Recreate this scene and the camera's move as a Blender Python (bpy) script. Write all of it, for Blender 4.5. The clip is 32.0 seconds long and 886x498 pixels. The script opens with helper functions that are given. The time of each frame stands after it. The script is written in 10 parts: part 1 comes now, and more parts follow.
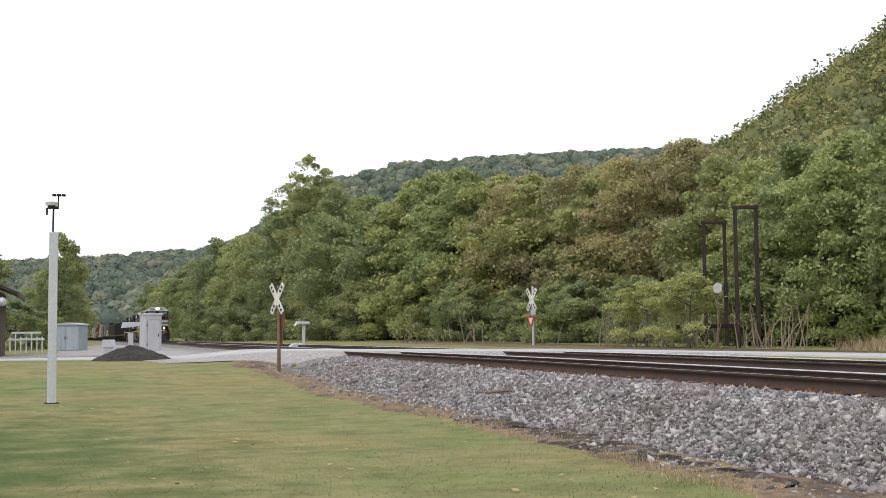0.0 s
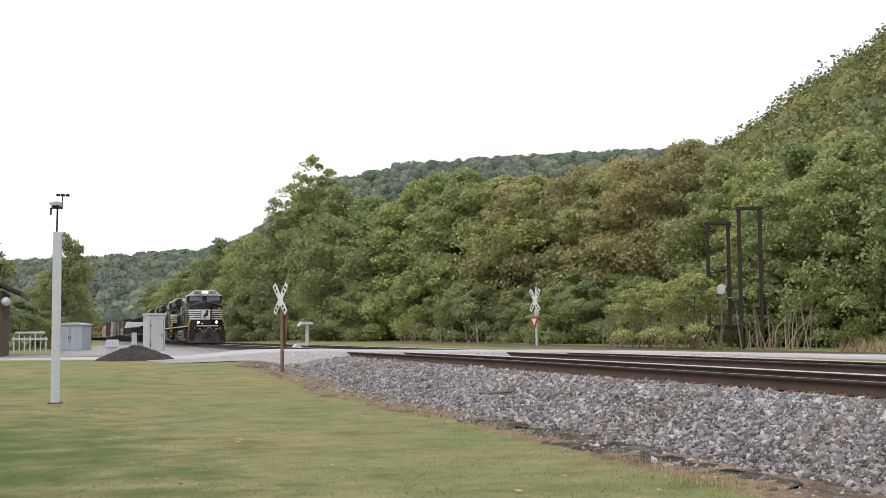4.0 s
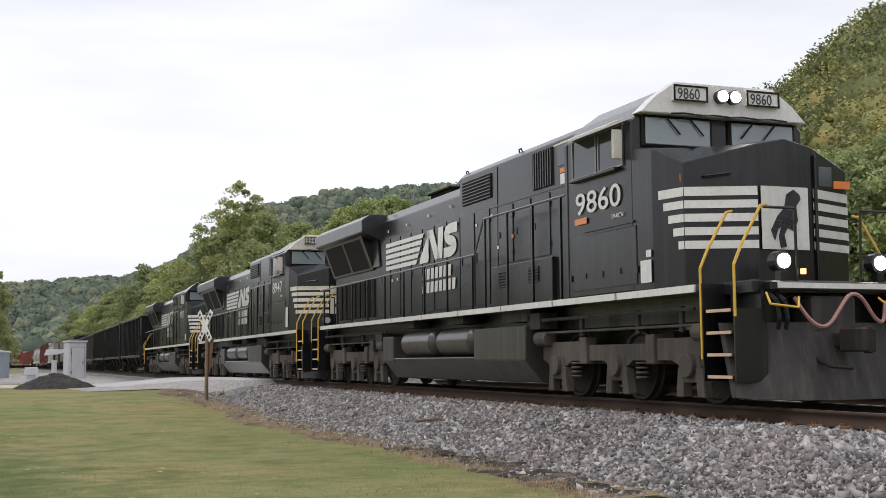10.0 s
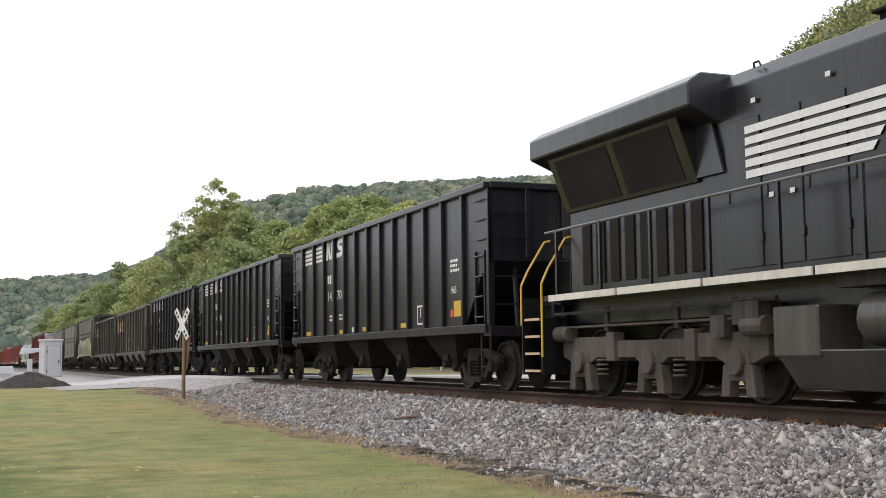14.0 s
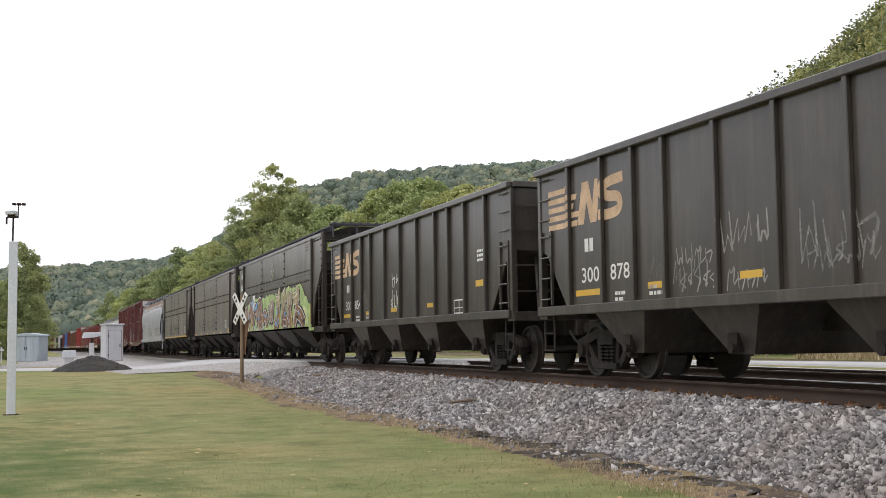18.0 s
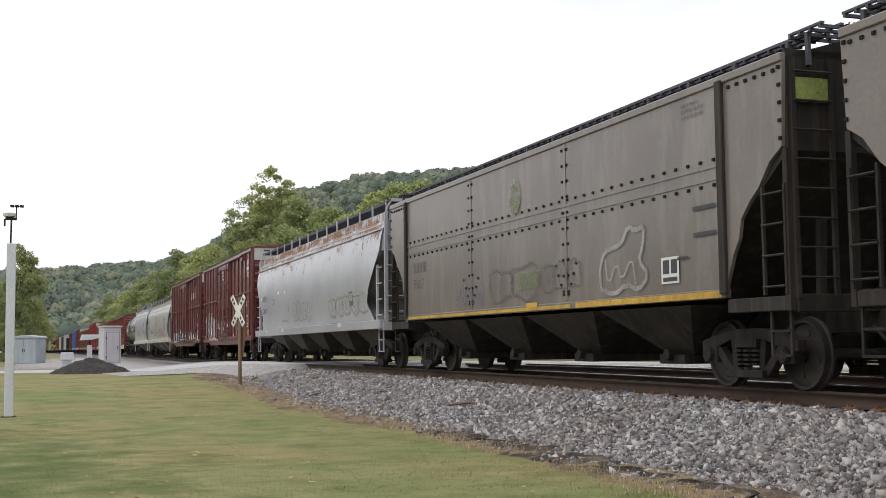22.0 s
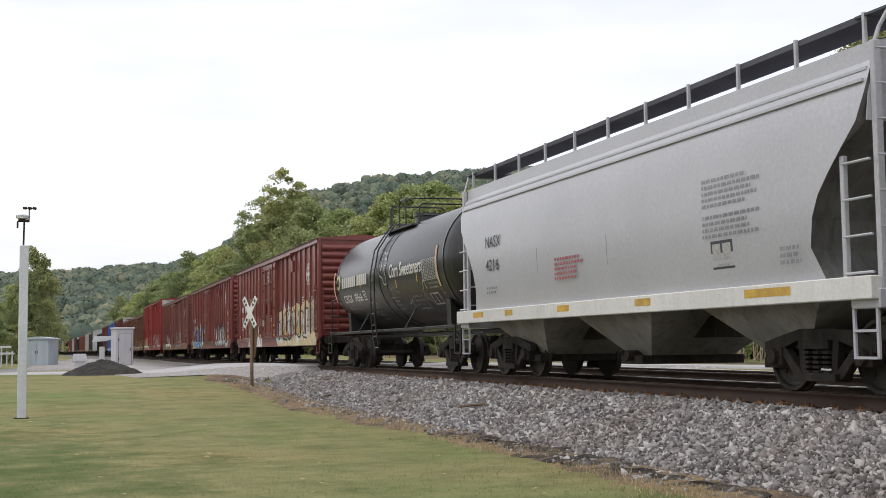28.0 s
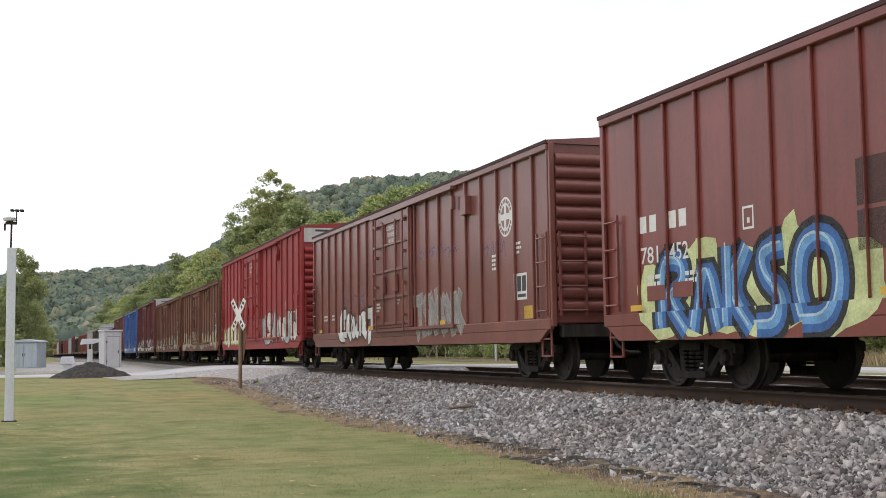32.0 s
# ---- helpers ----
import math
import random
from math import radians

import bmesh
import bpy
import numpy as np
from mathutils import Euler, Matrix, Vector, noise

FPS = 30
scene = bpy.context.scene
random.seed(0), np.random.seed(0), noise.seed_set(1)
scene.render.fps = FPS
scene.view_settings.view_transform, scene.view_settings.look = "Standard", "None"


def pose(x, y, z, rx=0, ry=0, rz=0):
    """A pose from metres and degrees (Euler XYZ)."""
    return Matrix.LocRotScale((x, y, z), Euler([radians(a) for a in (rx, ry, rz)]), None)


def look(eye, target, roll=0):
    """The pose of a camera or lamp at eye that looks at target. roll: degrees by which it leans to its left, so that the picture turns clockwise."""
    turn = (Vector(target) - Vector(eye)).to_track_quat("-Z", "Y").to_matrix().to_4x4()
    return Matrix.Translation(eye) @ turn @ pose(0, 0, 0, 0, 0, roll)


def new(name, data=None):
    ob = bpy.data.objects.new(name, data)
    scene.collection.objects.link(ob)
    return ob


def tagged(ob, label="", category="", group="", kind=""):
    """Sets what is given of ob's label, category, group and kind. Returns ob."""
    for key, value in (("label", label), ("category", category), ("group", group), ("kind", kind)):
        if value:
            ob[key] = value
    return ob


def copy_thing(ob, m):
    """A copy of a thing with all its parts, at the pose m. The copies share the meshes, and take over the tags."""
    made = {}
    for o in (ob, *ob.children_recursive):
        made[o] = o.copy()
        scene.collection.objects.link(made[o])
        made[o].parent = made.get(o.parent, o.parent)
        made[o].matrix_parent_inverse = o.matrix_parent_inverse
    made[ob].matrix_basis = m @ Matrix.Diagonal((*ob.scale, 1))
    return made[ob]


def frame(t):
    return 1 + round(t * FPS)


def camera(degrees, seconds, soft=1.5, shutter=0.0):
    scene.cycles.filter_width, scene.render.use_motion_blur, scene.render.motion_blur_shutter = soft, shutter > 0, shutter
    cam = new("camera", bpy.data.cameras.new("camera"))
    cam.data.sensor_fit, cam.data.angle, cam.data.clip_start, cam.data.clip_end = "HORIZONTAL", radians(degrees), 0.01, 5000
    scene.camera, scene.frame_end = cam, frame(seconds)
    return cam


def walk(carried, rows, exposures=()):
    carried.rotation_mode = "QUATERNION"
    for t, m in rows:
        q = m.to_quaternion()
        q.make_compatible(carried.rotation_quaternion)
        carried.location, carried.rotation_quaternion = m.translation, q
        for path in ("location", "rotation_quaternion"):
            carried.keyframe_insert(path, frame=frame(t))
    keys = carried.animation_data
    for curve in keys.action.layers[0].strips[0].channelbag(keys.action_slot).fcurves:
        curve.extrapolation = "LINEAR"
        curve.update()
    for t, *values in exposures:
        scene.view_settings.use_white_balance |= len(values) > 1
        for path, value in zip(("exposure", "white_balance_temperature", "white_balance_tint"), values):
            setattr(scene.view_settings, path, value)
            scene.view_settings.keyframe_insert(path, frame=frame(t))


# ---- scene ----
# ---------------------------------------------------------------- camera
EYE = (0.0, 0.0, 0.654)          # z = 0 is the top of the rails
TURNS = [  # seconds, yaw, pitch, roll in degrees
    (0.0, -17.33, 3.95, 0.54),
    (0.5, -17.33, 3.96, 0.50),
    (1.0, -17.33, 3.97, 0.48),
    (1.5, -17.33, 3.97, 0.46),
    (2.0, -17.17, 3.98, 0.45),
    (2.5, -17.17, 3.98, 0.44),
    (3.0, -17.17, 3.98, 0.43),
    (3.5, -17.17, 3.98, 0.43),
    (5.5, -17.17, 3.98, 0.42),
    (6.0, -17.17, 3.99, 0.42),
    (6.5, -17.17, 3.99, 0.42),
    (7.0, -17.17, 3.98, 0.42),
    (7.5, -17.17, 3.99, 0.42),
    (8.0, -17.31, 3.99, 0.41),
    (8.5, -18.24, 5.25, 0.41),
    (9.0, -20.05, 5.34, 0.42),
    (9.5, -20.59, 5.31, 0.42),
    (10.0, -20.68, 5.27, 0.43),
    (10.5, -20.93, 5.20, 0.45),
    (11.0, -21.93, 5.12, 0.47),
    (11.5, -21.52, 5.11, 0.49),
    (12.0, -21.93, 5.16, 0.52),
    (12.5, -22.05, 5.16, 0.55),
    (13.0, -22.19, 5.20, 0.58),
    (13.5, -22.25, 5.19, 0.59),
    (14.0, -21.74, 5.14, 0.61),
    (14.5, -21.49, 5.06, 0.62),
    (15.0, -20.56, 4.57, 0.64),
    (15.5, -18.97, 4.50, 0.66),
    (17.5, -19.42, 4.39, 0.68),
    (18.0, -19.06, 4.39, 0.67),
    (18.5, -18.94, 4.41, 0.67),
    (19.0, -18.65, 4.40, 0.66),
    (19.5, -18.87, 4.43, 0.64),
    (20.0, -19.20, 4.43, 0.63),
    (20.5, -19.14, 4.46, 0.64),
    (21.0, -19.16, 4.46, 0.63),
    (21.5, -19.15, 4.47, 0.62),
    (22.0, -19.15, 4.51, 0.61),
    (22.5, -19.15, 4.51, 0.60),
    (23.0, -19.14, 4.55, 0.58),
    (23.5, -19.15, 4.51, 0.60),
    (24.0, -19.13, 4.51, 0.62),
    (24.5, -19.00, 4.55, 0.62),
    (26.5, -18.69, 4.52, 0.66),
    (27.0, -18.63, 4.54, 0.63),
    (27.5, -18.61, 4.63, 0.60),
    (28.0, -18.60, 4.59, 0.62),
    (28.5, -18.60, 4.59, 0.63),
    (29.0, -18.92, 4.68, 0.65),
    (29.5, -19.15, 4.70, 0.68),
    (30.0, -19.15, 4.70, 0.70),
    (30.5, -19.14, 4.70, 0.72),
    (31.0, -19.14, 4.69, 0.72),
    (31.5, -19.14, 4.69, 0.73),
    (32.0, -19.13, 4.67, 0.75),]
cam = camera(40.86, 32.0, soft=0.75)
EXPOSURES = [(0.0, -0.03), (8.0, -0.05), (9.0, -0.18), (10.2, -0.22), (11.5, -0.08), (13.0, 0.06), (15.0, 0.10), (18.0, 0.0), (20.0, -0.06), (23.0, -0.12), (27.0, -0.18), (29.0, -0.16), (31.0, -0.08), (32.0, -0.06)]
walk(cam, [(t, pose(*EYE, 90 + p, r, y)) for t, y, p, r in TURNS], EXPOSURES)

# ---------------------------------------------------------------- sky and light
SUN_EL, SUN_ROT = radians(58), radians(246)
world = bpy.data.worlds.new("sky")
scene.world = world
world.use_nodes = True
wn, wl = world.node_tree.nodes, world.node_tree.links
wn.clear()
w_out = wn.new("ShaderNodeOutputWorld")
w_bg = wn.new("ShaderNodeBackground")
w_sky = wn.new("ShaderNodeTexSky")
w_sky.sky_type, w_sky.sun_disc, w_sky.sun_elevation, w_sky.sun_rotation = "NISHITA", False, SUN_EL, SUN_ROT
w_sky.air_density, w_sky.dust_density = 1.0, 3.0
w_co = wn.new("ShaderNodeTexCoord")
w_map = wn.new("ShaderNodeMapping")
w_map.inputs["Scale"].default_value = (1.0, 1.0, 5.0)
w_noise = wn.new("ShaderNodeTexNoise")
w_noise.inputs["Scale"].default_value, w_noise.inputs["Detail"].default_value = 2.2, 4.0
w_ramp = wn.new("ShaderNodeValToRGB")
w_ramp.color_ramp.elements[0].position, w_ramp.color_ramp.elements[1].position = 0.36, 0.60
w_ramp.color_ramp.elements[0].color, w_ramp.color_ramp.elements[1].color = (0.86, 0.875, 0.94, 1), (1.08, 1.08, 1.12, 1)
w_scale = wn.new("ShaderNodeMixRGB")
w_scale.blend_type = "MULTIPLY"
w_scale.inputs[0].default_value = 1.0
w_scale.inputs[2].default_value = (0.10, 0.10, 0.10, 1)
w_mix = wn.new("ShaderNodeMixRGB")
w_mix.inputs[0].default_value = 0.86         # overcast: cloud over most of the blue
wl.new(w_co.outputs["Generated"], w_map.inputs["Vector"])
wl.new(w_map.outputs["Vector"], w_noise.inputs["Vector"])
wl.new(w_noise.outputs["Fac"], w_ramp.inputs["Fac"])
wl.new(w_sky.outputs["Color"], w_scale.inputs[1])
wl.new(w_scale.outputs["Color"], w_mix.inputs[1])
wl.new(w_ramp.outputs["Color"], w_mix.inputs[2])
wl.new(w_mix.outputs["Color"], w_bg.inputs["Color"])
w_bg.inputs["Strength"].default_value = 1.27
wl.new(w_bg.outputs["Background"], w_out.inputs["Surface"])
sun = new("sun", bpy.data.lights.new("sun", "SUN"))
sun.data.energy, sun.data.angle, sun.data.color = 1.0, radians(25), (1.0, 0.95, 0.88)
sun.matrix_world = look((-34, -15, 60), (0, 0, 0))

# ---------------------------------------------------------------- materials
def shader(name):
    m = bpy.data.materials.new(name)
    m.use_nodes = True
    nt = m.node_tree
    return m, nt, nt.nodes["Principled BSDF"]


def noise_node(nt, scale, detail=4.0, rough=0.55, vec=None):
    n = nt.nodes.new("ShaderNodeTexNoise")
    n.inputs["Scale"].default_value, n.inputs["Detail"].default_value, n.inputs["Roughness"].default_value = scale, detail, rough
    if vec is not None:
        nt.links.new(vec, n.inputs["Vector"])
    return n


def ramp_node(nt, fac, stops):
    r = nt.nodes.new("ShaderNodeValToRGB")
    e = r.color_ramp.elements
    while len(e) < len(stops):
        e.new(0.5)
    for el, (p, c) in zip(e, stops):
        el.position, el.color = p, (*c, 1)
    nt.links.new(fac, r.inputs["Fac"])
    return r


def mix_node(nt, fac, a, b, kind="MIX"):
    m = nt.nodes.new("ShaderNodeMixRGB")
    m.blend_type = kind
    for i, v in ((0, fac), (1, a), (2, b)):
        if isinstance(v, (int, float)):
            m.inputs[i].default_value = v
        elif isinstance(v, tuple):
            m.inputs[i].default_value = (*v, 1)
        else:
            nt.links.new(v, m.inputs[i])
    return m.outputs["Color"]


def shade(c, k):
    return tuple(min(1.0, v * k) for v in c)


def paint(name, base, rough=0.55, metal=0.0, var=0.25, dirt=None, amount=0.35, scale=0.9, fine=18.0, bump=0.15, streak=6.0):
    """Painted or bare surface: two scales of tone, streaks of dirt that run down, fine relief."""
    m, nt, b = shader(name)
    co = nt.nodes.new("ShaderNodeTexCoord").outputs["Object"]
    mp = nt.nodes.new("ShaderNodeMapping")
    mp.inputs["Scale"].default_value = (streak, streak, 0.35)
    nt.links.new(co, mp.inputs["Vector"])
    big, small = noise_node(nt, scale, 4, 0.6, co), noise_node(nt, fine, 5, 0.65, co)
    run = noise_node(nt, 1.0, 5, 0.65, mp.outputs["Vector"])
    c = ramp_node(nt, big.outputs["Fac"], [(0.3, shade(base, 1 - var)), (0.7, shade(base, 1 + var))]).outputs["Color"]
    g = ramp_node(nt, small.outputs["Fac"], [(0.3, (0.82, 0.82, 0.82)), (0.7, (1.1, 1.1, 1.1))]).outputs["Color"]
    c = mix_node(nt, 0.6, c, g, "MULTIPLY")
    if dirt:
        d = ramp_node(nt, run.outputs["Fac"], [(0.48, (0, 0, 0)), (0.70, (1, 1, 1))])
        k = nt.nodes.new("ShaderNodeMath")
        k.operation = "MULTIPLY"
        k.inputs[1].default_value = amount
        nt.links.new(d.outputs["Color"], k.inputs[0])
        c = mix_node(nt, k.outputs[0], c, dirt)
    nt.links.new(c, b.inputs["Base Color"])
    b.inputs["Metallic"].default_value = metal
    b.inputs["Specular IOR Level"].default_value = 0.5 if rough < 0.67 else 0.22
    if rough < 0.53 and not metal:            # gloss of enamel paint
        b.inputs["Coat Weight"].default_value, b.inputs["Coat Roughness"].default_value = 0.75, 0.24
        b.inputs["Specular IOR Level"].default_value = 0.15
    rr = ramp_node(nt, small.outputs["Fac"], [(0.2, (rough * 0.85,) * 3), (0.8, (min(1, rough * 1.15),) * 3)])
    nt.links.new(rr.outputs["Color"], b.inputs["Roughness"])
    bp = nt.nodes.new("ShaderNodeBump")
    bp.inputs["Strength"].default_value, bp.inputs["Distance"].default_value = bump, 0.02
    nt.links.new(small.outputs["Fac"], bp.inputs["Height"])
    nt.links.new(bp.outputs["Normal"], b.inputs["Normal"])
    return m


def plain(name, base, rough=0.6, metal=0.0):
    return paint(name, base, rough, metal, 0.08, None, 0, 2.0, 30.0, 0.05)


def glow(name, colour, power):
    m, nt, b = shader(name)
    b.inputs["Base Color"].default_value = (0.8, 0.8, 0.8, 1)
    b.inputs["Emission Color"].default_value = (*colour, 1)
    b.inputs["Emission Strength"].default_value = power
    return m


def glass(name, tint, rough=0.08):
    m, nt, b = shader(name)
    b.inputs["Base Color"].default_value = (*tint, 1)
    b.inputs["Roughness"].default_value = rough
    b.inputs["Specular IOR Level"].default_value = 0.9
    return m


def foliage(name, stops, trans=0.35, patch=0.35):
    """Leaves: one tone a leaf, drawn from the stops, and a tone a tree."""
    m, nt, b = shader(name)
    geo = nt.nodes.new("ShaderNodeNewGeometry")
    inf = nt.nodes.new("ShaderNodeObjectInfo")
    co = nt.nodes.new("ShaderNodeTexCoord").outputs["Object"]
    big = noise_node(nt, patch, 3, 0.6, co)
    add = nt.nodes.new("ShaderNodeMath")
    add.operation = "ADD"
    soft_rnd = nt.nodes.new("ShaderNodeMath")
    soft_rnd.operation = "MULTIPLY"
    soft_rnd.inputs[1].default_value = 0.32
    nt.links.new(geo.outputs["Random Per Island"], soft_rnd.inputs[0])
    nt.links.new(soft_rnd.outputs[0], add.inputs[0])
    nt.links.new(big.outputs["Fac"], add.inputs[1])
    half = nt.nodes.new("ShaderNodeMath")
    half.operation = "MULTIPLY"
    half.inputs[1].default_value = 0.75
    nt.links.new(add.outputs[0], half.inputs[0])
    c = ramp_node(nt, half.outputs[0], stops).outputs["Color"]
    tone = ramp_node(nt, inf.outputs["Random"], [(0.0, (0.82, 0.84, 0.84)), (0.5, (1.0, 1.0, 0.98)), (1.0, (1.14, 1.06, 0.94))]).outputs["Color"]
    c = mix_node(nt, 1.0, c, tone, "MULTIPLY")
    nt.links.new(c, b.inputs["Base Color"])
    b.inputs["Roughness"].default_value = 0.6
    b.inputs["Specular IOR Level"].default_value = 0.25
    tr = nt.nodes.new("ShaderNodeBsdfTranslucent")
    nt.links.new(c, tr.inputs["Color"])
    ms = nt.nodes.new("ShaderNodeMixShader")
    ms.inputs[0].default_value = trans
    nt.links.new(b.outputs[0], ms.inputs[1])
    nt.links.new(tr.outputs[0], ms.inputs[2])
    nt.links.new(ms.outputs[0], nt.nodes["Material Output"].inputs["Surface"])
    return m


LOCO_BLACK = paint("loco_black", (0.009, 0.009, 0.011), 0.30, 0, 0.3, (0.045, 0.043, 0.043), 0.32, 0.8)
HOOD_BLACK = paint("hood_black", (0.013, 0.013, 0.016), 0.32, 0, 0.3, (0.055, 0.053, 0.055), 0.40, 0.6)
RAIL_GREY = paint("grey_handrail", (0.12, 0.12, 0.13), 0.45)
PLOW = paint("dusty_black_plow", (0.050, 0.047, 0.046), 0.7, 0, 0.3, (0.12, 0.108, 0.10), 0.5)
UNDER_GREY = paint("dusty_underframe", (0.082, 0.072, 0.064), 0.8, 0, 0.4, (0.165, 0.135, 0.115), 0.5)
TANK_GREY = paint("dusty_tank_black", (0.052, 0.050, 0.048), 0.48, 0, 0.25, (0.105, 0.095, 0.085), 0.45)
WHITE = paint("white_paint", (0.72, 0.71, 0.69), 0.5, 0, 0.08, (0.45, 0.42, 0.38), 0.25)
CREAM = paint("worn_white_paint", (0.65, 0.61, 0.54), 0.55, 0, 0.12, (0.35, 0.30, 0.24), 0.35)
YELLOW = plain("safety_yellow", (0.66, 0.40, 0.05), 0.5)
ORANGE = plain("orange_decal", (0.75, 0.22, 0.05), 0.5)
REDLAMP = plain("red_decal", (0.65, 0.08, 0.07), 0.5)
RUBBER = paint("rubber_hose", (0.02, 0.02, 0.02), 0.7)
HOSE_RED = plain("dusty_pink_hose", (0.38, 0.20, 0.18), 0.6)
GLASS = glass("cab_glass", (0.035, 0.05, 0.06))
# light base: the sky's reflection and light seen inside are in the colour
SCREEN = glass("windscreen", (0.24, 0.28, 0.30), 0.10)
STEEL = paint("rolled_steel", (0.30, 0.27, 0.25), 0.35, 0.8, 0.2)
WHEEL = paint("dusty_wheel", (0.030, 0.025, 0.023), 0.6, 0.2, 0.3, (0.09, 0.07, 0.06), 0.4)
TRUCK = paint("rusty_truck", (0.028, 0.024, 0.022), 0.75, 0.1, 0.35, (0.095, 0.073, 0.062), 0.45, 2.0)
HEAD = glow("headlight_lens", (1.0, 0.96, 0.90), 30.0)
DITCH = glow("ditch_lens", (1.0, 0.95, 0.92), 24.0)
AMBER = glow("marker_lens", (1.0, 0.30, 0.05), 4.0)
LENS = glass("unlit_lens", (0.5, 0.5, 0.5), 0.1)
HOPPER_BLACK = paint("hopper_black", (0.009, 0.008, 0.011), 0.5, 0, 0.22, (0.034, 0.030, 0.034), 0.4)
HOPPER_BROWN = paint("hopper_dusty_brown", (0.050, 0.043, 0.038), 0.52, 0, 0.28, (0.105, 0.086, 0.073), 0.45)
COAL_DARK = paint("inner_dark", (0.02, 0.018, 0.017), 0.9)
# pale streaks on both: dust, with its sunlit gloss put into the colour
CSX_GREY = paint("covered_hopper_taupe", (0.178, 0.150, 0.132), 0.5, 0, 0.14, (0.33, 0.295, 0.265), 0.42, 0.35, 18.0, 0.15, 1.6)
CSX_DARK = paint("covered_hopper_brown_grey", (0.100, 0.086, 0.076), 0.5, 0, 0.16, (0.26, 0.23, 0.205), 0.4, 0.35, 18.0, 0.15, 1.6)
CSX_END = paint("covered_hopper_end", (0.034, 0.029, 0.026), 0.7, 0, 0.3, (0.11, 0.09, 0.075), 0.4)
ACF_GREY = paint("weathered_light_grey", (0.42, 0.425, 0.465), 0.45, 0, 0.12, (0.36, 0.34, 0.33), 0.35, 0.5, 18.0, 0.12, 3.0)
SHP_GREY = paint("beige_grey_hopper", (0.44, 0.425, 0.405), 0.5, 0, 0.10, (0.36, 0.34, 0.30), 0.35, 0.4)
NAS_GREY = paint("clean_light_grey", (0.46, 0.46, 0.50), 0.42, 0, 0.07, (0.44, 0.44, 0.44), 0.25, 0.4)
HOP_UNDER = paint("dusty_chute", (0.27, 0.26, 0.24), 0.75, 0, 0.25, (0.11, 0.10, 0.085), 0.6)
HOP_DARK = paint("dark_brown_chute", (0.085, 0.078, 0.070), 0.75, 0, 0.3, (0.15, 0.13, 0.11), 0.5)
# soot, and the shadow under the body, both darken this colour
SLOPE = paint("sooty_shaded_slope", (0.22, 0.215, 0.21), 0.75, 0, 0.3, (0.06, 0.055, 0.05), 0.5)
GRATE = paint("grey_walkway", (0.10, 0.10, 0.12), 0.7)
BOX_RED = paint("mineral_red", (0.205, 0.054, 0.046), 0.5, 0, 0.16, (0.13, 0.040, 0.034), 0.55, 0.6, 18.0, 0.15, 4.0)
BOX_OLD = paint("weathered_oxide_red", (0.132, 0.036, 0.037), 0.50, 0, 0.22, (0.25, 0.12, 0.105), 0.45, 0.7, 18.0, 0.15, 4.0)
BOX_BRIGHT = paint("bright_red", (0.27, 0.026, 0.026), 0.55, 0, 0.12, (0.20, 0.04, 0.035), 0.35, 0.6)
BOX_BROWN = paint("rust_brown", (0.150, 0.070, 0.045), 0.75, 0, 0.25, (0.23, 0.11, 0.07), 0.5, 0.8)
# dark brown that holds the shadow line below the roof
EAVE_SHADE = paint("eave_shadow_brown", (0.075, 0.036, 0.036), 0.7, 0, 0.2, (0.05, 0.04, 0.04), 0.4)
BOX_BLUE = paint("boxcar_blue", (0.05, 0.12, 0.33), 0.55, 0, 0.15, (0.12, 0.14, 0.22), 0.3)
ROOF_GALV = paint("galvanised_roof", (0.50, 0.50, 0.48), 0.45, 0.4, 0.15, (0.3, 0.22, 0.16), 0.25)
TANK_BLACK = paint("tank_black", (0.020, 0.020, 0.022), 0.42, 0, 0.25, (0.05, 0.048, 0.047), 0.35, 0.6)
def spray(name, colour, cover=0.9):
    """Sprayed or worn paint: opaque in part, the ground shows through its grain."""
    m, nt, b = shader(name)
    co = nt.nodes.new("ShaderNodeTexCoord").outputs["Object"]
    a, f = noise_node(nt, 2.2, 5, 0.65, co), noise_node(nt, 26.0, 4, 0.7, co)
    c = ramp_node(nt, a.outputs["Fac"], [(0.3, shade(colour, 0.82)), (0.7, shade(colour, 1.1))]).outputs["Color"]
    nt.links.new(c, b.inputs["Base Color"])
    b.inputs["Roughness"].default_value = 0.6
    hide = mix_node(nt, 0.5, a.outputs["Fac"], f.outputs["Fac"])
    r = ramp_node(nt, hide, [(0.34, (max(0.0, cover - 0.35),) * 3), (0.60, (cover,) * 3)]).outputs["Color"]
    tr = nt.nodes.new("ShaderNodeBsdfTransparent")
    ms = nt.nodes.new("ShaderNodeMixShader")
    nt.links.new(r, ms.inputs[0])
    nt.links.new(tr.outputs[0], ms.inputs[1])
    nt.links.new(b.outputs[0], ms.inputs[2])
    nt.links.new(ms.outputs[0], nt.nodes["Material Output"].inputs["Surface"])
    return m


G_WHITE = spray("spray_white", (0.72, 0.72, 0.69), 0.95)
G_CREAM = spray("spray_cream", (0.68, 0.58, 0.36), 0.95)
G_SILVER = spray("spray_silver", (0.46, 0.45, 0.44), 0.95)
G_BLACK = spray("spray_black", (0.022, 0.022, 0.027), 1.0)
G_BLUE = spray("spray_blue", (0.055, 0.15, 0.40), 1.0)
G_LBLUE = spray("spray_light_blue", (0.17, 0.38, 0.66), 1.0)
G_SKY = spray("spray_sky_blue", (0.50, 0.66, 0.76), 0.95)
G_GREEN = spray("spray_green", (0.42, 0.55, 0.22), 0.97)
G_LIME = spray("spray_pale_lime", (0.64, 0.70, 0.36), 0.97)
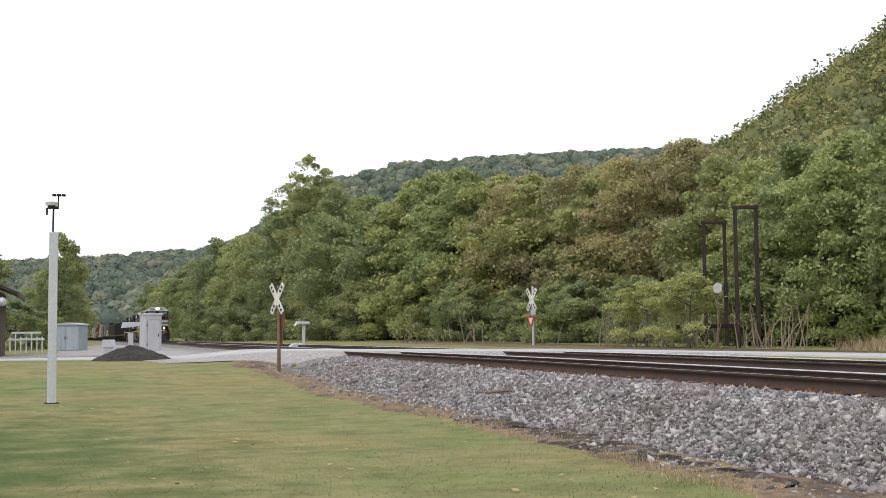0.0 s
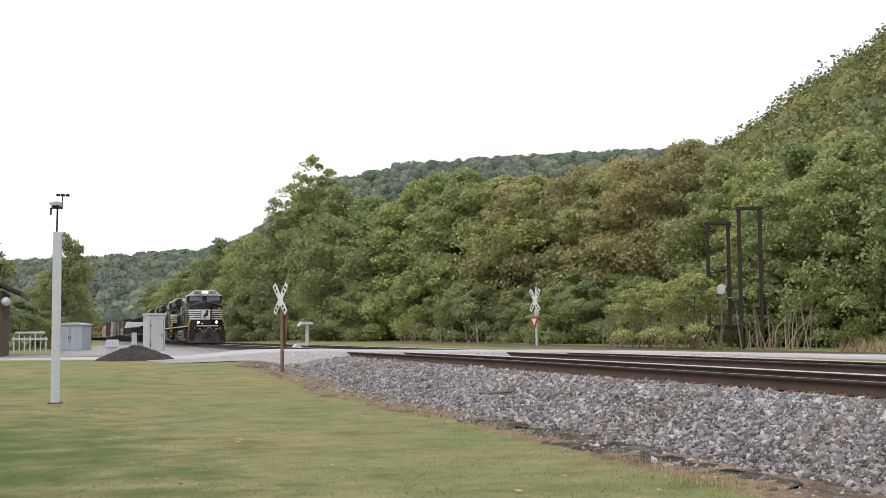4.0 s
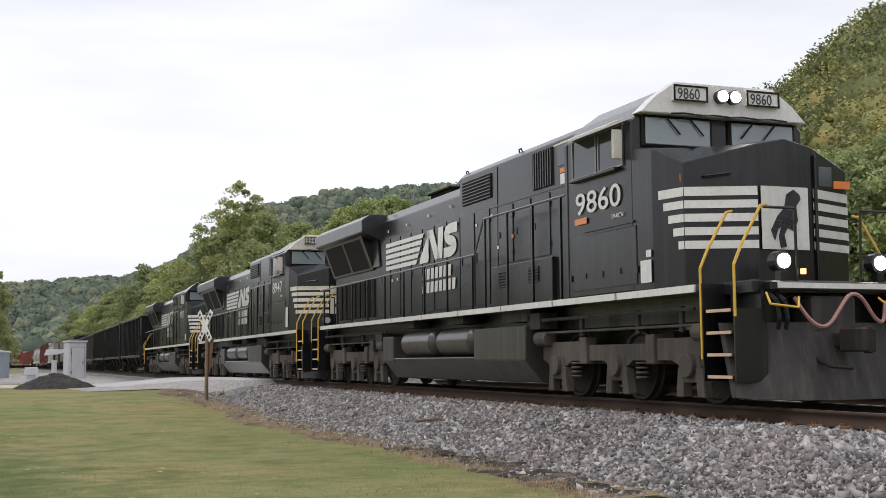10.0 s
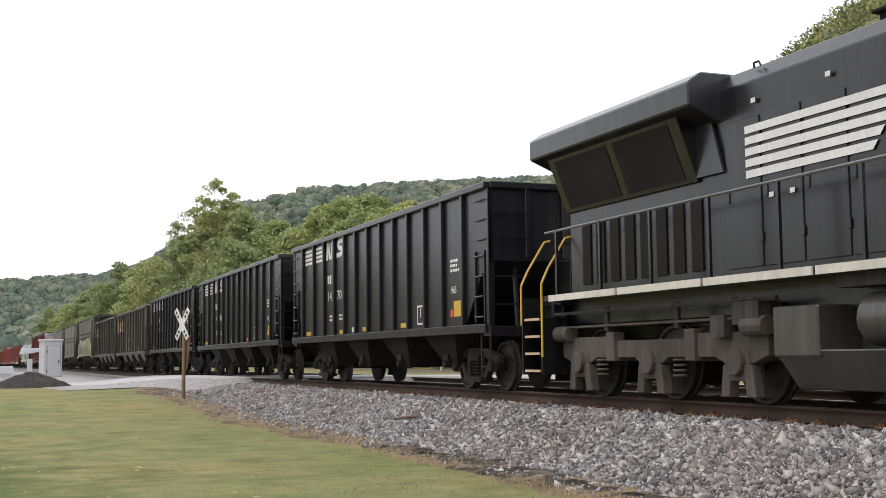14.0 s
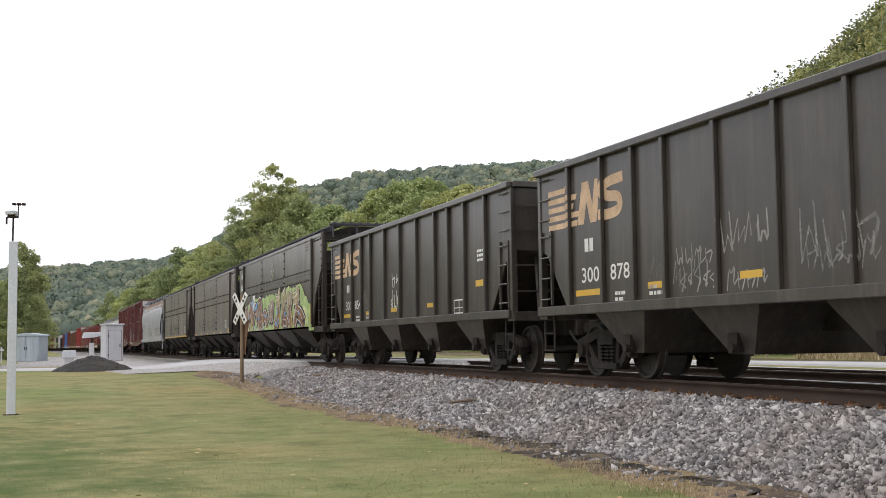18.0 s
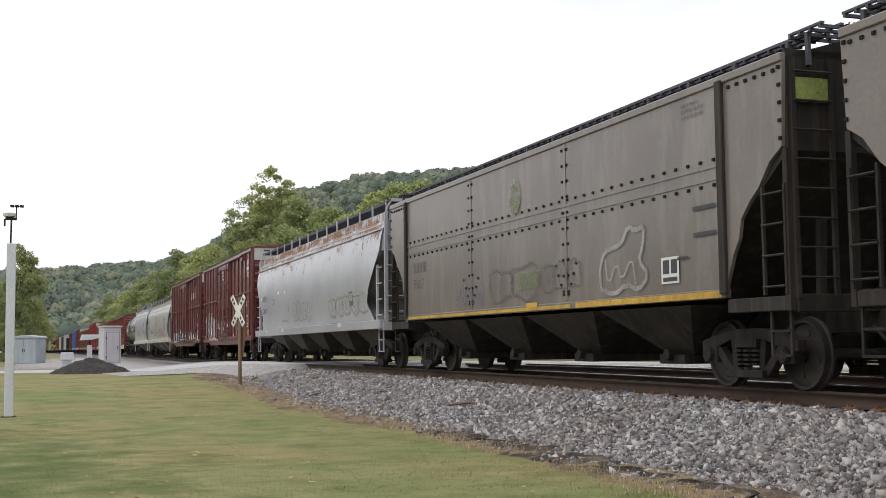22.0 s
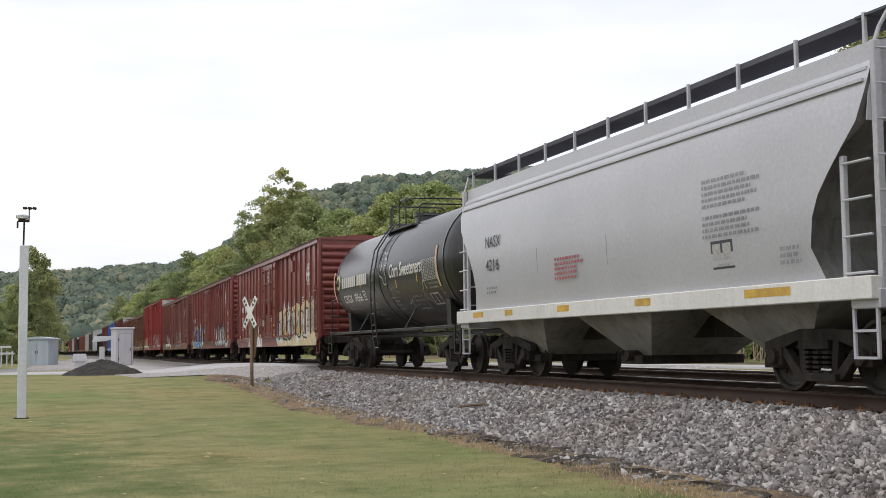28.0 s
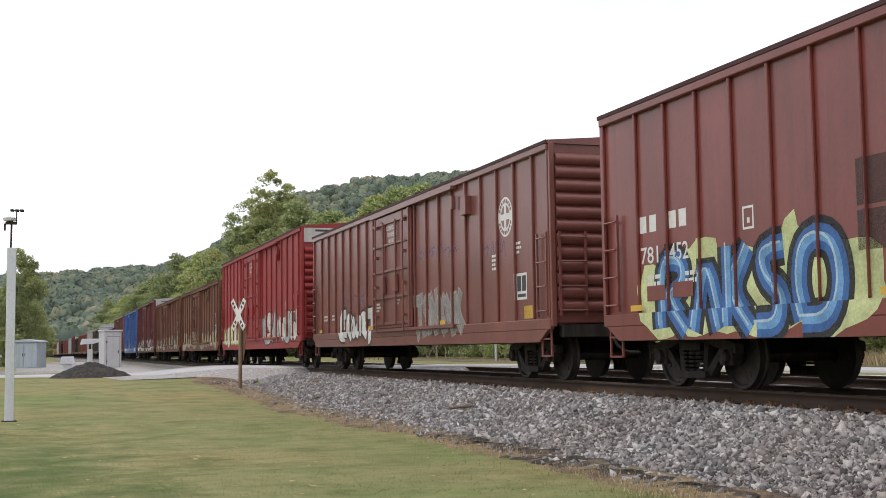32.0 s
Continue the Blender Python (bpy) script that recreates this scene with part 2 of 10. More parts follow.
G_TAN = spray("spray_tan", (0.50, 0.42, 0.24), 0.8)
G_BROWN = spray("spray_brown", (0.24, 0.125, 0.065), 1.0)
G_RED = spray("spray_red", (0.36, 0.06, 0.07), 0.9)
G_GREY = spray("chalky_grey", (0.42, 0.40, 0.38), 0.75)
G_CHALK = spray("faint_chalk", (0.42, 0.41, 0.40), 0.50)
G_SOOT = spray("faint_dark_scrawl", (0.10, 0.09, 0.10), 0.55)
G_STRAW = spray("faded_straw_scrawl", (0.46, 0.43, 0.28), 0.5)
G_FAINT = spray("rubbed_grey_scrawl", (0.24, 0.23, 0.24), 0.4)
G_WINE = spray("spray_dark_wine", (0.14, 0.026, 0.040), 0.92)
G_PINK = spray("spray_pink", (0.60, 0.38, 0.40), 0.85)
G_VIOLET = spray("faint_blue_scrawl", (0.20, 0.18, 0.36), 0.55)
G_LEAF = spray("faded_leaf_green", (0.24, 0.28, 0.15), 0.6)
WORN_GOLD = spray("worn_gold_vinyl", (0.66, 0.46, 0.30), 0.98)
FADED = spray("faded_stencil", (0.10, 0.10, 0.11), 0.55)
WORN_YELLOW = spray("worn_yellow_marker", (0.62, 0.38, 0.06), 0.97)
ORANGE_S = spray("spray_orange", (0.62, 0.22, 0.06), 0.8)
STENCIL_S = spray("painted_out_dark", (0.075, 0.05, 0.048), 0.75)
SHP_WHITE = paint("dull_white_sill", (0.60, 0.58, 0.55), 0.5, 0, 0.1, (0.40, 0.37, 0.33), 0.35)
BOX_FADED = paint("faded_mineral_red", (0.205, 0.074, 0.062), 0.52, 0, 0.18, (0.15, 0.055, 0.045), 0.5, 0.6, 18.0, 0.15, 4.0)
STENCIL = plain("black_stencil", (0.05, 0.05, 0.06), 0.6)
GOLD = paint("faded_gold_vinyl", (0.60, 0.42, 0.28), 0.6, 0, 0.15)

# ---------------------------------------------------------------- mesh helpers
def box(bm, x0, x1, y0, y1, z0, z1):
    v = [bm.verts.new(p) for p in ((x0, y0, z0), (x1, y0, z0), (x1, y1, z0), (x0, y1, z0), (x0, y0, z1), (x1, y0, z1), (x1, y1, z1), (x0, y1, z1))]
    for f in ((3, 2, 1, 0), (4, 5, 6, 7), (0, 1, 5, 4), (1, 2, 6, 5), (2, 3, 7, 6), (3, 0, 4, 7)):
        bm.faces.new([v[i] for i in f])


def prism(bm, pts, a0, a1, axis="x"):
    """A polygon pushed along an axis. Points are (y, z) for x, (x, z) for y, (x, y) for z."""
    put = {"x": lambda a, p: (a, p[0], p[1]), "y": lambda a, p: (p[0], a, p[1]), "z": lambda a, p: (p[0], p[1], a)}[axis]
    lo, hi = [bm.verts.new(put(a0, p)) for p in pts], [bm.verts.new(put(a1, p)) for p in pts]
    n = len(pts)
    bm.faces.new(lo), bm.faces.new(hi[::-1])
    for i in range(n):
        bm.faces.new((lo[i], hi[i], hi[(i + 1) % n], lo[(i + 1) % n]))


def cyl(bm, p0, p1, r, n=10, r1=None):
    p0, p1 = Vector(p0), Vector(p1)
    q = (p1 - p0).to_track_quat("Z", "Y")
    r1 = r if r1 is None else r1
    a = [bm.verts.new(p0 + q @ Vector((r * math.cos(k * math.tau / n), r * math.sin(k * math.tau / n), 0))) for k in range(n)]
    b = [bm.verts.new(p1 + q @ Vector((r1 * math.cos(k * math.tau / n), r1 * math.sin(k * math.tau / n), 0))) for k in range(n)]
    bm.faces.new(a[::-1]), bm.faces.new(b)
    for k in range(n):
        bm.faces.new((a[k], a[(k + 1) % n], b[(k + 1) % n], b[k]))


def tube(bm, pts, r, n=6):
    for a, b in zip(pts, pts[1:]):
        cyl(bm, a, b, r, n)


def lathe(bm, prof, c, n=20, axis="x"):
    """Turn (along, radius) pairs about the x or y axis through c."""
    rings = []
    for a, r in prof:
        ring = []
        for k in range(n):
            u, w = r * math.cos(k * math.tau / n), r * math.sin(k * math.tau / n)
            ring.append(bm.verts.new((c[0] + a, c[1] + u, c[2] + w) if axis == "x" else (c[0] + u, c[1] + a, c[2] + w)))
        rings.append(ring)
    for a, b in zip(rings, rings[1:]):
        for k in range(n):
            bm.faces.new((a[k], a[(k + 1) % n], b[(k + 1) % n], b[k]))
    bm.faces.new(rings[0][::-1]), bm.faces.new(rings[-1])


def mesh_of(name, bm, material, bevel=0.0, smooth=False):
    if bevel:
        bmesh.ops.bevel(bm, geom=list(bm.edges), offset=bevel, segments=1, affect="EDGES", clamp_overlap=True)
    bmesh.ops.recalc_face_normals(bm, faces=list(bm.faces))
    me = bpy.data.meshes.new(name)
    bm.to_mesh(me)
    bm.free()
    me.materials.append(material)
    if smooth:
        me.shade_smooth()
        me.set_sharp_from_angle(angle=radians(35))
    return me


def hang(name, me, parent, at=(0, 0, 0), label=""):
    ob = new(name, me)
    ob.parent = parent
    ob.location = at
    if label:
        ob["label"] = label
    return ob


def part(name, bm, material, parent, label="", bevel=0.0, smooth=False):
    return hang(name, mesh_of(name, bm, material, bevel, smooth), parent, (0, 0, 0), label)


def boxes(name, material, parent, *bs, bevel=0.0, label=""):
    bm = bmesh.new()
    for b in bs:
        box(bm, *b)
    return part(name, bm, material, parent, label, bevel)


def base(name, label, category, group="", at=(0, 0, 0)):
    ob = tagged(new(name), label, category, group)
    ob.location = at
    return ob


WORDS = {}


def word_mesh(text, material):
    """Lettering as a flat mesh, 1 high in capitals, built once a text."""
    key = (text, material.name)
    if key not in WORDS:
        cu = bpy.data.curves.new("lettering", "FONT")
        cu.body, cu.size, cu.resolution_u, cu.offset = text, 1.4, 3, 0.012
        ob = bpy.data.objects.new("lettering", cu)
        me = bpy.data.meshes.new_from_object(ob)
        me.materials.clear()
        me.materials.append(material)
        bpy.data.objects.remove(ob)
        WORDS[key] = me
    return WORDS[key]


def words(text, material, parent, x, y, z, size, width=None, slant=0.0):
    """Lettering on a near side (facing -x): it starts at y and reads towards smaller y. width squeezes it to that length."""
    me = word_mesh(text, material)
    xs = [v.co.x for v in me.vertices]
    span = (max(xs) - min(xs)) or 1
    k = (width / span) if width else size
    ob = new("lettering", me)
    ob.parent = parent
    m = Matrix(((0, 0, -1, x), (-k, 0, 0, y), (0, size, 0, z), (0, 0, 0, 1)))
    if slant:
        m = m @ Matrix(((1, slant, 0, 0), (0, 1, 0, 0), (0, 0, 1, 0), (0, 0, 0, 1)))
    me2 = me.copy()
    me2.transform(m)
    ob.data = me2
    return ob


def decal(name, material, parent, x, polys, label=""):
    """Flat paint on a near side: polygons of (y, z) at x."""
    bm = bmesh.new()
    for p in polys:
        f = bm.faces.new([bm.verts.new((x, y, z)) for y, z in p])
        if f.normal.x > 0 or True:
            f.normal_update()
            if f.normal.x > 0:
                f.normal_flip()
    me = bpy.data.meshes.new(name)
    bm.to_mesh(me)
    bm.free()
    me.materials.append(material)
    return hang(name, me, parent, (0, 0, 0), label)


def rect(y0, y1, z0, z1):
    return [(y0, z0), (y1, z0), (y1, z1), (y0, z1)]


def bars(material, parent, x, y, z, size, n, gap=0.35, seed=0, name="marking"):
    """Writing that stays plain: n small bars in a row, towards smaller y."""
    rnd = random.Random(seed * 31 + n)
    out, at = [], y
    for _ in range(n):
        w = size * rnd.uniform(0.5, 0.75)
        out.append(rect(at - w, at, z, z + size))
        at -= w + size * gap * rnd.uniform(0.5, 1.2)
    return decal(name, material, parent, x, out)


def lines(material, parent, x, y, z, size, width, n, seed=0):
    """A block of small writing: n broken lines downwards."""
    rnd = random.Random(seed + 5)
    out = []
    for k in range(n):
        at, zz = y, z - k * size * 1.7
        end = y - width * rnd.uniform(0.7, 1.0)
        while at > end:
            w = size * rnd.uniform(1.0, 2.6)
            out.append(rect(max(at - w, end), at, zz, zz + size))
            at -= w + size * 0.5
    return decal("small_writing", material, parent, x, out)


def blob(rnd, y0, y1, z0, z1, n=26, wob=0.16):
    cy, cz, ry, rz = (y0 + y1) / 2, (z0 + z1) / 2, (y1 - y0) / 2, (z1 - z0) / 2
    ph = [rnd.uniform(0, math.tau) for _ in range(4)]
    pts = []
    for k in range(n):
        a = k * math.tau / n
        w = 1 + wob * (math.sin(3 * a + ph[0]) + 0.7 * math.sin(5 * a + ph[1]) + 0.5 * math.sin(8 * a + ph[2]))
        sq = 1 / max(abs(math.cos(a)), abs(math.sin(a))) ** 0.6
        pts.append((cy + ry * w * sq * 0.92 * math.cos(a), cz + rz * w * sq * 0.92 * math.sin(a)))
    return pts


def stroke(pts, w, soft=2, taper=0.0):
    """A line through (y, z) points as joined quads, corners cut when soft."""
    for _ in range(soft):
        if len(pts) > 2:
            pts = [pts[0]] + [((1 - f) * p[0] + f * q[0], (1 - f) * p[1] + f * q[1]) for p, q in zip(pts, pts[1:]) for f in (.25, .75)] + [pts[-1]]
    n = len(pts)
    side = []
    for i, (y, z) in enumerate(pts):
        a, b = pts[max(0, i - 1)], pts[min(n - 1, i + 1)]
        d = math.hypot(b[0] - a[0], b[1] - a[1]) or 1
        k = w / 2 * (1 - taper * abs(2 * i / max(1, n - 1) - 1) ** 2)
        ny, nz = -(b[1] - a[1]) / d * k, (b[0] - a[0]) / d * k
        side.append(((y + ny, z + nz), (y - ny, z - nz)))
    return [[a[0], a[1], b[1], b[0]] for a, b in zip(side, side[1:])]


def clipped(poly, y0, y1, z0, z1):
    """The part of a (y, z) polygon inside a rectangle."""
    for ax, lim, sg in ((0, y0, 1), (0, y1, -1), (1, z0, 1), (1, z1, -1)):
        out = []
        for p, q in zip(poly, poly[1:] + poly[:1]):
            a, b = sg * (p[ax] - lim), sg * (q[ax] - lim)
            if a >= 0:
                out.append(p)
            if (a < 0) != (b < 0):
                f = a / (a - b)
                out.append((p[0] + f * (q[0] - p[0]), p[1] + f * (q[1] - p[1])))
        poly = out
        if len(poly) < 3:
            return []
    return poly


STEPS = {}          # for each car: rectangles (y0, y1, z0, z1, x) of its near side


def coat(name, material, parent, polys, lift=0.0, label=""):
    """Paint that lies on the stepped near side of a car, each polygon a hair above the one before."""
    if name in ("data_plate", "painted_out_patch", "owner_initials", "reflector", "paint_patch", "scrap") and len(polys) > 1:
        return [coat(name, material, parent, [p], lift, label) for p in polys]
    vs, fs = [], []
    n = max(1, len(polys))
    for j, poly in enumerate(polys):
        ys, zs = [p[0] for p in poly], [p[1] for p in poly]
        ya, yb, za, zb = min(ys), max(ys), min(zs), max(zs)
        for y0, y1, z0, z1, x in STEPS[parent.name]:
            if yb <= y0 or ya >= y1 or zb <= z0 or za >= z1:
                continue
            c = clipped(poly, y0, y1, z0, z1)
            if len(c) > 2:
                area = sum(p[0] * q[1] - q[0] * p[1] for p, q in zip(c, c[1:] + c[:1]))
                if abs(area) < 1e-6:
                    continue
                if area > 0:
                    c = c[::-1]
                xx = (x(sum(p[1] for p in c) / len(c)) if callable(x) else x)
                k = len(vs)
                for y, z in c:
                    vs.append(((x(z) if callable(x) else x) - .0015 - lift - .0012 * j / n, y, z))
                fs.append(tuple(range(k, len(vs))))
    me = bpy.data.meshes.new(name)
    me.from_pydata(vs, [], fs)
    me.materials.append(material)
    return hang(name, me, parent, (0, 0, 0), label)


def tag_lines(rnd, y0, y1, z0, z1, n, w=.035):
    """A quick sprayed scribble: slanted strokes, hooks and loops with no letter in mind."""
    out = []
    wide = (y1 - y0) / n
    hgt = z1 - z0
    for i in range(n):
        y = y1 - wide * i
        j = lambda s: rnd.uniform(-s, s)
        kind = rnd.randrange(5)
        top, low = z1 - rnd.uniform(0, .35) * hgt, z0 + rnd.uniform(0, .25) * hgt
        m = (top + low) / 2 + j(.1) * hgt
        if kind == 0:
            p = [(y + j(.1) * wide, top), (y - .15 * wide, low), (y - .45 * wide, m), (y - .8 * wide, low + j(.05) * hgt), (y - .7 * wide, top + .1 * hgt)]
        elif kind == 1:
            p = [(y - .9 * wide, top - .1 * hgt), (y + .1 * wide, m), (y - .7 * wide, m - .15 * hgt), (y - .2 * wide, low), (y - .6 * wide, low + .3 * hgt), (y - .5 * wide, top + .2 * hgt)]
        elif kind == 2:
            p = [(y + .1 * wide, low - .1 * hgt), (y - .2 * wide, top), (y - .45 * wide, m + .1 * hgt), (y - .75 * wide, top + .15 * hgt), (y - .6 * wide, low), (y - 1.1 * wide, m)]
        elif kind == 3:
            p = [(y, low), (y - .35 * wide, top + .12 * hgt), (y - .5 * wide, low + .1 * hgt), (y - .9 * wide, top - .1 * hgt), (y - 1.0 * wide, low)]
        else:
            p = [(y - .1 * wide, top), (y - .2 * wide, low)]
            out += stroke([(y - .1 * wide, m), (y - .9 * wide, m + .15 * hgt), (y - .5 * wide, low - .05 * hgt)], w, 1, .5)
        p = [(a + rnd.uniform(-.09, .09) * wide, b + rnd.uniform(-.06, .06) * hgt) for a, b in p]
        out += stroke(p, w, rnd.choice((0, 1, 1)), .5)
    return out


FORMS = (           # strokes of made-up letters in a unit box, first to last
    (((.05, 0), (.15, 1.0), (.75, .95), (.70, .55), (.2, .5)), ((.35, .5), (.95, .0))),
    (((.0, .0), (.45, 1.05), (.55, 1.0), (.95, -.02)), ((.15, .35), (.85, .32))),
    (((.15, 1.0), (.10, .0)), ((.85, 1.05), (.25, .5), (.95, -.05))),
    (((.95, .95), (.25, 1.0), (.1, .7), (.8, .45), (.75, .05), (.0, .0)),),
    (((.5, 1.0), (.1, .75), (.1, .2), (.5, .0), (.9, .25), (.9, .75), (.5, 1.0)),),
    (((.95, 1.0), (.15, .95), (.1, .05), (1.0, .0)), ((.15, .5), (.75, .52))),
    (((.0, .95), (1.0, 1.05)), ((.5, .98), (.42, .0), (.15, -.08))),
    (((.0, 1.0), (.2, .0), (.5, .65), (.8, .0), (1.0, 1.05)),),
    (((.9, .8), (.5, 1.02), (.1, .6), (.2, .1), (.7, .0), (.9, .4), (.5, .45)),),
    (((.05, .0), (.1, 1.0)), ((.08, .95), (.9, .05)), ((.9, .0), (.92, 1.1))))


def throwup(rnd, y0, y1, z0, z1, n, lean=.12, thick=.05):
    """Fat overlapping sprayed letters with no word in mind: for each its fill, its outline and a thin inner light."""
    fill, line, light = [], [], []
    wide, hgt = (y1 - y0) / n, z1 - z0
    last = None
    for i in range(n):
        form = rnd.choice([q for q in FORMS if q is not last])
        last = form
        a, low = y1 - wide * i, z0 + rnd.uniform(-.02, .06) * hgt
        top = z1 - rnd.uniform(0, .16) * hgt
        w = min(.36 * wide, .30 * hgt)
        f, l = [], []
        for path in form:
            pts = []
            for u, v in path:
                z = low + w / 2 + (top - low - w) * (v + rnd.uniform(-.05, .05))
                pts.append((a - wide * (.02 + 1.02 * u + rnd.uniform(-.05, .05)) + lean * (z - low), z))
            f += stroke(pts, w, 2)
            l += stroke([(p[0] + (p[0] - q[0]) * .06, p[1] + (p[1] - q[1]) * .06) for p, q in ((pts[0], pts[1]),)] + pts[1:], w + 2 * thick, 2)
            light += stroke([(y + .30 * w, z + .22 * w) for y, z in pts], thick * .45, 2, .6)
        fill.append(f)
        line.append(l)
    return fill, line, light


def piece(parent, y0, y1, z0, z1, n, seed, fills, line, cloud=None, glint=None, lift=0.0, lean=.12, thick=.05, halo=None):
    """A whole sprayed piece: cloud behind, then each letter's outline and fill, light strokes over them."""
    rnd = random.Random(seed)
    if cloud:
        k = max(3, int((y1 - y0) / (z1 - z0) * 2.2))
        bl = []
        for i in range(k):
            a = y0 + (y1 - y0) * (i - .2) / k
            bl.append(blob(rnd, a, a + (y1 - y0) / k * 1.5, z0 - .02, z1 + rnd.uniform(-.15, .14) * (z1 - z0), 22, .09))
        coat("spray_cloud", cloud, parent, bl, lift)
        lift += .0014
    f, l, g = throwup(rnd, y0, y1, z0, z1, n, lean, thick)
    if halo:
        fat = throwup(random.Random(seed), y0, y1, z0, z1, n, lean, thick * 2.2)[1]
        coat("spray_halo", halo, parent, [q for p in fat for q in p], lift)
        lift += .0014
    for k in range(3):          # every third letter in one coat, so that neighbours overlap
        coat("spray_outline", line, parent, [q for i in range(k, n, 3) for q in l[i]], lift)
        for c, m in enumerate(fills):
            polys = [q for i in range(k, n, 3) if i % len(fills) == c for q in f[i]]
            if polys:
                coat("spray_fill", m, parent, polys, lift + .0013)
        lift += .0027
    if glint:
        coat("spray_light", glint, parent, g, lift)


def loops(parent, y0, y1, z0, z1, n, seed, material, w=.04, lift=0.0):
    """Faint bubble letters: each a wobbly closed outline with a short stroke inside."""
    rnd = random.Random(seed)
    step = (y1 - y0) / n
    polys = []
    for i in range(n):
        a = y0 + step * i
        ring = blob(rnd, a - .04 * step, a + 1.02 * step, z0 + rnd.uniform(0, .1) * (z1 - z0), z1 - rnd.uniform(0, .12) * (z1 - z0), 18, .11)
        polys += stroke(ring + ring[:2], w, 0)
        m = a + step * rnd.uniform(.4, .6)
        polys += stroke([(m, z0 + .3 * (z1 - z0)), (m + rnd.uniform(-.1, .1) * step, z0 + .5 * (z1 - z0)), (m + rnd.uniform(-.2, .2) * step, z0 + .72 * (z1 - z0))], w, 1)
    coat("scrawl", material, parent, polys, lift)


def tag(parent, y0, y1, z0, z1, n, seed, material, w=.035, lift=0.0):
    return coat("scrawl", material, parent, tag_lines(random.Random(seed), y0, y1, z0, z1, n, w), lift)
# ---------------------------------------------------------------- the line
D, GAP = 10.143, 4.17            # near track's centre line, spacing of the two tracks
SPEED, T_REF = 15.113, 9.8       # the train's speed in m/s and the time at which its distances count from
BEND_Y = (-500, 0, 28, 60, 75, 120, 165, 220, 300, 400, 600, 900)
BEND_X = (0, 0, 0, 0.26, 0.42, 0.82, 1.05, 0.98, 0.5, -0.5, -5.0, -20.0)


def along(y):
    """Where the near track's centre runs: x and z at y."""
    s = sum(float(np.interp(y + o, BEND_Y, BEND_X)) for o in (-16, -8, 0, 8, 16)) / 5
    return D + s, -0.0032 * max(0.0, y - 28)


def smooth(a, b, v):
    t = np.clip((v - a) / (b - a), 0, 1)
    return t * t * (3 - 2 * t)


# ---------------------------------------------------------------- ground
HILL_AZ = (-180, -150, -90, -40, -10, 0, 8, 13, 18, 24, 27.4, 30, 33, 37.7, 40.5, 44, 48, 70, 90, 120, 150, 180)
HILL_EL = (3, 2, 2, 1, 0.0, -0.25, -0.2, 0.3, 1.0, 2.6, 3.9, 5.3, 7.3, 10.2, 12.2, 13.6, 14, 12.5, 11, 8, 5, 3)
FAR_EL = (4, 4, 4, 3.2, 6.3, 7.2, 7.5, 7.6, 7.6, 7.7, 7.6, 8, 8, 8, 6, 5, 4)
FAR_AZ = (-180, -150, -90, -40, 11.5, 15, 20, 24, 27.4, 37.7, 40.5, 48, 70, 90, 120, 150, 180)
LEFT_AZ = (-40, -12, -3, 0, 3, 5.5, 7.5, 9.5, 11.5)
LEFT_EL = (3.2, 2.9, 2.65, 2.8, 3.0, 3.1, 3.6, 4.9, 6.3)
NEAR_R, FAR_R = 300.0, 900.0


def level(x, y):
    """Height of the ground."""
    x, y = np.asarray(x, float), np.asarray(y, float)
    az, r = np.degrees(np.arctan2(x, y)), np.hypot(x, y)
    lawn = -0.85 + 0.42 * smooth(27, 50, y) + 0.05 * np.sin(x * 0.35 + 1) * np.sin(y * 0.22)
    z = lawn + (-0.12 - lawn) * smooth(15.5, 17.5, x)
    z = np.where((x > 6.2) & (x < 17), np.minimum(z, -0.85 + 0.42 * smooth(27, 50, y)), z)
    z = z + 1.2 * smooth(26, 60, x)
    near = np.tan(np.radians(np.interp(az, HILL_AZ, HILL_EL))) * NEAR_R
    z = z + near * smooth(60, NEAR_R, r) ** 1.2
    el = np.where((az > -40) & (az < 11.5), np.interp(az, LEFT_AZ, LEFT_EL), np.interp(az, FAR_AZ, FAR_EL))
    far = np.tan(np.radians(el)) * FAR_R
    return z + np.maximum(0, far - near) * smooth(480, FAR_R, r)


def sheet(name, xs, ys, fz, material):
    X, Y = np.meshgrid(np.asarray(xs, float), np.asarray(ys, float))
    Z = fz(X, Y)
    nx, ny = len(xs), len(ys)
    co = np.stack([X, Y, Z], -1).reshape(-1, 3)
    i = np.arange(nx * ny).reshape(ny, nx)
    q = np.stack([i[:-1, :-1], i[:-1, 1:], i[1:, 1:], i[1:, :-1]], -1).reshape(-1, 4)
    return raw_mesh(name, co, q, material, True)


def raw_mesh(name, co, quads, material, soft=False):
    """A mesh from arrays: points and faces of equal size."""
    me = bpy.data.meshes.new(name)
    n = quads.shape[1]
    me.vertices.add(len(co))
    me.vertices.foreach_set("co", np.ascontiguousarray(co, dtype=np.float32).ravel())
    me.loops.add(quads.size)
    me.loops.foreach_set("vertex_index", np.ascontiguousarray(quads, dtype=np.int32).ravel())
    me.polygons.add(len(quads))
    me.polygons.foreach_set("loop_start", np.arange(0, quads.size, n, dtype=np.int32))
    me.update(calc_edges=True)
    me.materials.append(material)
    if soft:
        me.shade_smooth()
    return me


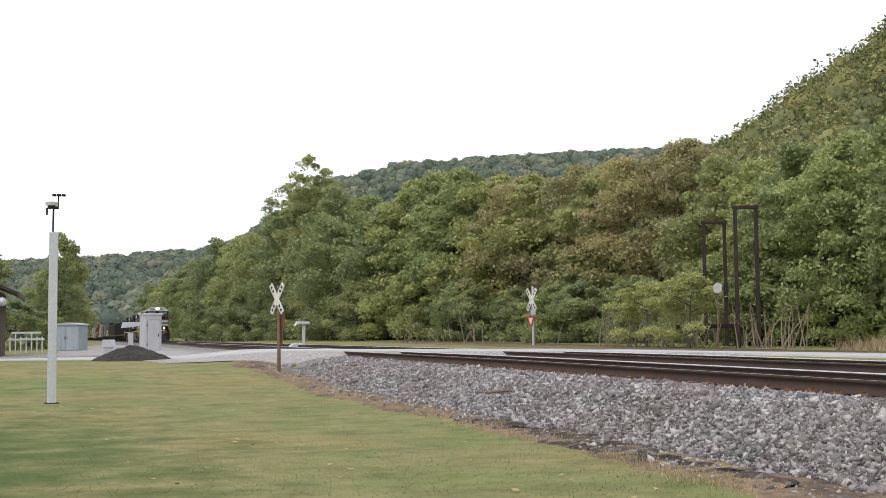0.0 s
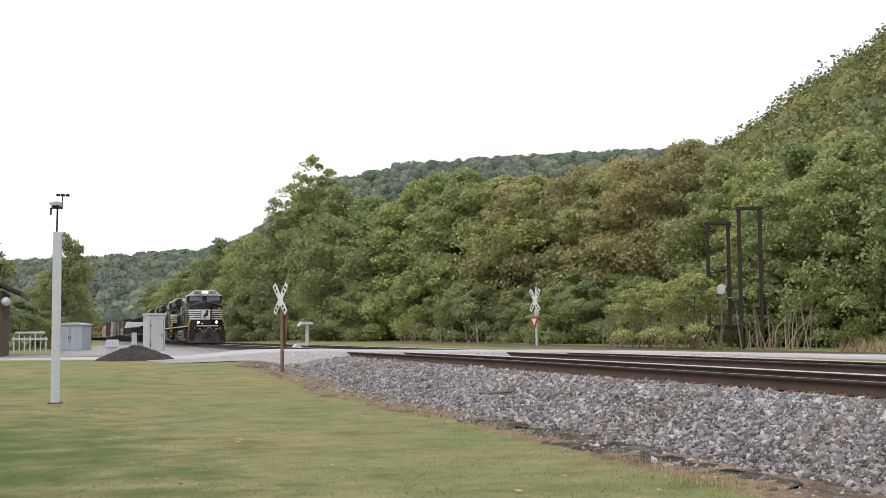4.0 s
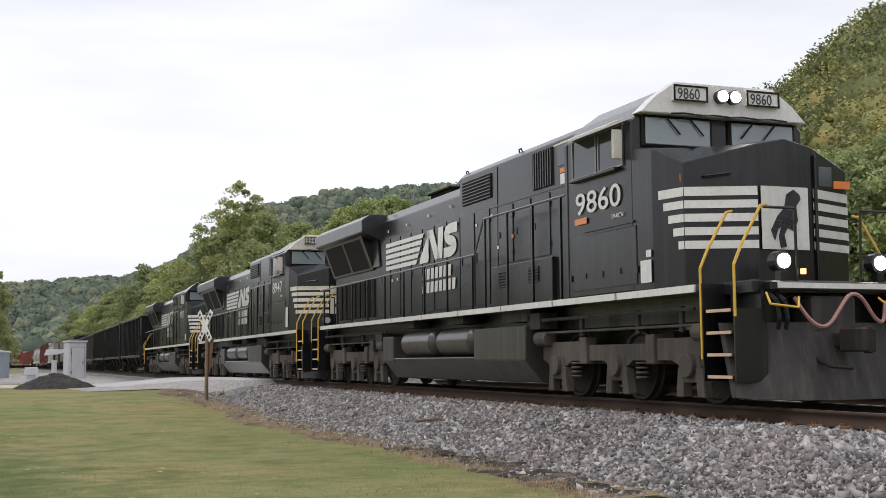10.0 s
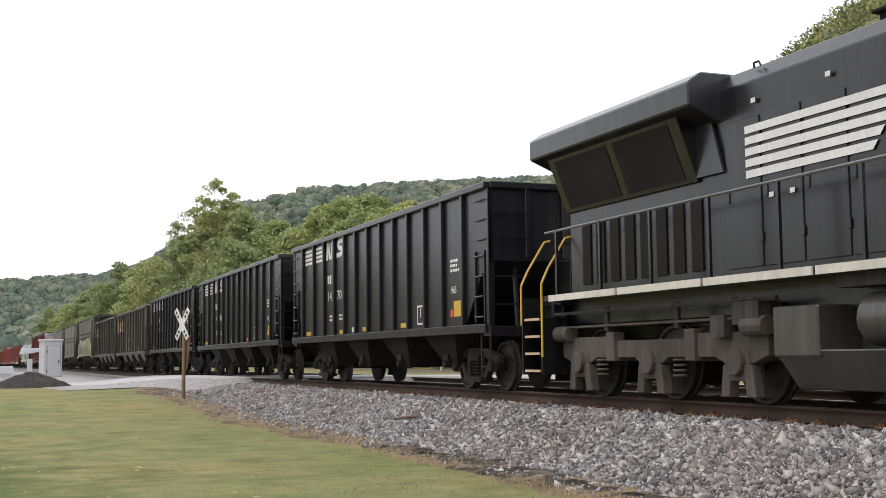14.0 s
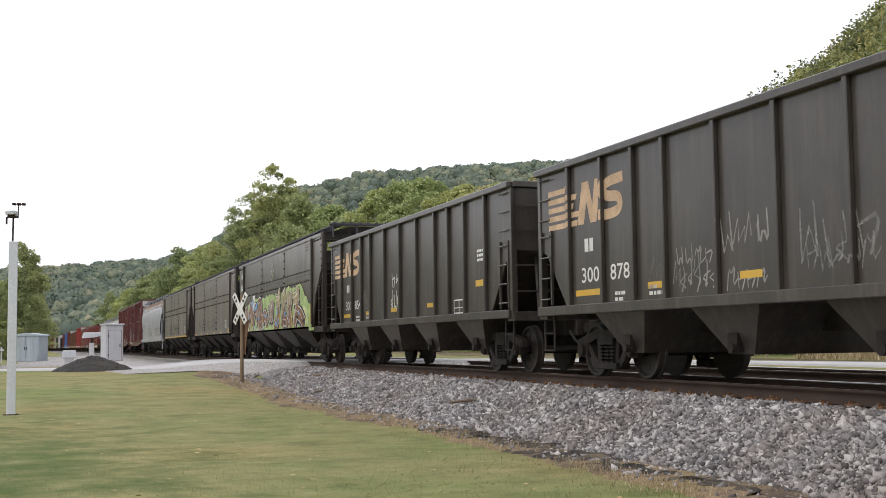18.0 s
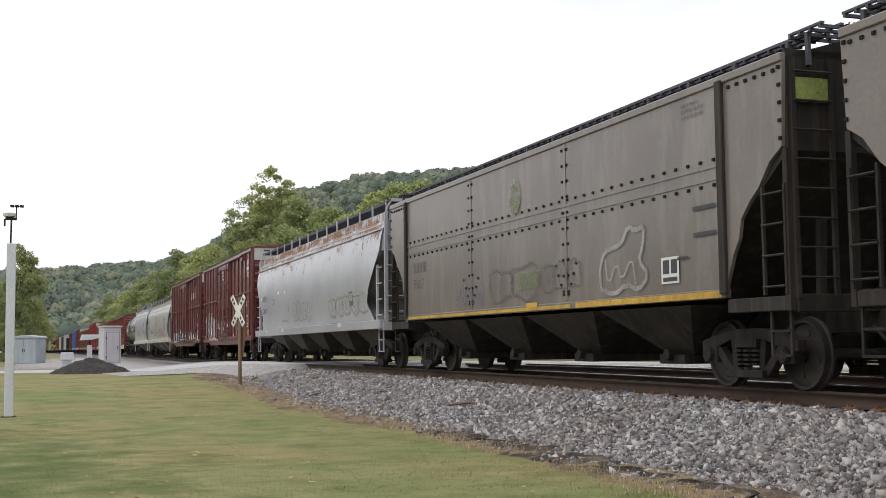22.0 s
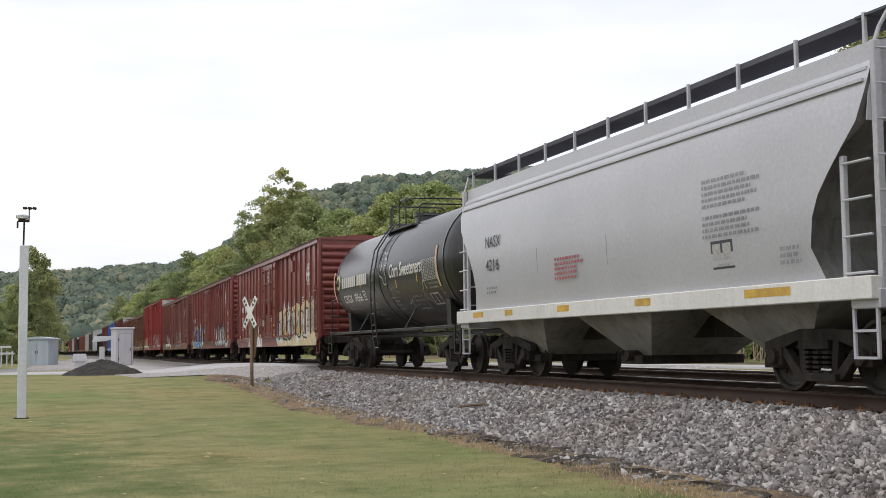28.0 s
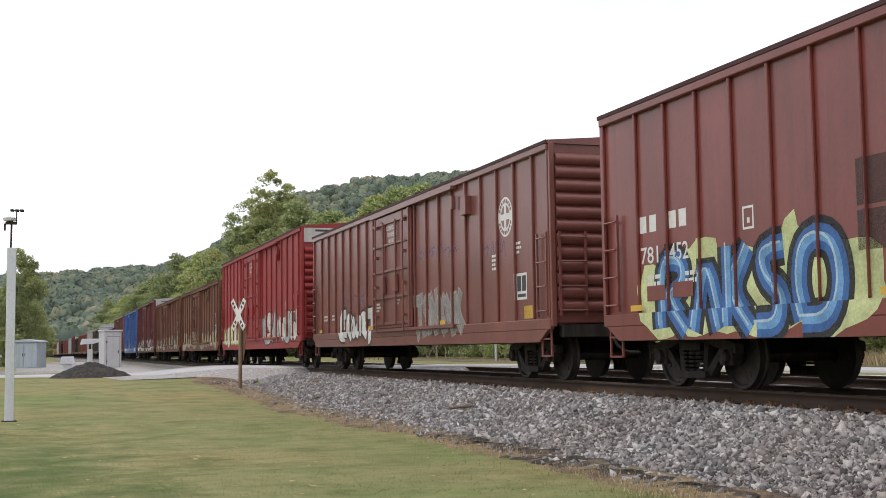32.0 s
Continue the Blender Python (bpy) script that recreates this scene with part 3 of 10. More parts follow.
def lawn_material():
    m, nt, b = shader("mown_lawn")
    co = nt.nodes.new("ShaderNodeTexCoord").outputs["Object"]
    big, mid, fine = noise_node(nt, 0.16, 3, 0.6, co), noise_node(nt, 1.1, 5, 0.65, co), noise_node(nt, 26, 5, 0.7, co)
    patch = noise_node(nt, 3.6, 4, 0.6, co)
    c = ramp_node(nt, mid.outputs["Fac"], [(0.30, (0.160, 0.165, 0.076)), (0.5, (0.238, 0.229, 0.113)), (0.72, (0.295, 0.270, 0.148))]).outputs["Color"]
    lush = ramp_node(nt, big.outputs["Fac"], [(0.34, (0.78, 0.93, 0.74)), (0.48, (0.97, 1.0, 0.95)), (0.66, (1.14, 1.02, 0.97))]).outputs["Color"]
    c = mix_node(nt, 1.0, c, lush, "MULTIPLY")
    c = mix_node(nt, 0.55, c, ramp_node(nt, patch.outputs["Fac"], [(0.3, (0.76, 0.84, 0.74)), (0.7, (1.22, 1.15, 1.12))]).outputs["Color"], "MULTIPLY")
    # a darker, greener corner of the lawn that fades outwards
    away = nt.nodes.new("ShaderNodeVectorMath")
    away.operation = "DISTANCE"
    away.inputs[1].default_value = (-1.9, 5.3, 0.0)
    flat = nt.nodes.new("ShaderNodeMapping")
    flat.inputs["Scale"].default_value = (1.0, 0.35, 0.0)
    nt.links.new(co, flat.inputs["Vector"])
    nt.links.new(flat.outputs["Vector"], away.inputs[0])
    ring = nt.nodes.new("ShaderNodeMath")
    ring.operation = "MULTIPLY_ADD"
    ring.inputs[1].default_value = 0.12
    nt.links.new(away.outputs["Value"], ring.inputs[0])
    nt.links.new(mid.outputs["Fac"], ring.inputs[2])
    green_corner = ramp_node(nt, ring.outputs[0], [(0.60, (0.97, 0.97, 0.97)), (1.45, (0, 0, 0))]).outputs["Color"]
    c = mix_node(nt, green_corner, c, (0.088, 0.126, 0.040))
    f = ramp_node(nt, fine.outputs["Fac"], [(0.25, (0.72, 0.74, 0.7)), (0.7, (1.18, 1.15, 1.12))]).outputs["Color"]
    c = mix_node(nt, 0.6, c, f, "MULTIPLY")
    nt.links.new(c, b.inputs["Base Color"])
    b.inputs["Roughness"].default_value, b.inputs["Specular IOR Level"].default_value = 0.9, 0.1
    bp = nt.nodes.new("ShaderNodeBump")
    bp.inputs["Strength"].default_value, bp.inputs["Distance"].default_value = 0.7, 0.03
    nt.links.new(fine.outputs["Fac"], bp.inputs["Height"])
    nt.links.new(bp.outputs["Normal"], b.inputs["Normal"])
    return m


def stone_material(name, stops, scale, dirt=(0.2, 0.16, 0.12)):
    m, nt, b = shader(name)
    co = nt.nodes.new("ShaderNodeTexCoord").outputs["Object"]
    vo = nt.nodes.new("ShaderNodeTexVoronoi")
    vo.inputs["Scale"].default_value = scale
    nt.links.new(co, vo.inputs["Vector"])
    big = noise_node(nt, 0.6, 4, 0.6, co)
    fine = noise_node(nt, scale * 4, 4, 0.6, co)
    sep = nt.nodes.new("ShaderNodeSeparateColor")
    nt.links.new(vo.outputs["Color"], sep.inputs[0])
    c = ramp_node(nt, sep.outputs[0], stops).outputs["Color"]
    # gaps between stones darkened in the colour, like shade in crevices
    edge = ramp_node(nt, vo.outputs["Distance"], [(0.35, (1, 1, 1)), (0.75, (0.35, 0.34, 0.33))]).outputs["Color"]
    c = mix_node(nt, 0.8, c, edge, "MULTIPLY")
    st = ramp_node(nt, big.outputs["Fac"], [(0.45, (0, 0, 0)), (0.75, (0.5, 0.5, 0.5))]).outputs["Color"]
    c = mix_node(nt, st, c, dirt)
    g = ramp_node(nt, fine.outputs["Fac"], [(0.2, (0.8, 0.8, 0.8)), (0.8, (1.15, 1.15, 1.15))]).outputs["Color"]
    c = mix_node(nt, 0.7, c, g, "MULTIPLY")
    nt.links.new(c, b.inputs["Base Color"])
    b.inputs["Roughness"].default_value = 0.9
    bp = nt.nodes.new("ShaderNodeBump")
    bp.inputs["Strength"].default_value, bp.inputs["Distance"].default_value = 0.9, 0.03
    bp.invert = True
    nt.links.new(vo.outputs["Distance"], bp.inputs["Height"])
    nt.links.new(bp.outputs["Normal"], b.inputs["Normal"])
    return m


LAWN = lawn_material()
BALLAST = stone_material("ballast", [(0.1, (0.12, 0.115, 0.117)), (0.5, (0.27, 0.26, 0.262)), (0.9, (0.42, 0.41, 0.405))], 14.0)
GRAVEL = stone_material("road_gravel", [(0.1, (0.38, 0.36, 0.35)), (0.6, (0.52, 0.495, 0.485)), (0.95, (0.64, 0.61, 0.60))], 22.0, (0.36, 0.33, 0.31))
ASPHALT = paint("worn_pale_asphalt", (0.48, 0.47, 0.475), 0.85, 0, 0.12, None, 0, 0.6, 30, 0.3)
CINDER = stone_material("dark_cinder", [(0.1, (0.022, 0.021, 0.022)), (0.6, (0.046, 0.043, 0.042)), (0.95, (0.09, 0.082, 0.075))], 20.0, (0.07, 0.06, 0.042))


def soil_material(name, stops, scale):
    m, nt, b = shader(name)
    co = nt.nodes.new("ShaderNodeTexCoord").outputs["Object"]
    mp = nt.nodes.new("ShaderNodeMapping")
    mp.inputs["Scale"].default_value = (1.6, 0.8, 1.0)
    nt.links.new(co, mp.inputs["Vector"])
    big, mid, fine = noise_node(nt, scale, 6, 0.7, mp.outputs["Vector"]), noise_node(nt, scale * 7, 5, 0.7, co), noise_node(nt, 45, 4, 0.7, co)
    c = ramp_node(nt, big.outputs["Fac"], stops).outputs["Color"]
    c = mix_node(nt, 0.7, c, ramp_node(nt, mid.outputs["Fac"], [(0.3, (0.6, 0.58, 0.56)), (0.7, (1.35, 1.3, 1.25))]).outputs["Color"], "MULTIPLY")
    c = mix_node(nt, 0.8, c, ramp_node(nt, fine.outputs["Fac"], [(0.3, (0.6, 0.6, 0.6)), (0.7, (1.3, 1.3, 1.3))]).outputs["Color"], "MULTIPLY")
    nt.links.new(c, b.inputs["Base Color"])
    b.inputs["Roughness"].default_value, b.inputs["Specular IOR Level"].default_value = 0.95, 0.1
    bp = nt.nodes.new("ShaderNodeBump")
    bp.inputs["Strength"].default_value, bp.inputs["Distance"].default_value = 0.8, 0.03
    nt.links.new(fine.outputs["Fac"], bp.inputs["Height"])
    nt.links.new(bp.outputs["Normal"], b.inputs["Normal"])
    return m


DRY = soil_material("dry_trampled_soil", [(0.30, (0.075, 0.066, 0.060)), (0.42, (0.19, 0.145, 0.11)), (0.55, (0.31, 0.235, 0.15)), (0.72, (0.25, 0.22, 0.10))], 0.9)
SOOTY = soil_material("sooty_soil", [(0.30, (0.035, 0.033, 0.033)), (0.5, (0.085, 0.076, 0.068)), (0.68, (0.20, 0.165, 0.12))], 1.8)
VERGE = soil_material("brown_verge", [(0.30, (0.10, 0.085, 0.065)), (0.5, (0.20, 0.165, 0.11)), (0.7, (0.20, 0.20, 0.085))], 0.4)
TIE = paint("creosoted_tie", (0.075, 0.055, 0.042), 0.9, 0, 0.35, (0.16, 0.12, 0.09), 0.5, 3)
RUST_PLATE = paint("rusty_plate", (0.21, 0.115, 0.062), 0.85, 0.1, 0.3, (0.10, 0.06, 0.04), 0.4, 3)
RAIL_RUST = paint("rusty_rail_side", (0.072, 0.050, 0.039), 0.75, 0.2, 0.2, (0.07, 0.048, 0.036), 0.4, 1.5)
RAIL_TOP = paint("polished_rail_head", (0.78, 0.77, 0.76), 0.32, 0.9, 0.05)

far = np.concatenate([np.linspace(70, 400, 34)[1:], np.geomspace(420, 3000, 16)])
xs = np.concatenate([-far[::-1], np.linspace(-70, 70, 141), far])
ys = np.concatenate([-far[::-1], np.linspace(-70, 100, 171), np.linspace(112, 400, 25), np.geomspace(420, 3000, 18)])
tagged(new("ground", sheet("ground", xs, ys, level, LAWN)), "mown green and straw-coloured lawn rising to wooded hills", "ground", kind="structure")


def ribbon(name, stations, section, material, soft=False):
    """A cross-section (x offset, z) drawn along the near track."""
    rows = []
    for y in stations:
        cx, cz = along(y)
        rows.append([(cx + o, y, cz + z) for o, z in section])
    co = np.array(rows).reshape(-1, 3)
    n = len(section)
    i = np.arange(len(co)).reshape(-1, n)
    q = np.stack([i[:-1, :-1], i[1:, :-1], i[1:, 1:], i[:-1, 1:]], -1).reshape(-1, 4)
    return raw_mesh(name, co, q, material, soft)


LONG = np.concatenate([np.linspace(-420, -20, 21), np.linspace(-15, 120, 28), np.linspace(135, 420, 20), np.linspace(450, 900, 16)])


def bed_section(y):
    return [(-3.9, -1.05), (-3.35, -0.84), (-2.75, -0.60), (-2.1, -0.34), (-1.7, -0.25), (-1.35, -0.215), (1.35, -0.19), (2.1, -0.25), (GAP - 1.4, -0.19), (GAP + 1.4, -0.19), (GAP + 1.9, -0.24), (GAP + 3.4, -0.5)]


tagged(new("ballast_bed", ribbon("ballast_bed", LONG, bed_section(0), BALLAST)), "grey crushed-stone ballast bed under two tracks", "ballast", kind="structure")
# the strip of dry soil and cinders between stones and lawn
rnd = random.Random(3)
rows_a, rows_b = [], []
for k in range(300):
    y = -6 + k * 0.18
    w = 0.50 + 0.35 * math.sin(y * 0.7) * math.sin(y * 0.23 + 1) + 0.22 * math.sin(y * 2.3) * math.sin(y * 1.1 + 2)
    g = float(level(6.0, y))
    b = 0.45 * float(smooth(16, 9, y))
    e = D - 3.72 - 0.55 * w - b * 0.8 - .35 * float(smooth(17, 24, y))
    j = lambda q: rnd.uniform(-q, q)
    rows_a.append([(e - 0.25 + j(.05), y, g - 0.06), (e + j(.06), y, g + 0.004 + j(.022)), (e + 0.12 + j(.05), y, g + 0.014 + j(.02)), (e + 0.3 + j(.04), y, g + 0.03 + j(.014)), (D - 3.3 + j(.04), y, g + 0.035 + j(.014)), (D - 3.05 + j(.04), y, g + 0.03 + j(.02)), (D - 2.8, y, g + 0.0)])
    c = math.sqrt(max(0.0, 1 - ((y - 14.2) / 4.6) ** 2)) * (.8 + .35 * math.sin(y * 2.7) * math.sin(y * 1.3 + 1) + rnd.uniform(-.25, .25))
    m = D - 3.82
    rows_b.append([(m - 0.36 * c - .05 + j(.14), y, g - .05), (m - 0.18 * c + j(.12), y, g + 0.012 + j(.02)), (m + .08 + j(.08), y, g + 0.036 + j(.02)), (m + .42 * c + j(.12), y, g + 0.060 + j(.03)), (m + .80 * c + .05 + j(.14), y, g + 0.01)])
for nm, rw, mt, lb in (("soil_strip", rows_a, DRY, "strip of dry brown soil and dead grass beside the ballast"), ("cinder_strip", rows_b[87:138], SOOTY, "dark cinders and fine coal at the foot of the ballast")):
    co = np.array(rw)
    i = np.arange(co.shape[0] * co.shape[1]).reshape(co.shape[:2])
    q = np.stack([i[:-1, :-1], i[:-1, 1:], i[1:, 1:], i[1:, :-1]], -1).reshape(-1, 4)
    tagged(new(nm, raw_mesh(nm, co.reshape(-1, 3), q, mt, True)), lb, "soil", kind="structure")

# rails: foot, web and head, with a polished strip on top
RAIL = [(-0.075, -0.185), (-0.075, -0.165), (-0.02, -0.145), (-0.012, -0.05), (-0.036, -0.038), (-0.038, -0.004), (-0.02, 0.0), (0.02, 0.0), (0.038, -0.004), (0.036, -0.038), (0.012, -0.05), (0.02, -0.145), (0.075, -0.165), (0.075, -0.185)]
for tname, tx, tlabel in (("railway_track", 0.0, "near railway track with rusty rails on timber ties"), ("railway_track", GAP, "second railway track beyond the first, with shiny rail heads")):
    tr = tagged(new(tname), tlabel, "track", "parallel tracks", "structure")
    for side in (-0.7555, 0.7555):
        r = hang("rail", ribbon("rail", LONG, [(tx + side + o, z) for o, z in RAIL], RAIL_RUST), tr)
        inner = -1 if side > 0 else 1
        hang("rail_head", ribbon("rail_head", LONG, sorted([(tx + side - inner * 0.022, 0.0015), (tx + side + inner * 0.026, 0.001), (tx + side + inner * 0.0395, -0.006), (tx + side + inner * 0.0405, -0.012)]), RAIL_TOP), r, label="polished running surface and worn inner face")
    bm = bmesh.new()
    box(bm, -1.295, 1.295, -0.115, 0.115, -0.36, -0.188)
    tie = mesh_of("tie", bm, TIE, 0.012)
    bm = bmesh.new()
    for side in (-0.7555, 0.7555):
        box(bm, side - 0.19, side + 0.19, -0.09, 0.09, -0.187, -0.165)
        for sx in (-.062, .062):
            box(bm, side + sx - .03, side + sx + .03, .10, .135, -.20, -.135)
        for sx in (-0.10, 0.10):
            cyl(bm, (side + sx, -0.05, -0.175), (side + sx, -0.05, -0.145), 0.014, 6)
            cyl(bm, (side + sx, 0.05, -0.175), (side + sx, 0.05, -0.145), 0.014, 6)
    plate = mesh_of("tie_plate", bm, RUST_PLATE)
    n_tie = 200 if tx == 0 else 130
    for k in range(n_tie):
        y = -4 + k * 0.53
        cx, cz = along(y)
        o = hang("tie", tie, tr, (cx + tx + rnd.uniform(-.02, .02), y, cz + rnd.uniform(-.008, .008)))
        o.rotation_euler = (0, 0, rnd.uniform(-.015, .015))
        if tx == 0 and k < 90:
            hang("tie_plate", plate, o)

# ---------------------------------------------------------------- crossing and roads
def strip(name, pts, width, material, label, lift=0.02, cat="road", thick=0.06, fz=None):
    """A road along (x, y) points, with a crown and a thin edge."""
    rows = []
    P = [Vector((*p, 0)) for p in pts]
    for k, p in enumerate(P):
        d = (P[min(k + 1, len(P) - 1)] - P[max(k - 1, 0)]).normalized()
        nrm = Vector((-d.y, d.x, 0))
        row = []
        for w, dz in ((-0.5, -thick), (-0.5, 0), (0, 0.03), (0.5, 0), (0.5, -thick)):
            q = p + nrm * w * width
            row.append((q.x, q.y, (fz or road_z)(q.x, q.y) + lift + dz))
        rows.append(row)
    co = np.array(rows).reshape(-1, 3)
    i = np.arange(len(co)).reshape(-1, 5)
    q = np.stack([i[:-1, :-1], i[1:, :-1], i[1:, 1:], i[:-1, 1:]], -1).reshape(-1, 4)
    return tagged(new(name, raw_mesh(name, co, q, material)), label, cat, kind="structure")


def road_z(x, y):
    """The road climbs over the two tracks and lies on the ground elsewhere."""
    g = float(level(x, y))
    up = float(smooth(4.0, 8.2, x)) * (1 - float(smooth(D + GAP + 1.5, D + GAP + 7, x)))
    cz = along(y)[1]
    return g * (1 - up) + (cz + 0.002) * up


def curve_pts(pts, n=8):
    out = []
    for k in range(len(pts) - 1):
        p0, p1, p2, p3 = (np.array(pts[max(0, min(len(pts) - 1, k + j))], float) for j in (-1, 0, 1, 2))
        for s in range(n):
            t = s / n
            out.append(tuple(0.5 * (2 * p1 + (p2 - p0) * t + (2 * p0 - 5 * p1 + 4 * p2 - p3) * t * t + (3 * p1 - p0 - 3 * p2 + p3) * t ** 3)))
    return out + [tuple(pts[-1])]


strip("road_crossing", curve_pts([(-60, 58), (-20, 57), (-4, 56.5), (2.5, 56), (6.6, 53), (9.2, 48), (11.4, 43.6), (14.2, 39.6), (17.5, 36), (20.5, 31), (21.5, 22), (22, 0), (23, -40)], 10), 4.4, ASPHALT, "pale worn asphalt lane crossing both tracks", 0.010, thick=0.3)
# gravel shoulders that carry the lane up to the rails, and loose gravel along the far part of the track
LANE = curve_pts([(2.5, 56), (6.6, 53), (9.2, 48), (11.4, 43.6), (14.2, 39.6), (17.5, 36), (20.5, 31)], 10)
rows = []
for k, p in enumerate(LANE):
    p, a, b = np.array(p), np.array(LANE[max(0, k - 1)]), np.array(LANE[min(len(LANE) - 1, k + 1)])
    d = (b - a) / np.linalg.norm(b - a)
    nr = np.array([-d[1], d[0]])
    row = []
    for w, dz in ((-4.6, -1.1), (-3.1, -.42), (-2.18, -.012), (0, 0.0), (2.18, -.012), (3.1, -.42), (4.6, -1.1)):
        q = p + nr * w
        row.append((q[0], q[1], road_z(*(p + nr * max(-2.18, min(2.18, w)))) + dz))
    rows.append(row)
co = np.array(rows)
i = np.arange(co.shape[0] * 7).reshape(-1, 7)
q = np.stack([i[:-1, :-1], i[1:, :-1], i[1:, 1:], i[:-1, 1:]], -1).reshape(-1, 4)
tagged(new("lane_shoulder", raw_mesh("lane_shoulder", co.reshape(-1, 3), q, GRAVEL)), "grey gravel shoulders under the lane", "gravel", kind="structure")
strip("track_gravel", [(D - 3.6 - .0, 47), (D - 4.6, 56), (D - 4.9, 70), (D - 4.6, 90), (D - 4.5, 120), (D - 4.3, 170), (D - 4.6, 230)], 6.2, GRAVEL, "pale gravel spread along the foot of the ballast", 0.012, "gravel", fz=lambda x, y: float(level(x, y)))
strip("gravel_yard", curve_pts([(-12, 64), (-4, 64), (1.5, 66.5), (3.9, 74), (3.9, 85), (4.2, 135)], 8), 9.4, GRAVEL, "pale gravel yard beside the track", 0.008, "gravel", fz=lambda x, y: float(level(x, y)))

strip('far_verge', [(20.2, -60), (20.2, 0), (20.2, 40), (20.8, 80), (21.2, 120), (21.2, 180)], 8.6, VERGE, 'brown weedy verge between the second track and the trees', 0.004, 'verge', fz=lambda x, y: float(level(x, y)))
# loose stones on the shoulder: one heap of small rocks
def stones(n, seed):
    rng = np.random.default_rng(seed)
    y = 3 + 40 * rng.random(n) ** 1.5
    u = rng.random(n)
    off = -1.08 - 2.22 * u - .85 * rng.random(n) * (rng.random(n) < .16)
    prof = np.array(bed_section(0))
    x = D + off
    z = np.maximum(np.interp(off, prof[:, 0], prof[:, 1]) + 0.008, level(x, y) + .03)
    keep = ~((y > 40.0) & (x > D - 2.0 - (44 - y) * 0.3))
    x, y, z = x[keep], y[keep], z[keep]
    n = len(x)
    s = np.clip(0.027 * np.exp(0.36 * rng.normal(size=n)), 0.012, 0.062)
    dirs = np.array([(1, 0, 0), (-1, 0, 0), (0, 1, 0), (0, -1, 0), (0, 0, 1), (0, 0, -1)], float)
    q = rng.normal(size=(n, 3, 3))
    a = q[:, 0] / np.linalg.norm(q[:, 0], axis=1)[:, None]
    b = np.cross(a, q[:, 1]); b /= np.linalg.norm(b, axis=1)[:, None]
    R3 = np.stack([a, b, np.cross(a, b)], 1)
    loc = (dirs[None] * rng.uniform(0.7, 1.4, (n, 6, 1)) + rng.normal(size=(n, 6, 3)) * 0.26) * rng.uniform(0.6, 1.35, (n, 1, 3))
    co = np.einsum("nij,njk->nik", loc, R3) * s[:, None, None] + np.stack([x, y, z], 1)[:, None]
    tri = np.array([(0, 2, 4), (2, 1, 4), (1, 3, 4), (3, 0, 4), (2, 0, 5), (1, 2, 5), (3, 1, 5), (0, 3, 5)])
    f = (np.arange(n)[:, None, None] * 6 + tri[None]).reshape(-1, 3)
    return raw_mesh("ballast_stones", co.reshape(-1, 3), f, STONE)


def stone_tones():
    m, nt, b = shader("crushed_stone")
    geo = nt.nodes.new("ShaderNodeNewGeometry")
    co = nt.nodes.new("ShaderNodeTexCoord").outputs["Object"]
    big = noise_node(nt, 0.5, 4, 0.6, co)
    c = ramp_node(nt, geo.outputs["Random Per Island"], [(0.0, (0.085, 0.080, 0.080)), (0.45, (0.228, 0.214, 0.215)), (0.8, (0.345, 0.330, 0.328)), (1.0, (0.56, 0.545, 0.53))]).outputs["Color"]
    d = ramp_node(nt, big.outputs["Fac"], [(0.4, (1, 1, 1)), (0.75, (0.86, 0.78, 0.72))]).outputs["Color"]
    nt.links.new(mix_node(nt, 1.0, c, d, "MULTIPLY"), b.inputs["Base Color"])
    b.inputs["Roughness"].default_value = 0.85
    return m


STONE = stone_tones()
tagged(new("ballast_stones", stones(62000, 21)), "loose grey crushed stones on the ballast shoulder", "stones", kind="stuff")


def tufts(name, label, seed, pts, height, width, material):
    """Thin blades that stand up at the given places."""
    rng = np.random.default_rng(seed)
    n = len(pts)
    a = rng.uniform(0, math.tau, n)
    dx, dy = np.cos(a) * width, np.sin(a) * width
    hh = height * rng.uniform(0.5, 1.3, n)
    lean = rng.normal(size=(n, 2)) * 0.35 * hh[:, None]
    p = np.asarray(pts, float)
    co = np.stack([p + np.stack([dx, dy, 0 * dx], 1), p - np.stack([dx, dy, 0 * dx], 1), p + np.concatenate([lean, hh[:, None]], 1)], 1).reshape(-1, 3)
    return tagged(new(name, raw_mesh(name, co, np.arange(3 * n).reshape(-1, 3), material)), label, "grass", kind="stuff")


def blade_tones(name, stops):
    m, nt, b = shader(name)
    geo = nt.nodes.new("ShaderNodeNewGeometry")
    c = ramp_node(nt, geo.outputs["Random Per Island"], stops).outputs["Color"]
    nt.links.new(c, b.inputs["Base Color"])
    b.inputs["Roughness"].default_value, b.inputs["Specular IOR Level"].default_value = 0.8, 0.15
    return m


GRASS = blade_tones("grass_blades", [(0.0, (0.17, 0.19, 0.07)), (0.5, (0.21, 0.22, 0.09)), (0.9, (0.255, 0.245, 0.11)), (1.0, (0.30, 0.27, 0.14))])
STRAW = blade_tones("dry_grass", [(0.0, (0.24, 0.18, 0.10)), (0.5, (0.38, 0.30, 0.18)), (1.0, (0.50, 0.42, 0.28))])
rng = np.random.default_rng(31)
gy = 7.5 + 26 * rng.random(26000) ** 1.7
gx = -2.5 + (9.0 - 0.02 * gy) * rng.random(26000)
ok = gx < D - 3.75 - 0.4 * smooth(16, 9, gy)
gx, gy = gx[ok], gy[ok]
tufts("grass", "short mown grass, green mixed with straw", 32, np.stack([gx, gy, level(gx, gy)], 1), 0.014, 0.006, GRASS)
sy = 6 + 34 * rng.random(16000)
sx = D - 3.72 + 0.30 * rng.normal(size=16000) - 0.40 * smooth(16, 9, sy)
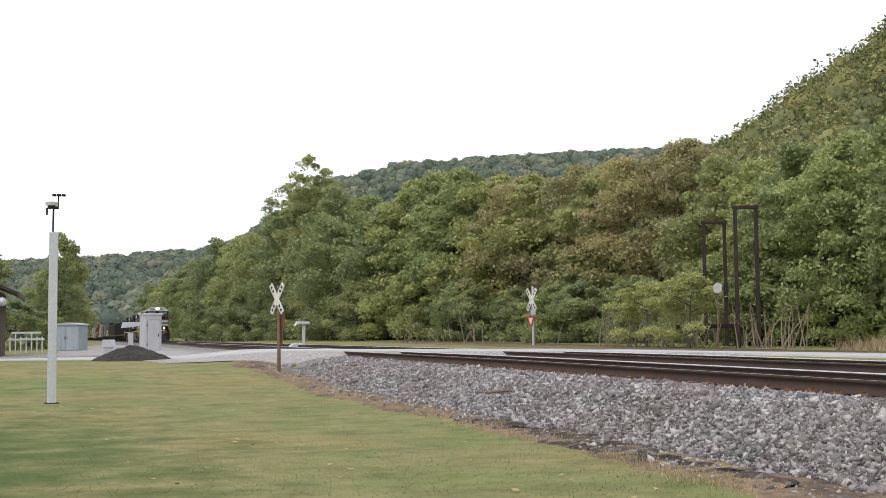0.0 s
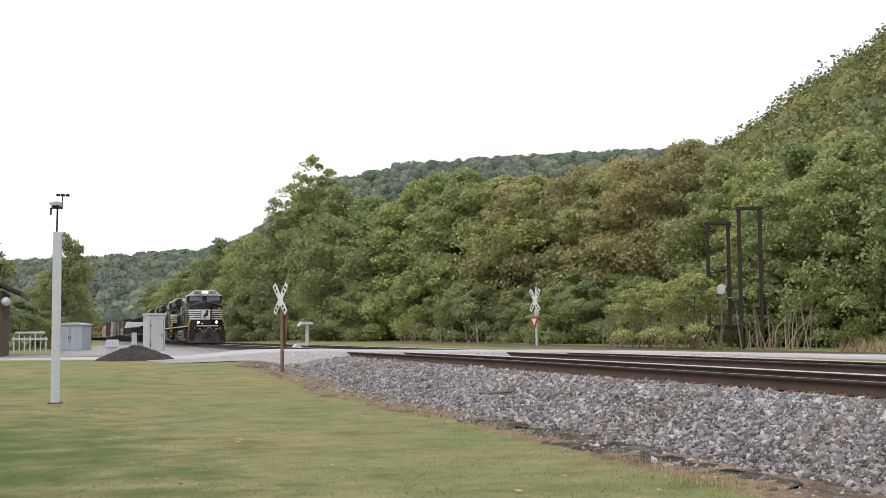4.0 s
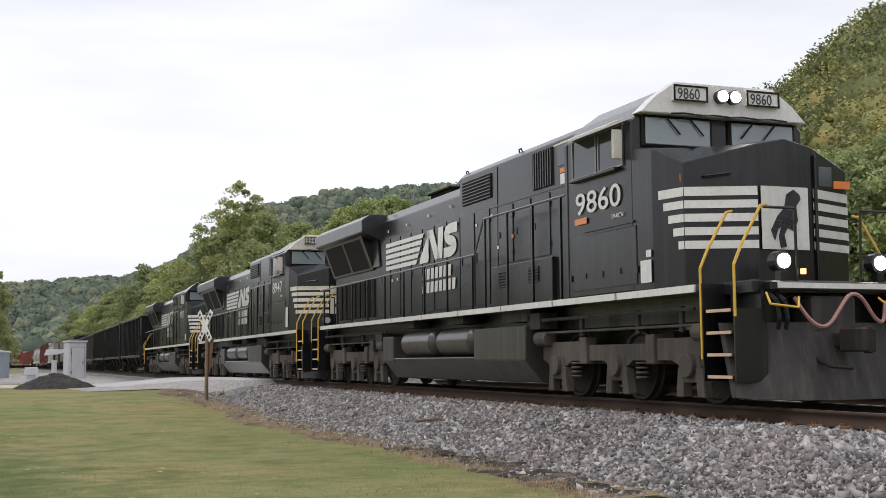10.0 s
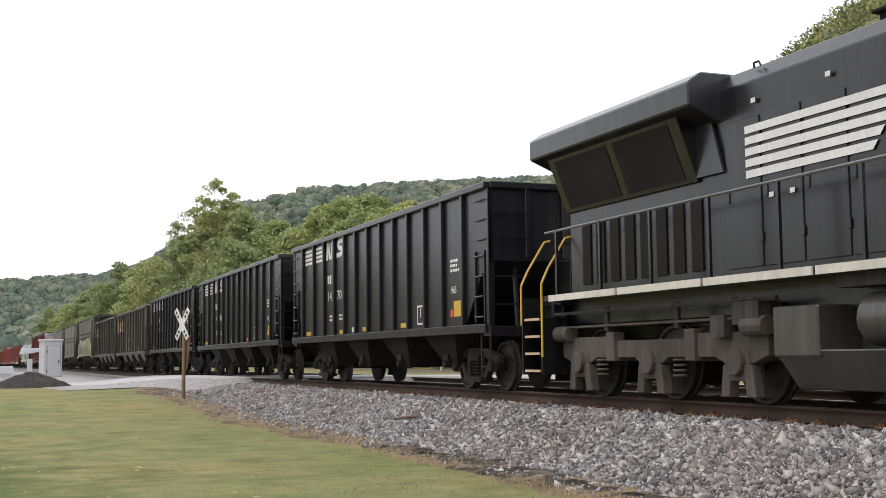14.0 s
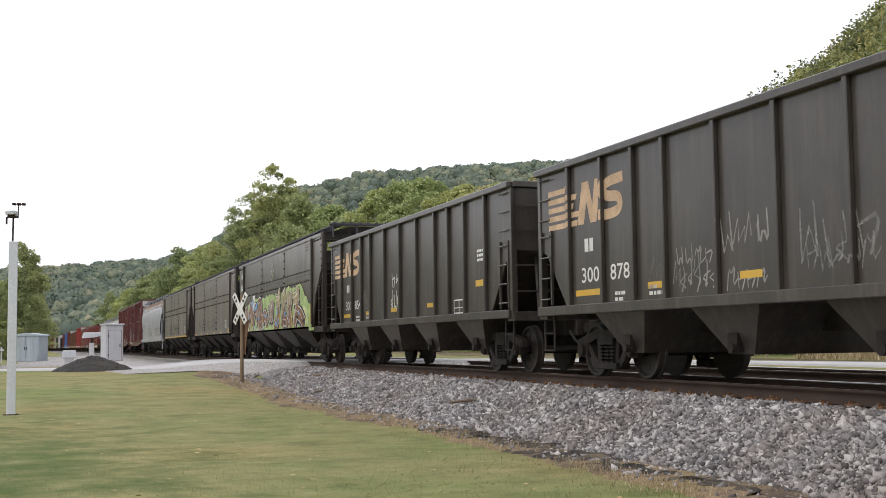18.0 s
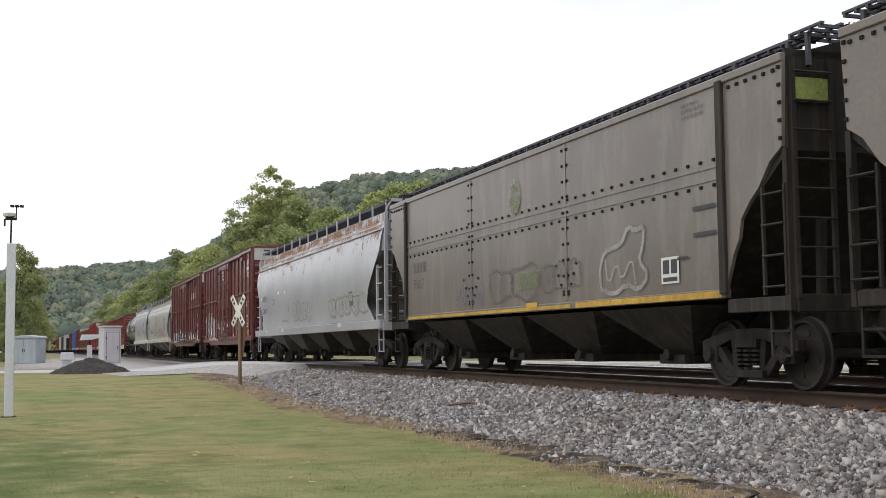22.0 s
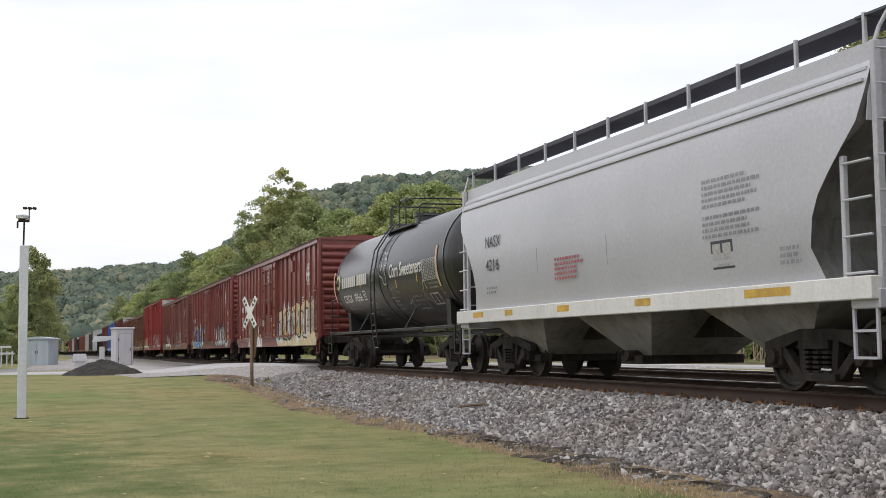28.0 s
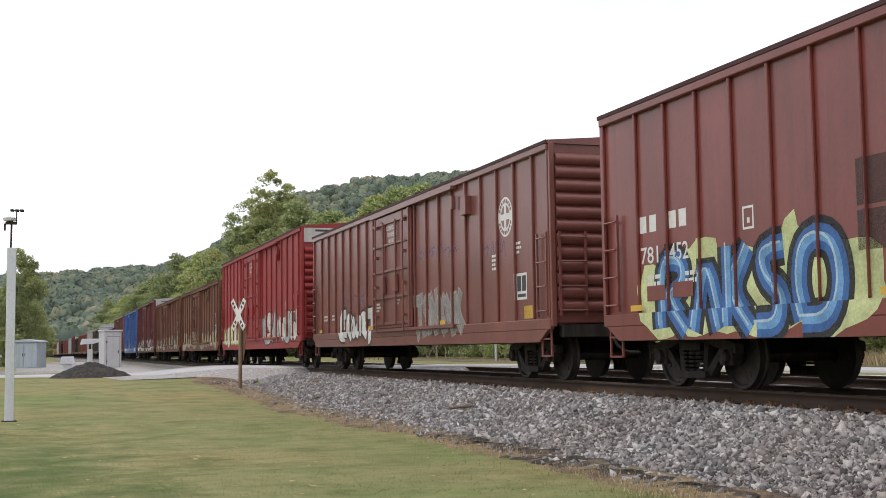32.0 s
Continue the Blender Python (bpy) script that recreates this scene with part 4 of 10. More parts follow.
ok = (np.sin(sy * 1.9) * np.sin(sy * 0.7 + 1) + rng.normal(size=16000) * 0.5) > 0.0
tufts("dead_grass", "dead straw-coloured grass along the stones", 33, np.stack([sx[ok], sy[ok], level(sx[ok], sy[ok]) + 0.02], 1), 0.06, 0.005, STRAW)
vy = 8 + 27 * rng.random(9000)
vx = 24.8 + 3.0 * rng.random(9000)
tufts("verge_grass", "tall pale dry grass on the far verge", 34, np.stack([vx, vy, level(vx, vy)], 1), 0.42, 0.015, STRAW)
# ---------------------------------------------------------------- woods
BARK = paint("grey_bark", (0.13, 0.11, 0.09), 0.9, 0, 0.3, (0.07, 0.06, 0.05), 0.4, 2, 14, 0.6)
LEAF_MID = foliage("leaf_green", [(0.15, (0.182, 0.23, 0.100)), (0.5, (0.385, 0.445, 0.195)), (0.85, (0.62, 0.65, 0.33))])
LEAF_WARM = foliage("leaf_yellow_green", [(0.15, (0.26, 0.28, 0.115)), (0.5, (0.50, 0.52, 0.21)), (0.85, (0.74, 0.72, 0.34))])
LEAF_DARK = foliage("leaf_deep_green", [(0.15, (0.155, 0.195, 0.100)), (0.5, (0.325, 0.375, 0.18)), (0.85, (0.56, 0.59, 0.31))])
LEAF_DULL = foliage("leaf_turning_brown", [(0.15, (0.25, 0.235, 0.130)), (0.5, (0.435, 0.41, 0.215)), (0.85, (0.61, 0.57, 0.32))])
LEAF_HILL = foliage("hill_foliage", [(0.32, (0.095, 0.118, 0.062)), (0.48, (0.195, 0.225, 0.100)), (0.60, (0.30, 0.315, 0.130)), (0.69, (0.42, 0.365, 0.150)), (0.78, (0.37, 0.25, 0.13))], 0.25, 0.11)
# pale bluish stops: the haze of distance is put into the leaf colour
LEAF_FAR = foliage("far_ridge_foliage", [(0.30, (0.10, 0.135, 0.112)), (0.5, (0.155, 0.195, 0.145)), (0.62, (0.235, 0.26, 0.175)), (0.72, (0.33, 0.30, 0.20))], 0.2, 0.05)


def leaf_cards(rng, centres, size, up=0.35, aim=None):
    """A bent card of two triangles round each centre, in random directions that lean upwards or along aim."""
    n = len(centres)
    nrm = rng.normal(size=(n, 3))
    if aim is None:
        nrm[:, 2] = np.abs(nrm[:, 2]) + up
    else:
        nrm = nrm * 0.33 + aim
    nrm /= np.linalg.norm(nrm, axis=1)[:, None]
    a = np.cross(nrm, rng.normal(size=(n, 3)))
    a /= np.linalg.norm(a, axis=1)[:, None] + 1e-9
    b = np.cross(nrm, a)
    s = (size * rng.uniform(0.6, 1.35, n))[:, None]
    co = np.stack([centres - a * s, centres - b * s * 0.62 - nrm * s * 0.15, centres + a * s, centres + b * s * 0.62 + nrm * s * 0.12], 1).reshape(-1, 3)
    return co, np.arange(n * 4, dtype=np.int32).reshape(-1, 4)


def crown_points(rng, h, w, lobes, per, low=0.10, jag=0.18, cap=0.97):
    """Leaf places on many lobes, packed in an uneven crown h high and w wide."""
    pts = []
    for _ in range(lobes):
        t = low + (1 - low) * rng.beta(1.5, 1.25)
        reach = w * 0.5 * (math.sin(math.pi * min(cap, 0.16 + 0.84 * t)) ** 0.65) * rng.uniform(0.35, 1.0)
        a = rng.uniform(0, math.tau)
        c = np.array([math.cos(a) * reach, math.sin(a) * reach, h * t - 0.1 * h * rng.random()])
        r = w * rng.uniform(0.065, 0.145) * (1.15 - 0.45 * t)
        d = rng.normal(size=(per, 3))
        d /= np.linalg.norm(d, axis=1)[:, None]
        d[:, 2] = np.where(rng.random(per) < 0.65, np.abs(d[:, 2]), d[:, 2])
        k = r * rng.uniform(0.55, 1.0 + jag, per)[:, None]
        pts.append(c + d * k * np.array([1.15, 1.15, 0.75]))
    return np.concatenate(pts)


def tree_model(seed, h, w, leaf, size, lobes=46, per=95, low=0.08, cap=0.97):
    rng = np.random.default_rng(seed)
    root = base("tree", "leafy deciduous tree in green", "tree", "trees along the line")
    bm = bmesh.new()
    lean = rng.normal(size=2) * 0.02 * h
    pts = [(lean[0] * s ** 2 * 2, lean[1] * s ** 2 * 2, h * s) for s in (-0.05, 0.1, 0.26, 0.44, 0.60, 0.72)]
    rad = [0.030 * h, 0.022 * h, 0.017 * h, 0.012 * h, 0.007 * h, 0.003 * h]
    for k in range(5):
        cyl(bm, pts[k], pts[k + 1], rad[k], 8, rad[k + 1])
    for k in range(9):
        s = rng.uniform(0.2, 0.62)
        a = rng.uniform(0, math.tau)
        p = Vector((lean[0] * s * s * 2, lean[1] * s * s * 2, h * s))
        q = p + Vector((math.cos(a) * w * 0.17, math.sin(a) * w * 0.17, h * 0.07))
        e = q + Vector((math.cos(a + 0.4) * w * 0.10, math.sin(a + 0.4) * w * 0.10, h * 0.05))
        cyl(bm, p, q, 0.008 * h, 5, 0.005 * h), cyl(bm, q, e, 0.005 * h, 5, 0.002 * h)
    part("trunk", bm, BARK, root, "grey bark trunk with spreading limbs", smooth=True)
    co, q = leaf_cards(rng, crown_points(rng, h, w, lobes, per, low, 0.18, cap), size)
    hang("crown", raw_mesh("crown", co, q, leaf), root)
    return root


MODELS = {
    "broad": tree_model(1, 12, 9.0, LEAF_MID, 0.13, 104, 235),
    "warm": tree_model(2, 11, 8.5, LEAF_WARM, 0.125, 98, 225),
    "tall": tree_model(3, 17, 8.0, LEAF_DARK, 0.13, 130, 170, 0.08, 0.84),
    "dark": tree_model(4, 11, 8.5, LEAF_DARK, 0.13, 100, 225),
    "dull": tree_model(5, 11, 8.0, LEAF_DULL, 0.105, 90, 170),
    "shrub": tree_model(6, 3.6, 4.2, LEAF_WARM, 0.062, 28, 360, 0.02),
    "bush": tree_model(7, 3.2, 4.6, LEAF_MID, 0.068, 28, 360, 0.02),
    "shade": tree_model(8, 3.4, 4.6, LEAF_DARK, 0.068, 28, 360, 0.02),
}
LABELS = {"broad": "broad green deciduous tree in full leaf", "warm": "pale green deciduous tree turning yellow in early autumn", "tall": "tall dark green tree with an open ragged top", "dark": "deep green leafy tree at the edge of the wood",
          "dull": "thin tree with dull brownish leaves", "shrub": "pale yellow green shrub beside the railway line", "bush": "low green bush at the edge of the wood", "shade": "dark green undergrowth bush below the trees"}
USED = set()


def plant(kind, x, y, scale=1.0, turn=None, dz=0.0, wide=1.0):
    turn = rnd.uniform(0, 360) if turn is None else turn
    m = pose(x, y, float(level(x, y)) - 0.05 + dz, 0, 0, turn)
    if kind in USED:
        ob = copy_thing(MODELS[kind], m)
    else:
        ob = MODELS[kind]
        ob.matrix_basis = m
        USED.add(kind)
    ob.scale = (scale * wide, scale * wide, scale)
    tagged(ob, LABELS[kind], "bush" if kind in ("shrub", "bush", "shade") else "tree", "bushes along the line" if kind in ("shrub", "bush", "shade") else "trees along the line")
    return ob


def at(az, d):
    return d * math.sin(radians(az)), d * math.cos(radians(az))


# the wood beyond the tracks, from far up the line to close by: azimuth, distance, kind, height
WOOD = [(3.6, 330, "dark", 15.5), (4.3, 300, "broad", 15.5), (5.2, 270, "dark", 17.5), (6.1, 240, "broad", 16.5), (6.9, 215, "dark", 18), (7.7, 195, "broad", 17), (8.3, 175, "dark", 15.5),
        (8.7, 150, "dark", 13), (9.65, 138, "tall", 18.0), (10.3, 134, "dark", 16.0), (10.95, 128, "tall", 19.7), (11.7, 131, "tall", 18.0), (12.3, 122, "dark", 15.2), (13.5, 120, "broad", 14.3), (12.0, 105, "dark", 11),
        (14.6, 100, "dark", 11), (16.0, 98, "broad", 13.0), (17.2, 96, "broad", 13.6), (18.6, 92, "broad", 13.2), (19.8, 88, "warm", 12.6), (21.0, 84, "dull", 12), (22.2, 82, "warm", 11.8), (23.6, 80, "dull", 12),
        (25.2, 76, "dark", 11), (26.5, 72, "dull", 11.3), (28.3, 72, "dull", 12.0), (29.6, 70, "dull", 12.0), (30.8, 64, "dark", 9.5), (32.4, 60, "broad", 9), (34.2, 56, "broad", 9), (36.2, 52, "broad", 8.8),
        (38.5, 50, "broad", 9), (41, 48, "dark", 9), (44, 46, "broad", 9.5), (48, 44, "warm", 9), (53, 42, "broad", 9), (60, 40, "broad", 9), (70, 38, "dark", 9), (82, 36, "broad", 9), (95, 36, "warm", 9), (110, 38, "broad", 10)]
for az, d, kind, hh in WOOD:
    x, y = at(az, d)
    nominal = {"broad": 12, "warm": 11, "tall": 17, "dark": 11, "dull": 11}[kind]
    plant(kind, x, y, hh / nominal, wide=0.95 if kind != "tall" else 0.82)
# second rank, to close the gaps
for az, d, kind, hh in WOOD[4:34]:
    x, y = at(az + rnd.uniform(0.3, 1.1), d * rnd.uniform(1.12, 1.25))
    k2 = rnd.choice(["broad", "dark", "warm"]) if az > 9 else "dark"
    plant(k2, x, y, hh * rnd.uniform(0.80, 0.94) / {"broad": 12, "warm": 11, "dark": 11}[k2])
# undergrowth along the edge
for k in range(64):
    az = 5.5 + k * 0.62 + rnd.uniform(-0.2, 0.2)
    d = float(np.interp(az, [4, 8, 12, 16, 22, 28, 34, 40, 50], [250, 140, 104, 84, 68, 58, 49, 44, 40])) * (rnd.uniform(0.98, 1.05) if az < 14 else rnd.uniform(1.05, 1.13))
    x, y = at(az, d)
    if 28.3 < az < 32.6 or 36.9 < az < 39.6:
        continue
    plant(rnd.choice(["bush", "shade", "shade", "bush", "shade"]), x, y, rnd.uniform(0.75, 1.35) * (1.3 if d > 90 else 1.0))
plant("shrub", *at(29.0, 48.5), .85), plant("shrub", *at(27.0, 52), .8), plant("shade", *at(31.6, 54), 1.0), plant("shade", *at(30.0, 55), 1.1)
# trees on the near side, far left
for x, y, kind, hh in ((-8.6, 112, "dark", 10.5), (-1.3, 118, "dark", 8.6), (-0.6, 119, "dark", 10.6), (-9.5, 108, "dark", 10), (-10.5, 104, "broad", 10), (-13, 100, "dark", 12), (-3.0, 150, "broad", 9), (0.4, 190, "dark", 9), (-16, 92, "broad", 10), (-22, 88, "dark", 10), (-30, 80, "broad", 11)):
    plant(kind, x, y, hh / {"broad": 12, "dark": 11}[kind], wide=.62 if -2 < x < 0 else 1.0)


def forest(name, label, seed, n, az0, az1, r0, r1, size, cards, leaf, material, keep=None, up=0.5, shell=False):
    rng = np.random.default_rng(seed)
    az = np.radians(rng.uniform(az0, az1, n))
    r = np.sqrt(rng.uniform(r0 ** 2, r1 ** 2, n))
    x, y = r * np.sin(az), r * np.cos(az)
    z = level(x, y)
    if keep is not None:
        ok = keep(x, y)
        x, y, z = x[ok], y[ok], z[ok]
    n = len(x)
    hh = size * rng.uniform(0.7, 1.3, n)
    d = rng.normal(size=(n, cards, 3))
    d /= np.linalg.norm(d, axis=2)[:, :, None]
    d[:, :, 2] = np.abs(d[:, :, 2]) * 1.1 - 0.35
    k = rng.uniform(0.90, 1.06, (n, cards, 1)) if shell else rng.uniform(0.75, 1.12, (n, cards, 1))
    c = np.stack([x, y, z + hh * 0.55], 1)[:, None, :] + d * k * hh[:, None, None] * np.array([0.55, 0.55, 0.5])
    co, q = leaf_cards(rng, c.reshape(-1, 3), leaf, up, d.reshape(-1, 3) if shell else None)
    # a lumpy core in every crown, so that no sky shows through it
    la, lo = np.meshgrid(np.radians([-35, 5, 40, 70, 90]), np.arange(8) * math.tau / 8, indexing="ij")
    unit = np.stack([np.cos(la) * np.cos(lo), np.cos(la) * np.sin(lo), np.sin(la)], -1).reshape(-1, 3)
    i = np.arange(40).reshape(5, 8)
    one = np.stack([i[:-1], np.roll(i, -1, 1)[:-1], np.roll(i, -1, 1)[1:], i[1:]], -1).reshape(-1, 4)
    core = np.stack([x, y, z + hh * 0.5], 1)[:, None, :] + unit[None] * rng.uniform(0.62, 1.0, (n, 40, 1)) * hh[:, None, None] * (np.array([0.52, 0.52, 0.47]) if leaf > .5 else np.array([0.40, 0.40, 0.36]))
    q = np.concatenate([q, (np.arange(n)[:, None, None] * 40 + one[None]).reshape(-1, 4) + len(co)])
    co = np.concatenate([co, core.reshape(-1, 3)])
    tagged(new(name, raw_mesh(name, co, q, material)), label, "woods", kind="stuff")


forest("hillside_woods", "wooded hillside in green with early autumn yellow", 11, 1350, 14, 62, 150, 335, 10.5, 280, 0.38, LEAF_HILL, lambda x, y: x > 34, 0.3)
forest("slope_woods", "woods on the near slope behind the line", 14, 230, 14, 62, 75, 155, 10, 520, 0.26, LEAF_HILL, lambda x, y: x > 36)
forest("far_ridge_woods", "blue-green woods on the far ridge, haze painted into the leaf colour", 12, 6400, -14, 34, 470, 980, 10.5, 44, 0.95, LEAF_FAR, None, 0.3, True)
forest("rear_woods", "woods on the slopes behind the viewer", 13, 900, 62, 320, 120, 400, 11, 14, 2.6, LEAF_HILL)

# ---------------------------------------------------------------- things beside the line
POST_WHITE = paint("white_vinyl_post", (0.62, 0.64, 0.68), 0.45, 0, 0.06, (0.45, 0.46, 0.48), 0.2)
CAB_GREY = paint("pale_grey_cabinet", (0.60, 0.60, 0.62), 0.5, 0, 0.06, (0.42, 0.40, 0.38), 0.25)
SHED_BLUE = paint("blue_grey_sheet_metal", (0.42, 0.48, 0.53), 0.5, 0.1, 0.1, (0.24, 0.25, 0.27), 0.3)
WOOD_BROWN = paint("weathered_timber", (0.22, 0.16, 0.11), 0.9, 0, 0.25, (0.12, 0.09, 0.07), 0.5, 3)
RUSTED = paint("rusted_sheet", (0.20, 0.115, 0.075), 0.85, 0, 0.25, (0.12, 0.07, 0.05), 0.5, 3)
DARK_STEEL = paint("dark_rusty_steel", (0.050, 0.038, 0.034), 0.8, 0.2, 0.3, (0.09, 0.06, 0.05), 0.5, 2)
SIGN_RED = plain("sign_red", (0.50, 0.06, 0.045), 0.5)
SIGN_GREEN = plain("sign_green", (0.03, 0.22, 0.12), 0.5)
ROOF_DARK = paint("dark_shingles", (0.06, 0.052, 0.05), 0.9, 0, 0.3, None, 0, 3, 30, 0.4)
SIDING = paint("brown_siding", (0.12, 0.09, 0.07), 0.8, 0, 0.2)


def ground_at(x, y, lift=0.0):
    return (x, y, float(level(x, y)) + lift)


# white post with a small weather station
ob = base("weather_post", "white square post carrying a small weather station", "post", at=(-0.39, 27.73, -0.87))
boxes("post", POST_WHITE, ob, (-.095, .095, -.095, .095, 0, 3.80), bevel=.012)
boxes("foot_plate", DARK_STEEL, ob, (-.16, .16, -.14, .14, 0.0, .035), bevel=.01)
bm = bmesh.new()
cyl(bm, (-.02, 0, 3.76), (-.01, 0, 4.42), .02, 8)
part("mast", bm, DARK_STEEL, ob)
bm = bmesh.new()
lathe(bm, [(0, .03), (.02, .13), (.08, .14), (.11, .06)], (0, 0, 0), 14, "y")
me = mesh_of("rain_collector", bm, POST_WHITE, smooth=True)
me.transform(Matrix.Translation((-.05, 0, 4.38)) @ Matrix.Rotation(radians(90), 4, "X"))
hang("rain_collector", me, ob, label="white rain cup and sensor housing")
boxes("sensor_box", DARK_STEEL, ob, (-.14, .10, -.05, .05, 4.32, 4.38), (-.17, -.13, -.02, .02, 4.18, 4.34), bevel=.01)
bm = bmesh.new()
cyl(bm, (.09, 0, 4.36), (.09, 0, 4.64), .012, 6)
cyl(bm, (.0, 0, 4.63), (.20, 0, 4.63), .01, 6)
for a in (.0, .20, .10):
    cyl(bm, (a - .03, -.02, 4.63), (a + .03, .02, 4.63), .03, 8)
part("wind_cups", bm, DARK_STEEL, ob, "dark wind cups")


def blade_x(parent, z, length, width, turn, face, thick=.012):
    """Two crossed boards that meet at z, turned about the post."""
    for s in (-1, 1):
        bm = bmesh.new()
        box(bm, -length / 2, length / 2, -thick, thick, -width / 2, width / 2)
        me = mesh_of("sign_blade", bm, face, .004)
        me.transform(Matrix.Translation((0, 0, z)) @ Matrix.Rotation(radians(turn), 4, "Z") @ Matrix.Translation((0, -.06 - .026 * (s > 0), 0)) @ Matrix.Rotation(radians(s * 52), 4, "Y"))
        bl = hang("sign_blade", me, parent, label="white crossing blade")
        for k in (-3, -2, 2, 3):
            bm = bmesh.new()
            box(bm, k * length * .13 - .045, k * length * .13 + .045, -thick - .004, -thick - .001, -.05, .05)
            me = mesh_of("blade_bar", bm, STENCIL)
            me.transform(Matrix.Translation((0, 0, z)) @ Matrix.Rotation(radians(turn), 4, "Z") @ Matrix.Translation((0, -.06 - .026 * (s > 0), 0)) @ Matrix.Rotation(radians(s * 52), 4, "Y"))
            hang("blade_bar", me, bl)


ob = base("crossing_sign", "white crossing sign on a brown timber post with a rusty board", "road sign", "crossing signs", at=ground_at(6.42, 38.4, -.02))
bm = bmesh.new()
cyl(bm, (0, 0, 0), (.0, 0, 2.86), .062, 10, .055)
part("post", bm, WOOD_BROWN, ob, smooth=True)
blade_x(ob, 2.42, 1.18, .20, -68, WHITE)
bm = bmesh.new()
prism(bm, [(-.36, 2.05), (.36, 2.05), (.30, 1.75), (.08, .95), (-.08, .95), (-.30, 1.75)], .075, .09, "y")
me = mesh_of("rusty_board", bm, RUSTED)
me.transform(Matrix.Rotation(radians(-78), 4, "Z"))
hang("rusty_board", me, ob, label="rusty back of a tapered board")
ob = base("crossing_sign", "white crossing sign with a red and white plate, white post", "road sign", "crossing signs", at=ground_at(21.6, 54.4, -.02))
bm = bmesh.new()
cyl(bm, (0, 0, 0), (0, 0, 2.95), .055, 10)
part("post", bm, POST_WHITE, ob, smooth=True)
blade_x(ob, 2.30, 1.30, .22, -78, WHITE)
boxes("track_plate", WHITE, ob, (-.16, .10, -.11, -.085, 1.55, 1.80), bevel=.005)
bm = bmesh.new()
prism(bm, [(-.40, 1.48), (.30, 1.48), (-.05, .88)], -.10, -.085, "y")
me = mesh_of("yield_plate", bm, SIGN_RED)
me.transform(Matrix.Rotation(radians(-76), 4, "Z"))
yp = hang("yield_plate", me, ob, label="red and white triangular plate")
bm = bmesh.new()
prism(bm, [(-.25, 1.40), (.15, 1.40), (-.05, 1.06)], -.106, -.102, "y")
me = mesh_of("yield_centre", bm, WHITE)
me.transform(Matrix.Rotation(radians(-76), 4, "Z"))
hang("yield_centre", me, yp)

# signal cabinet, pedestal, pole box, cinder heap
ob = base("signal_cabinet", "pale grey steel signal cabinet with a closed door", "cabinet", at=ground_at(4.82, 77.8, -.02))
ob.rotation_euler = (0, 0, radians(14))
boxes("body", CAB_GREY, ob, (-.56, .56, -.50, .50, 0, 2.32), bevel=.02)
boxes("roof", CAB_GREY, ob, (-.62, .62, -.58, .56, 2.32, 2.42), bevel=.02)
d = boxes("door", CAB_GREY, ob, (-.36, .44, -.535, -.505, .12, 2.0), bevel=.012)
boxes("door_rim", DARK_STEEL, d, (-.38, .46, -.512, -.504, 2.0, 2.02), (-.38, -.36, -.512, -.504, .1, 2.0), (.44, .46, -.512, -.504, .1, 2.0))
boxes("handle", DARK_STEEL, d, (.32, .36, -.58, -.535, .95, 1.15), bevel=.006)
for z in (.4, 1.6):
    boxes("hinge", DARK_STEEL, d, (-.41, -.35, -.55, -.505, z, z + .12))
boxes("plinth", paint("cabinet_plinth", (.4, .39, .37), .9), ob, (-.62, .62, -.56, .56, -.1, .06), bevel=.01)
ob = base("pedestal_box", "white equipment box on a low pedestal", "cabinet", at=ground_at(2.1, 72, -.02))
bm = bmesh.new()
prism(bm, [(-.42, .36), (-.34, .80), (.34, .80), (.42, .36)], -.3, .3, "y")
part("hood", bm, POST_WHITE, ob, bevel=.02)
boxes("pedestal", CAB_GREY, ob, (-.26, .26, -.22, .22, 0, .37), bevel=.015)
ob = base("pole_box", "grey box with a slanted hood on a post", "cabinet", "pole boxes", at=ground_at(3.7, 79.9, -.02))
boxes("post", CAB_GREY, ob, (-.16, .16, -.12, .12, 0, 1.25), bevel=.015)
bm = bmesh.new()
prism(bm, [(-.62, 1.55), (-.50, 1.92), (.55, 1.92), (.60, 1.72), (.2, 1.6)], -.28, .28, "y")
part("hood", bm, POST_WHITE, ob, bevel=.015)
boxes("neck", DARK_STEEL, ob, (-.06, .06, -.06, .06, 1.2, 1.65))
boxes("base_plate", POST_WHITE, ob, (.1, .75, -.25, .25, .05, .22), bevel=.03)
px, py = at(17.33 - math.degrees(math.atan((784 - 538) / 2105)), 78)
ob = base("pole_box", "small grey hooded box on a thin post beyond the tracks", "cabinet", "pole boxes", at=ground_at(px, py, -.02))
boxes("post", CAB_GREY, ob, (-.10, .10, -.06, .06, 0, 1.7), bevel=.01)
bm = bmesh.new()
prism(bm, [(-.62, 1.52), (-.45, 1.82), (.36, 1.80), (.36, 1.62), (-.35, 1.66)], -.25, .25, "y")
part("hood", bm, POST_WHITE, ob, bevel=.01)
ob = base("ground_box", "low white equipment box beyond the tracks", "cabinet", at=ground_at(px - .55, py - .3, -.02))
bm = bmesh.new()
prism(bm, [(-.45, 0), (-.45, .22), (-.2, .40), (.35, .40), (.45, .25), (.45, 0)], -.3, .3, "y")
part("lid", bm, POST_WHITE, ob, bevel=.02)

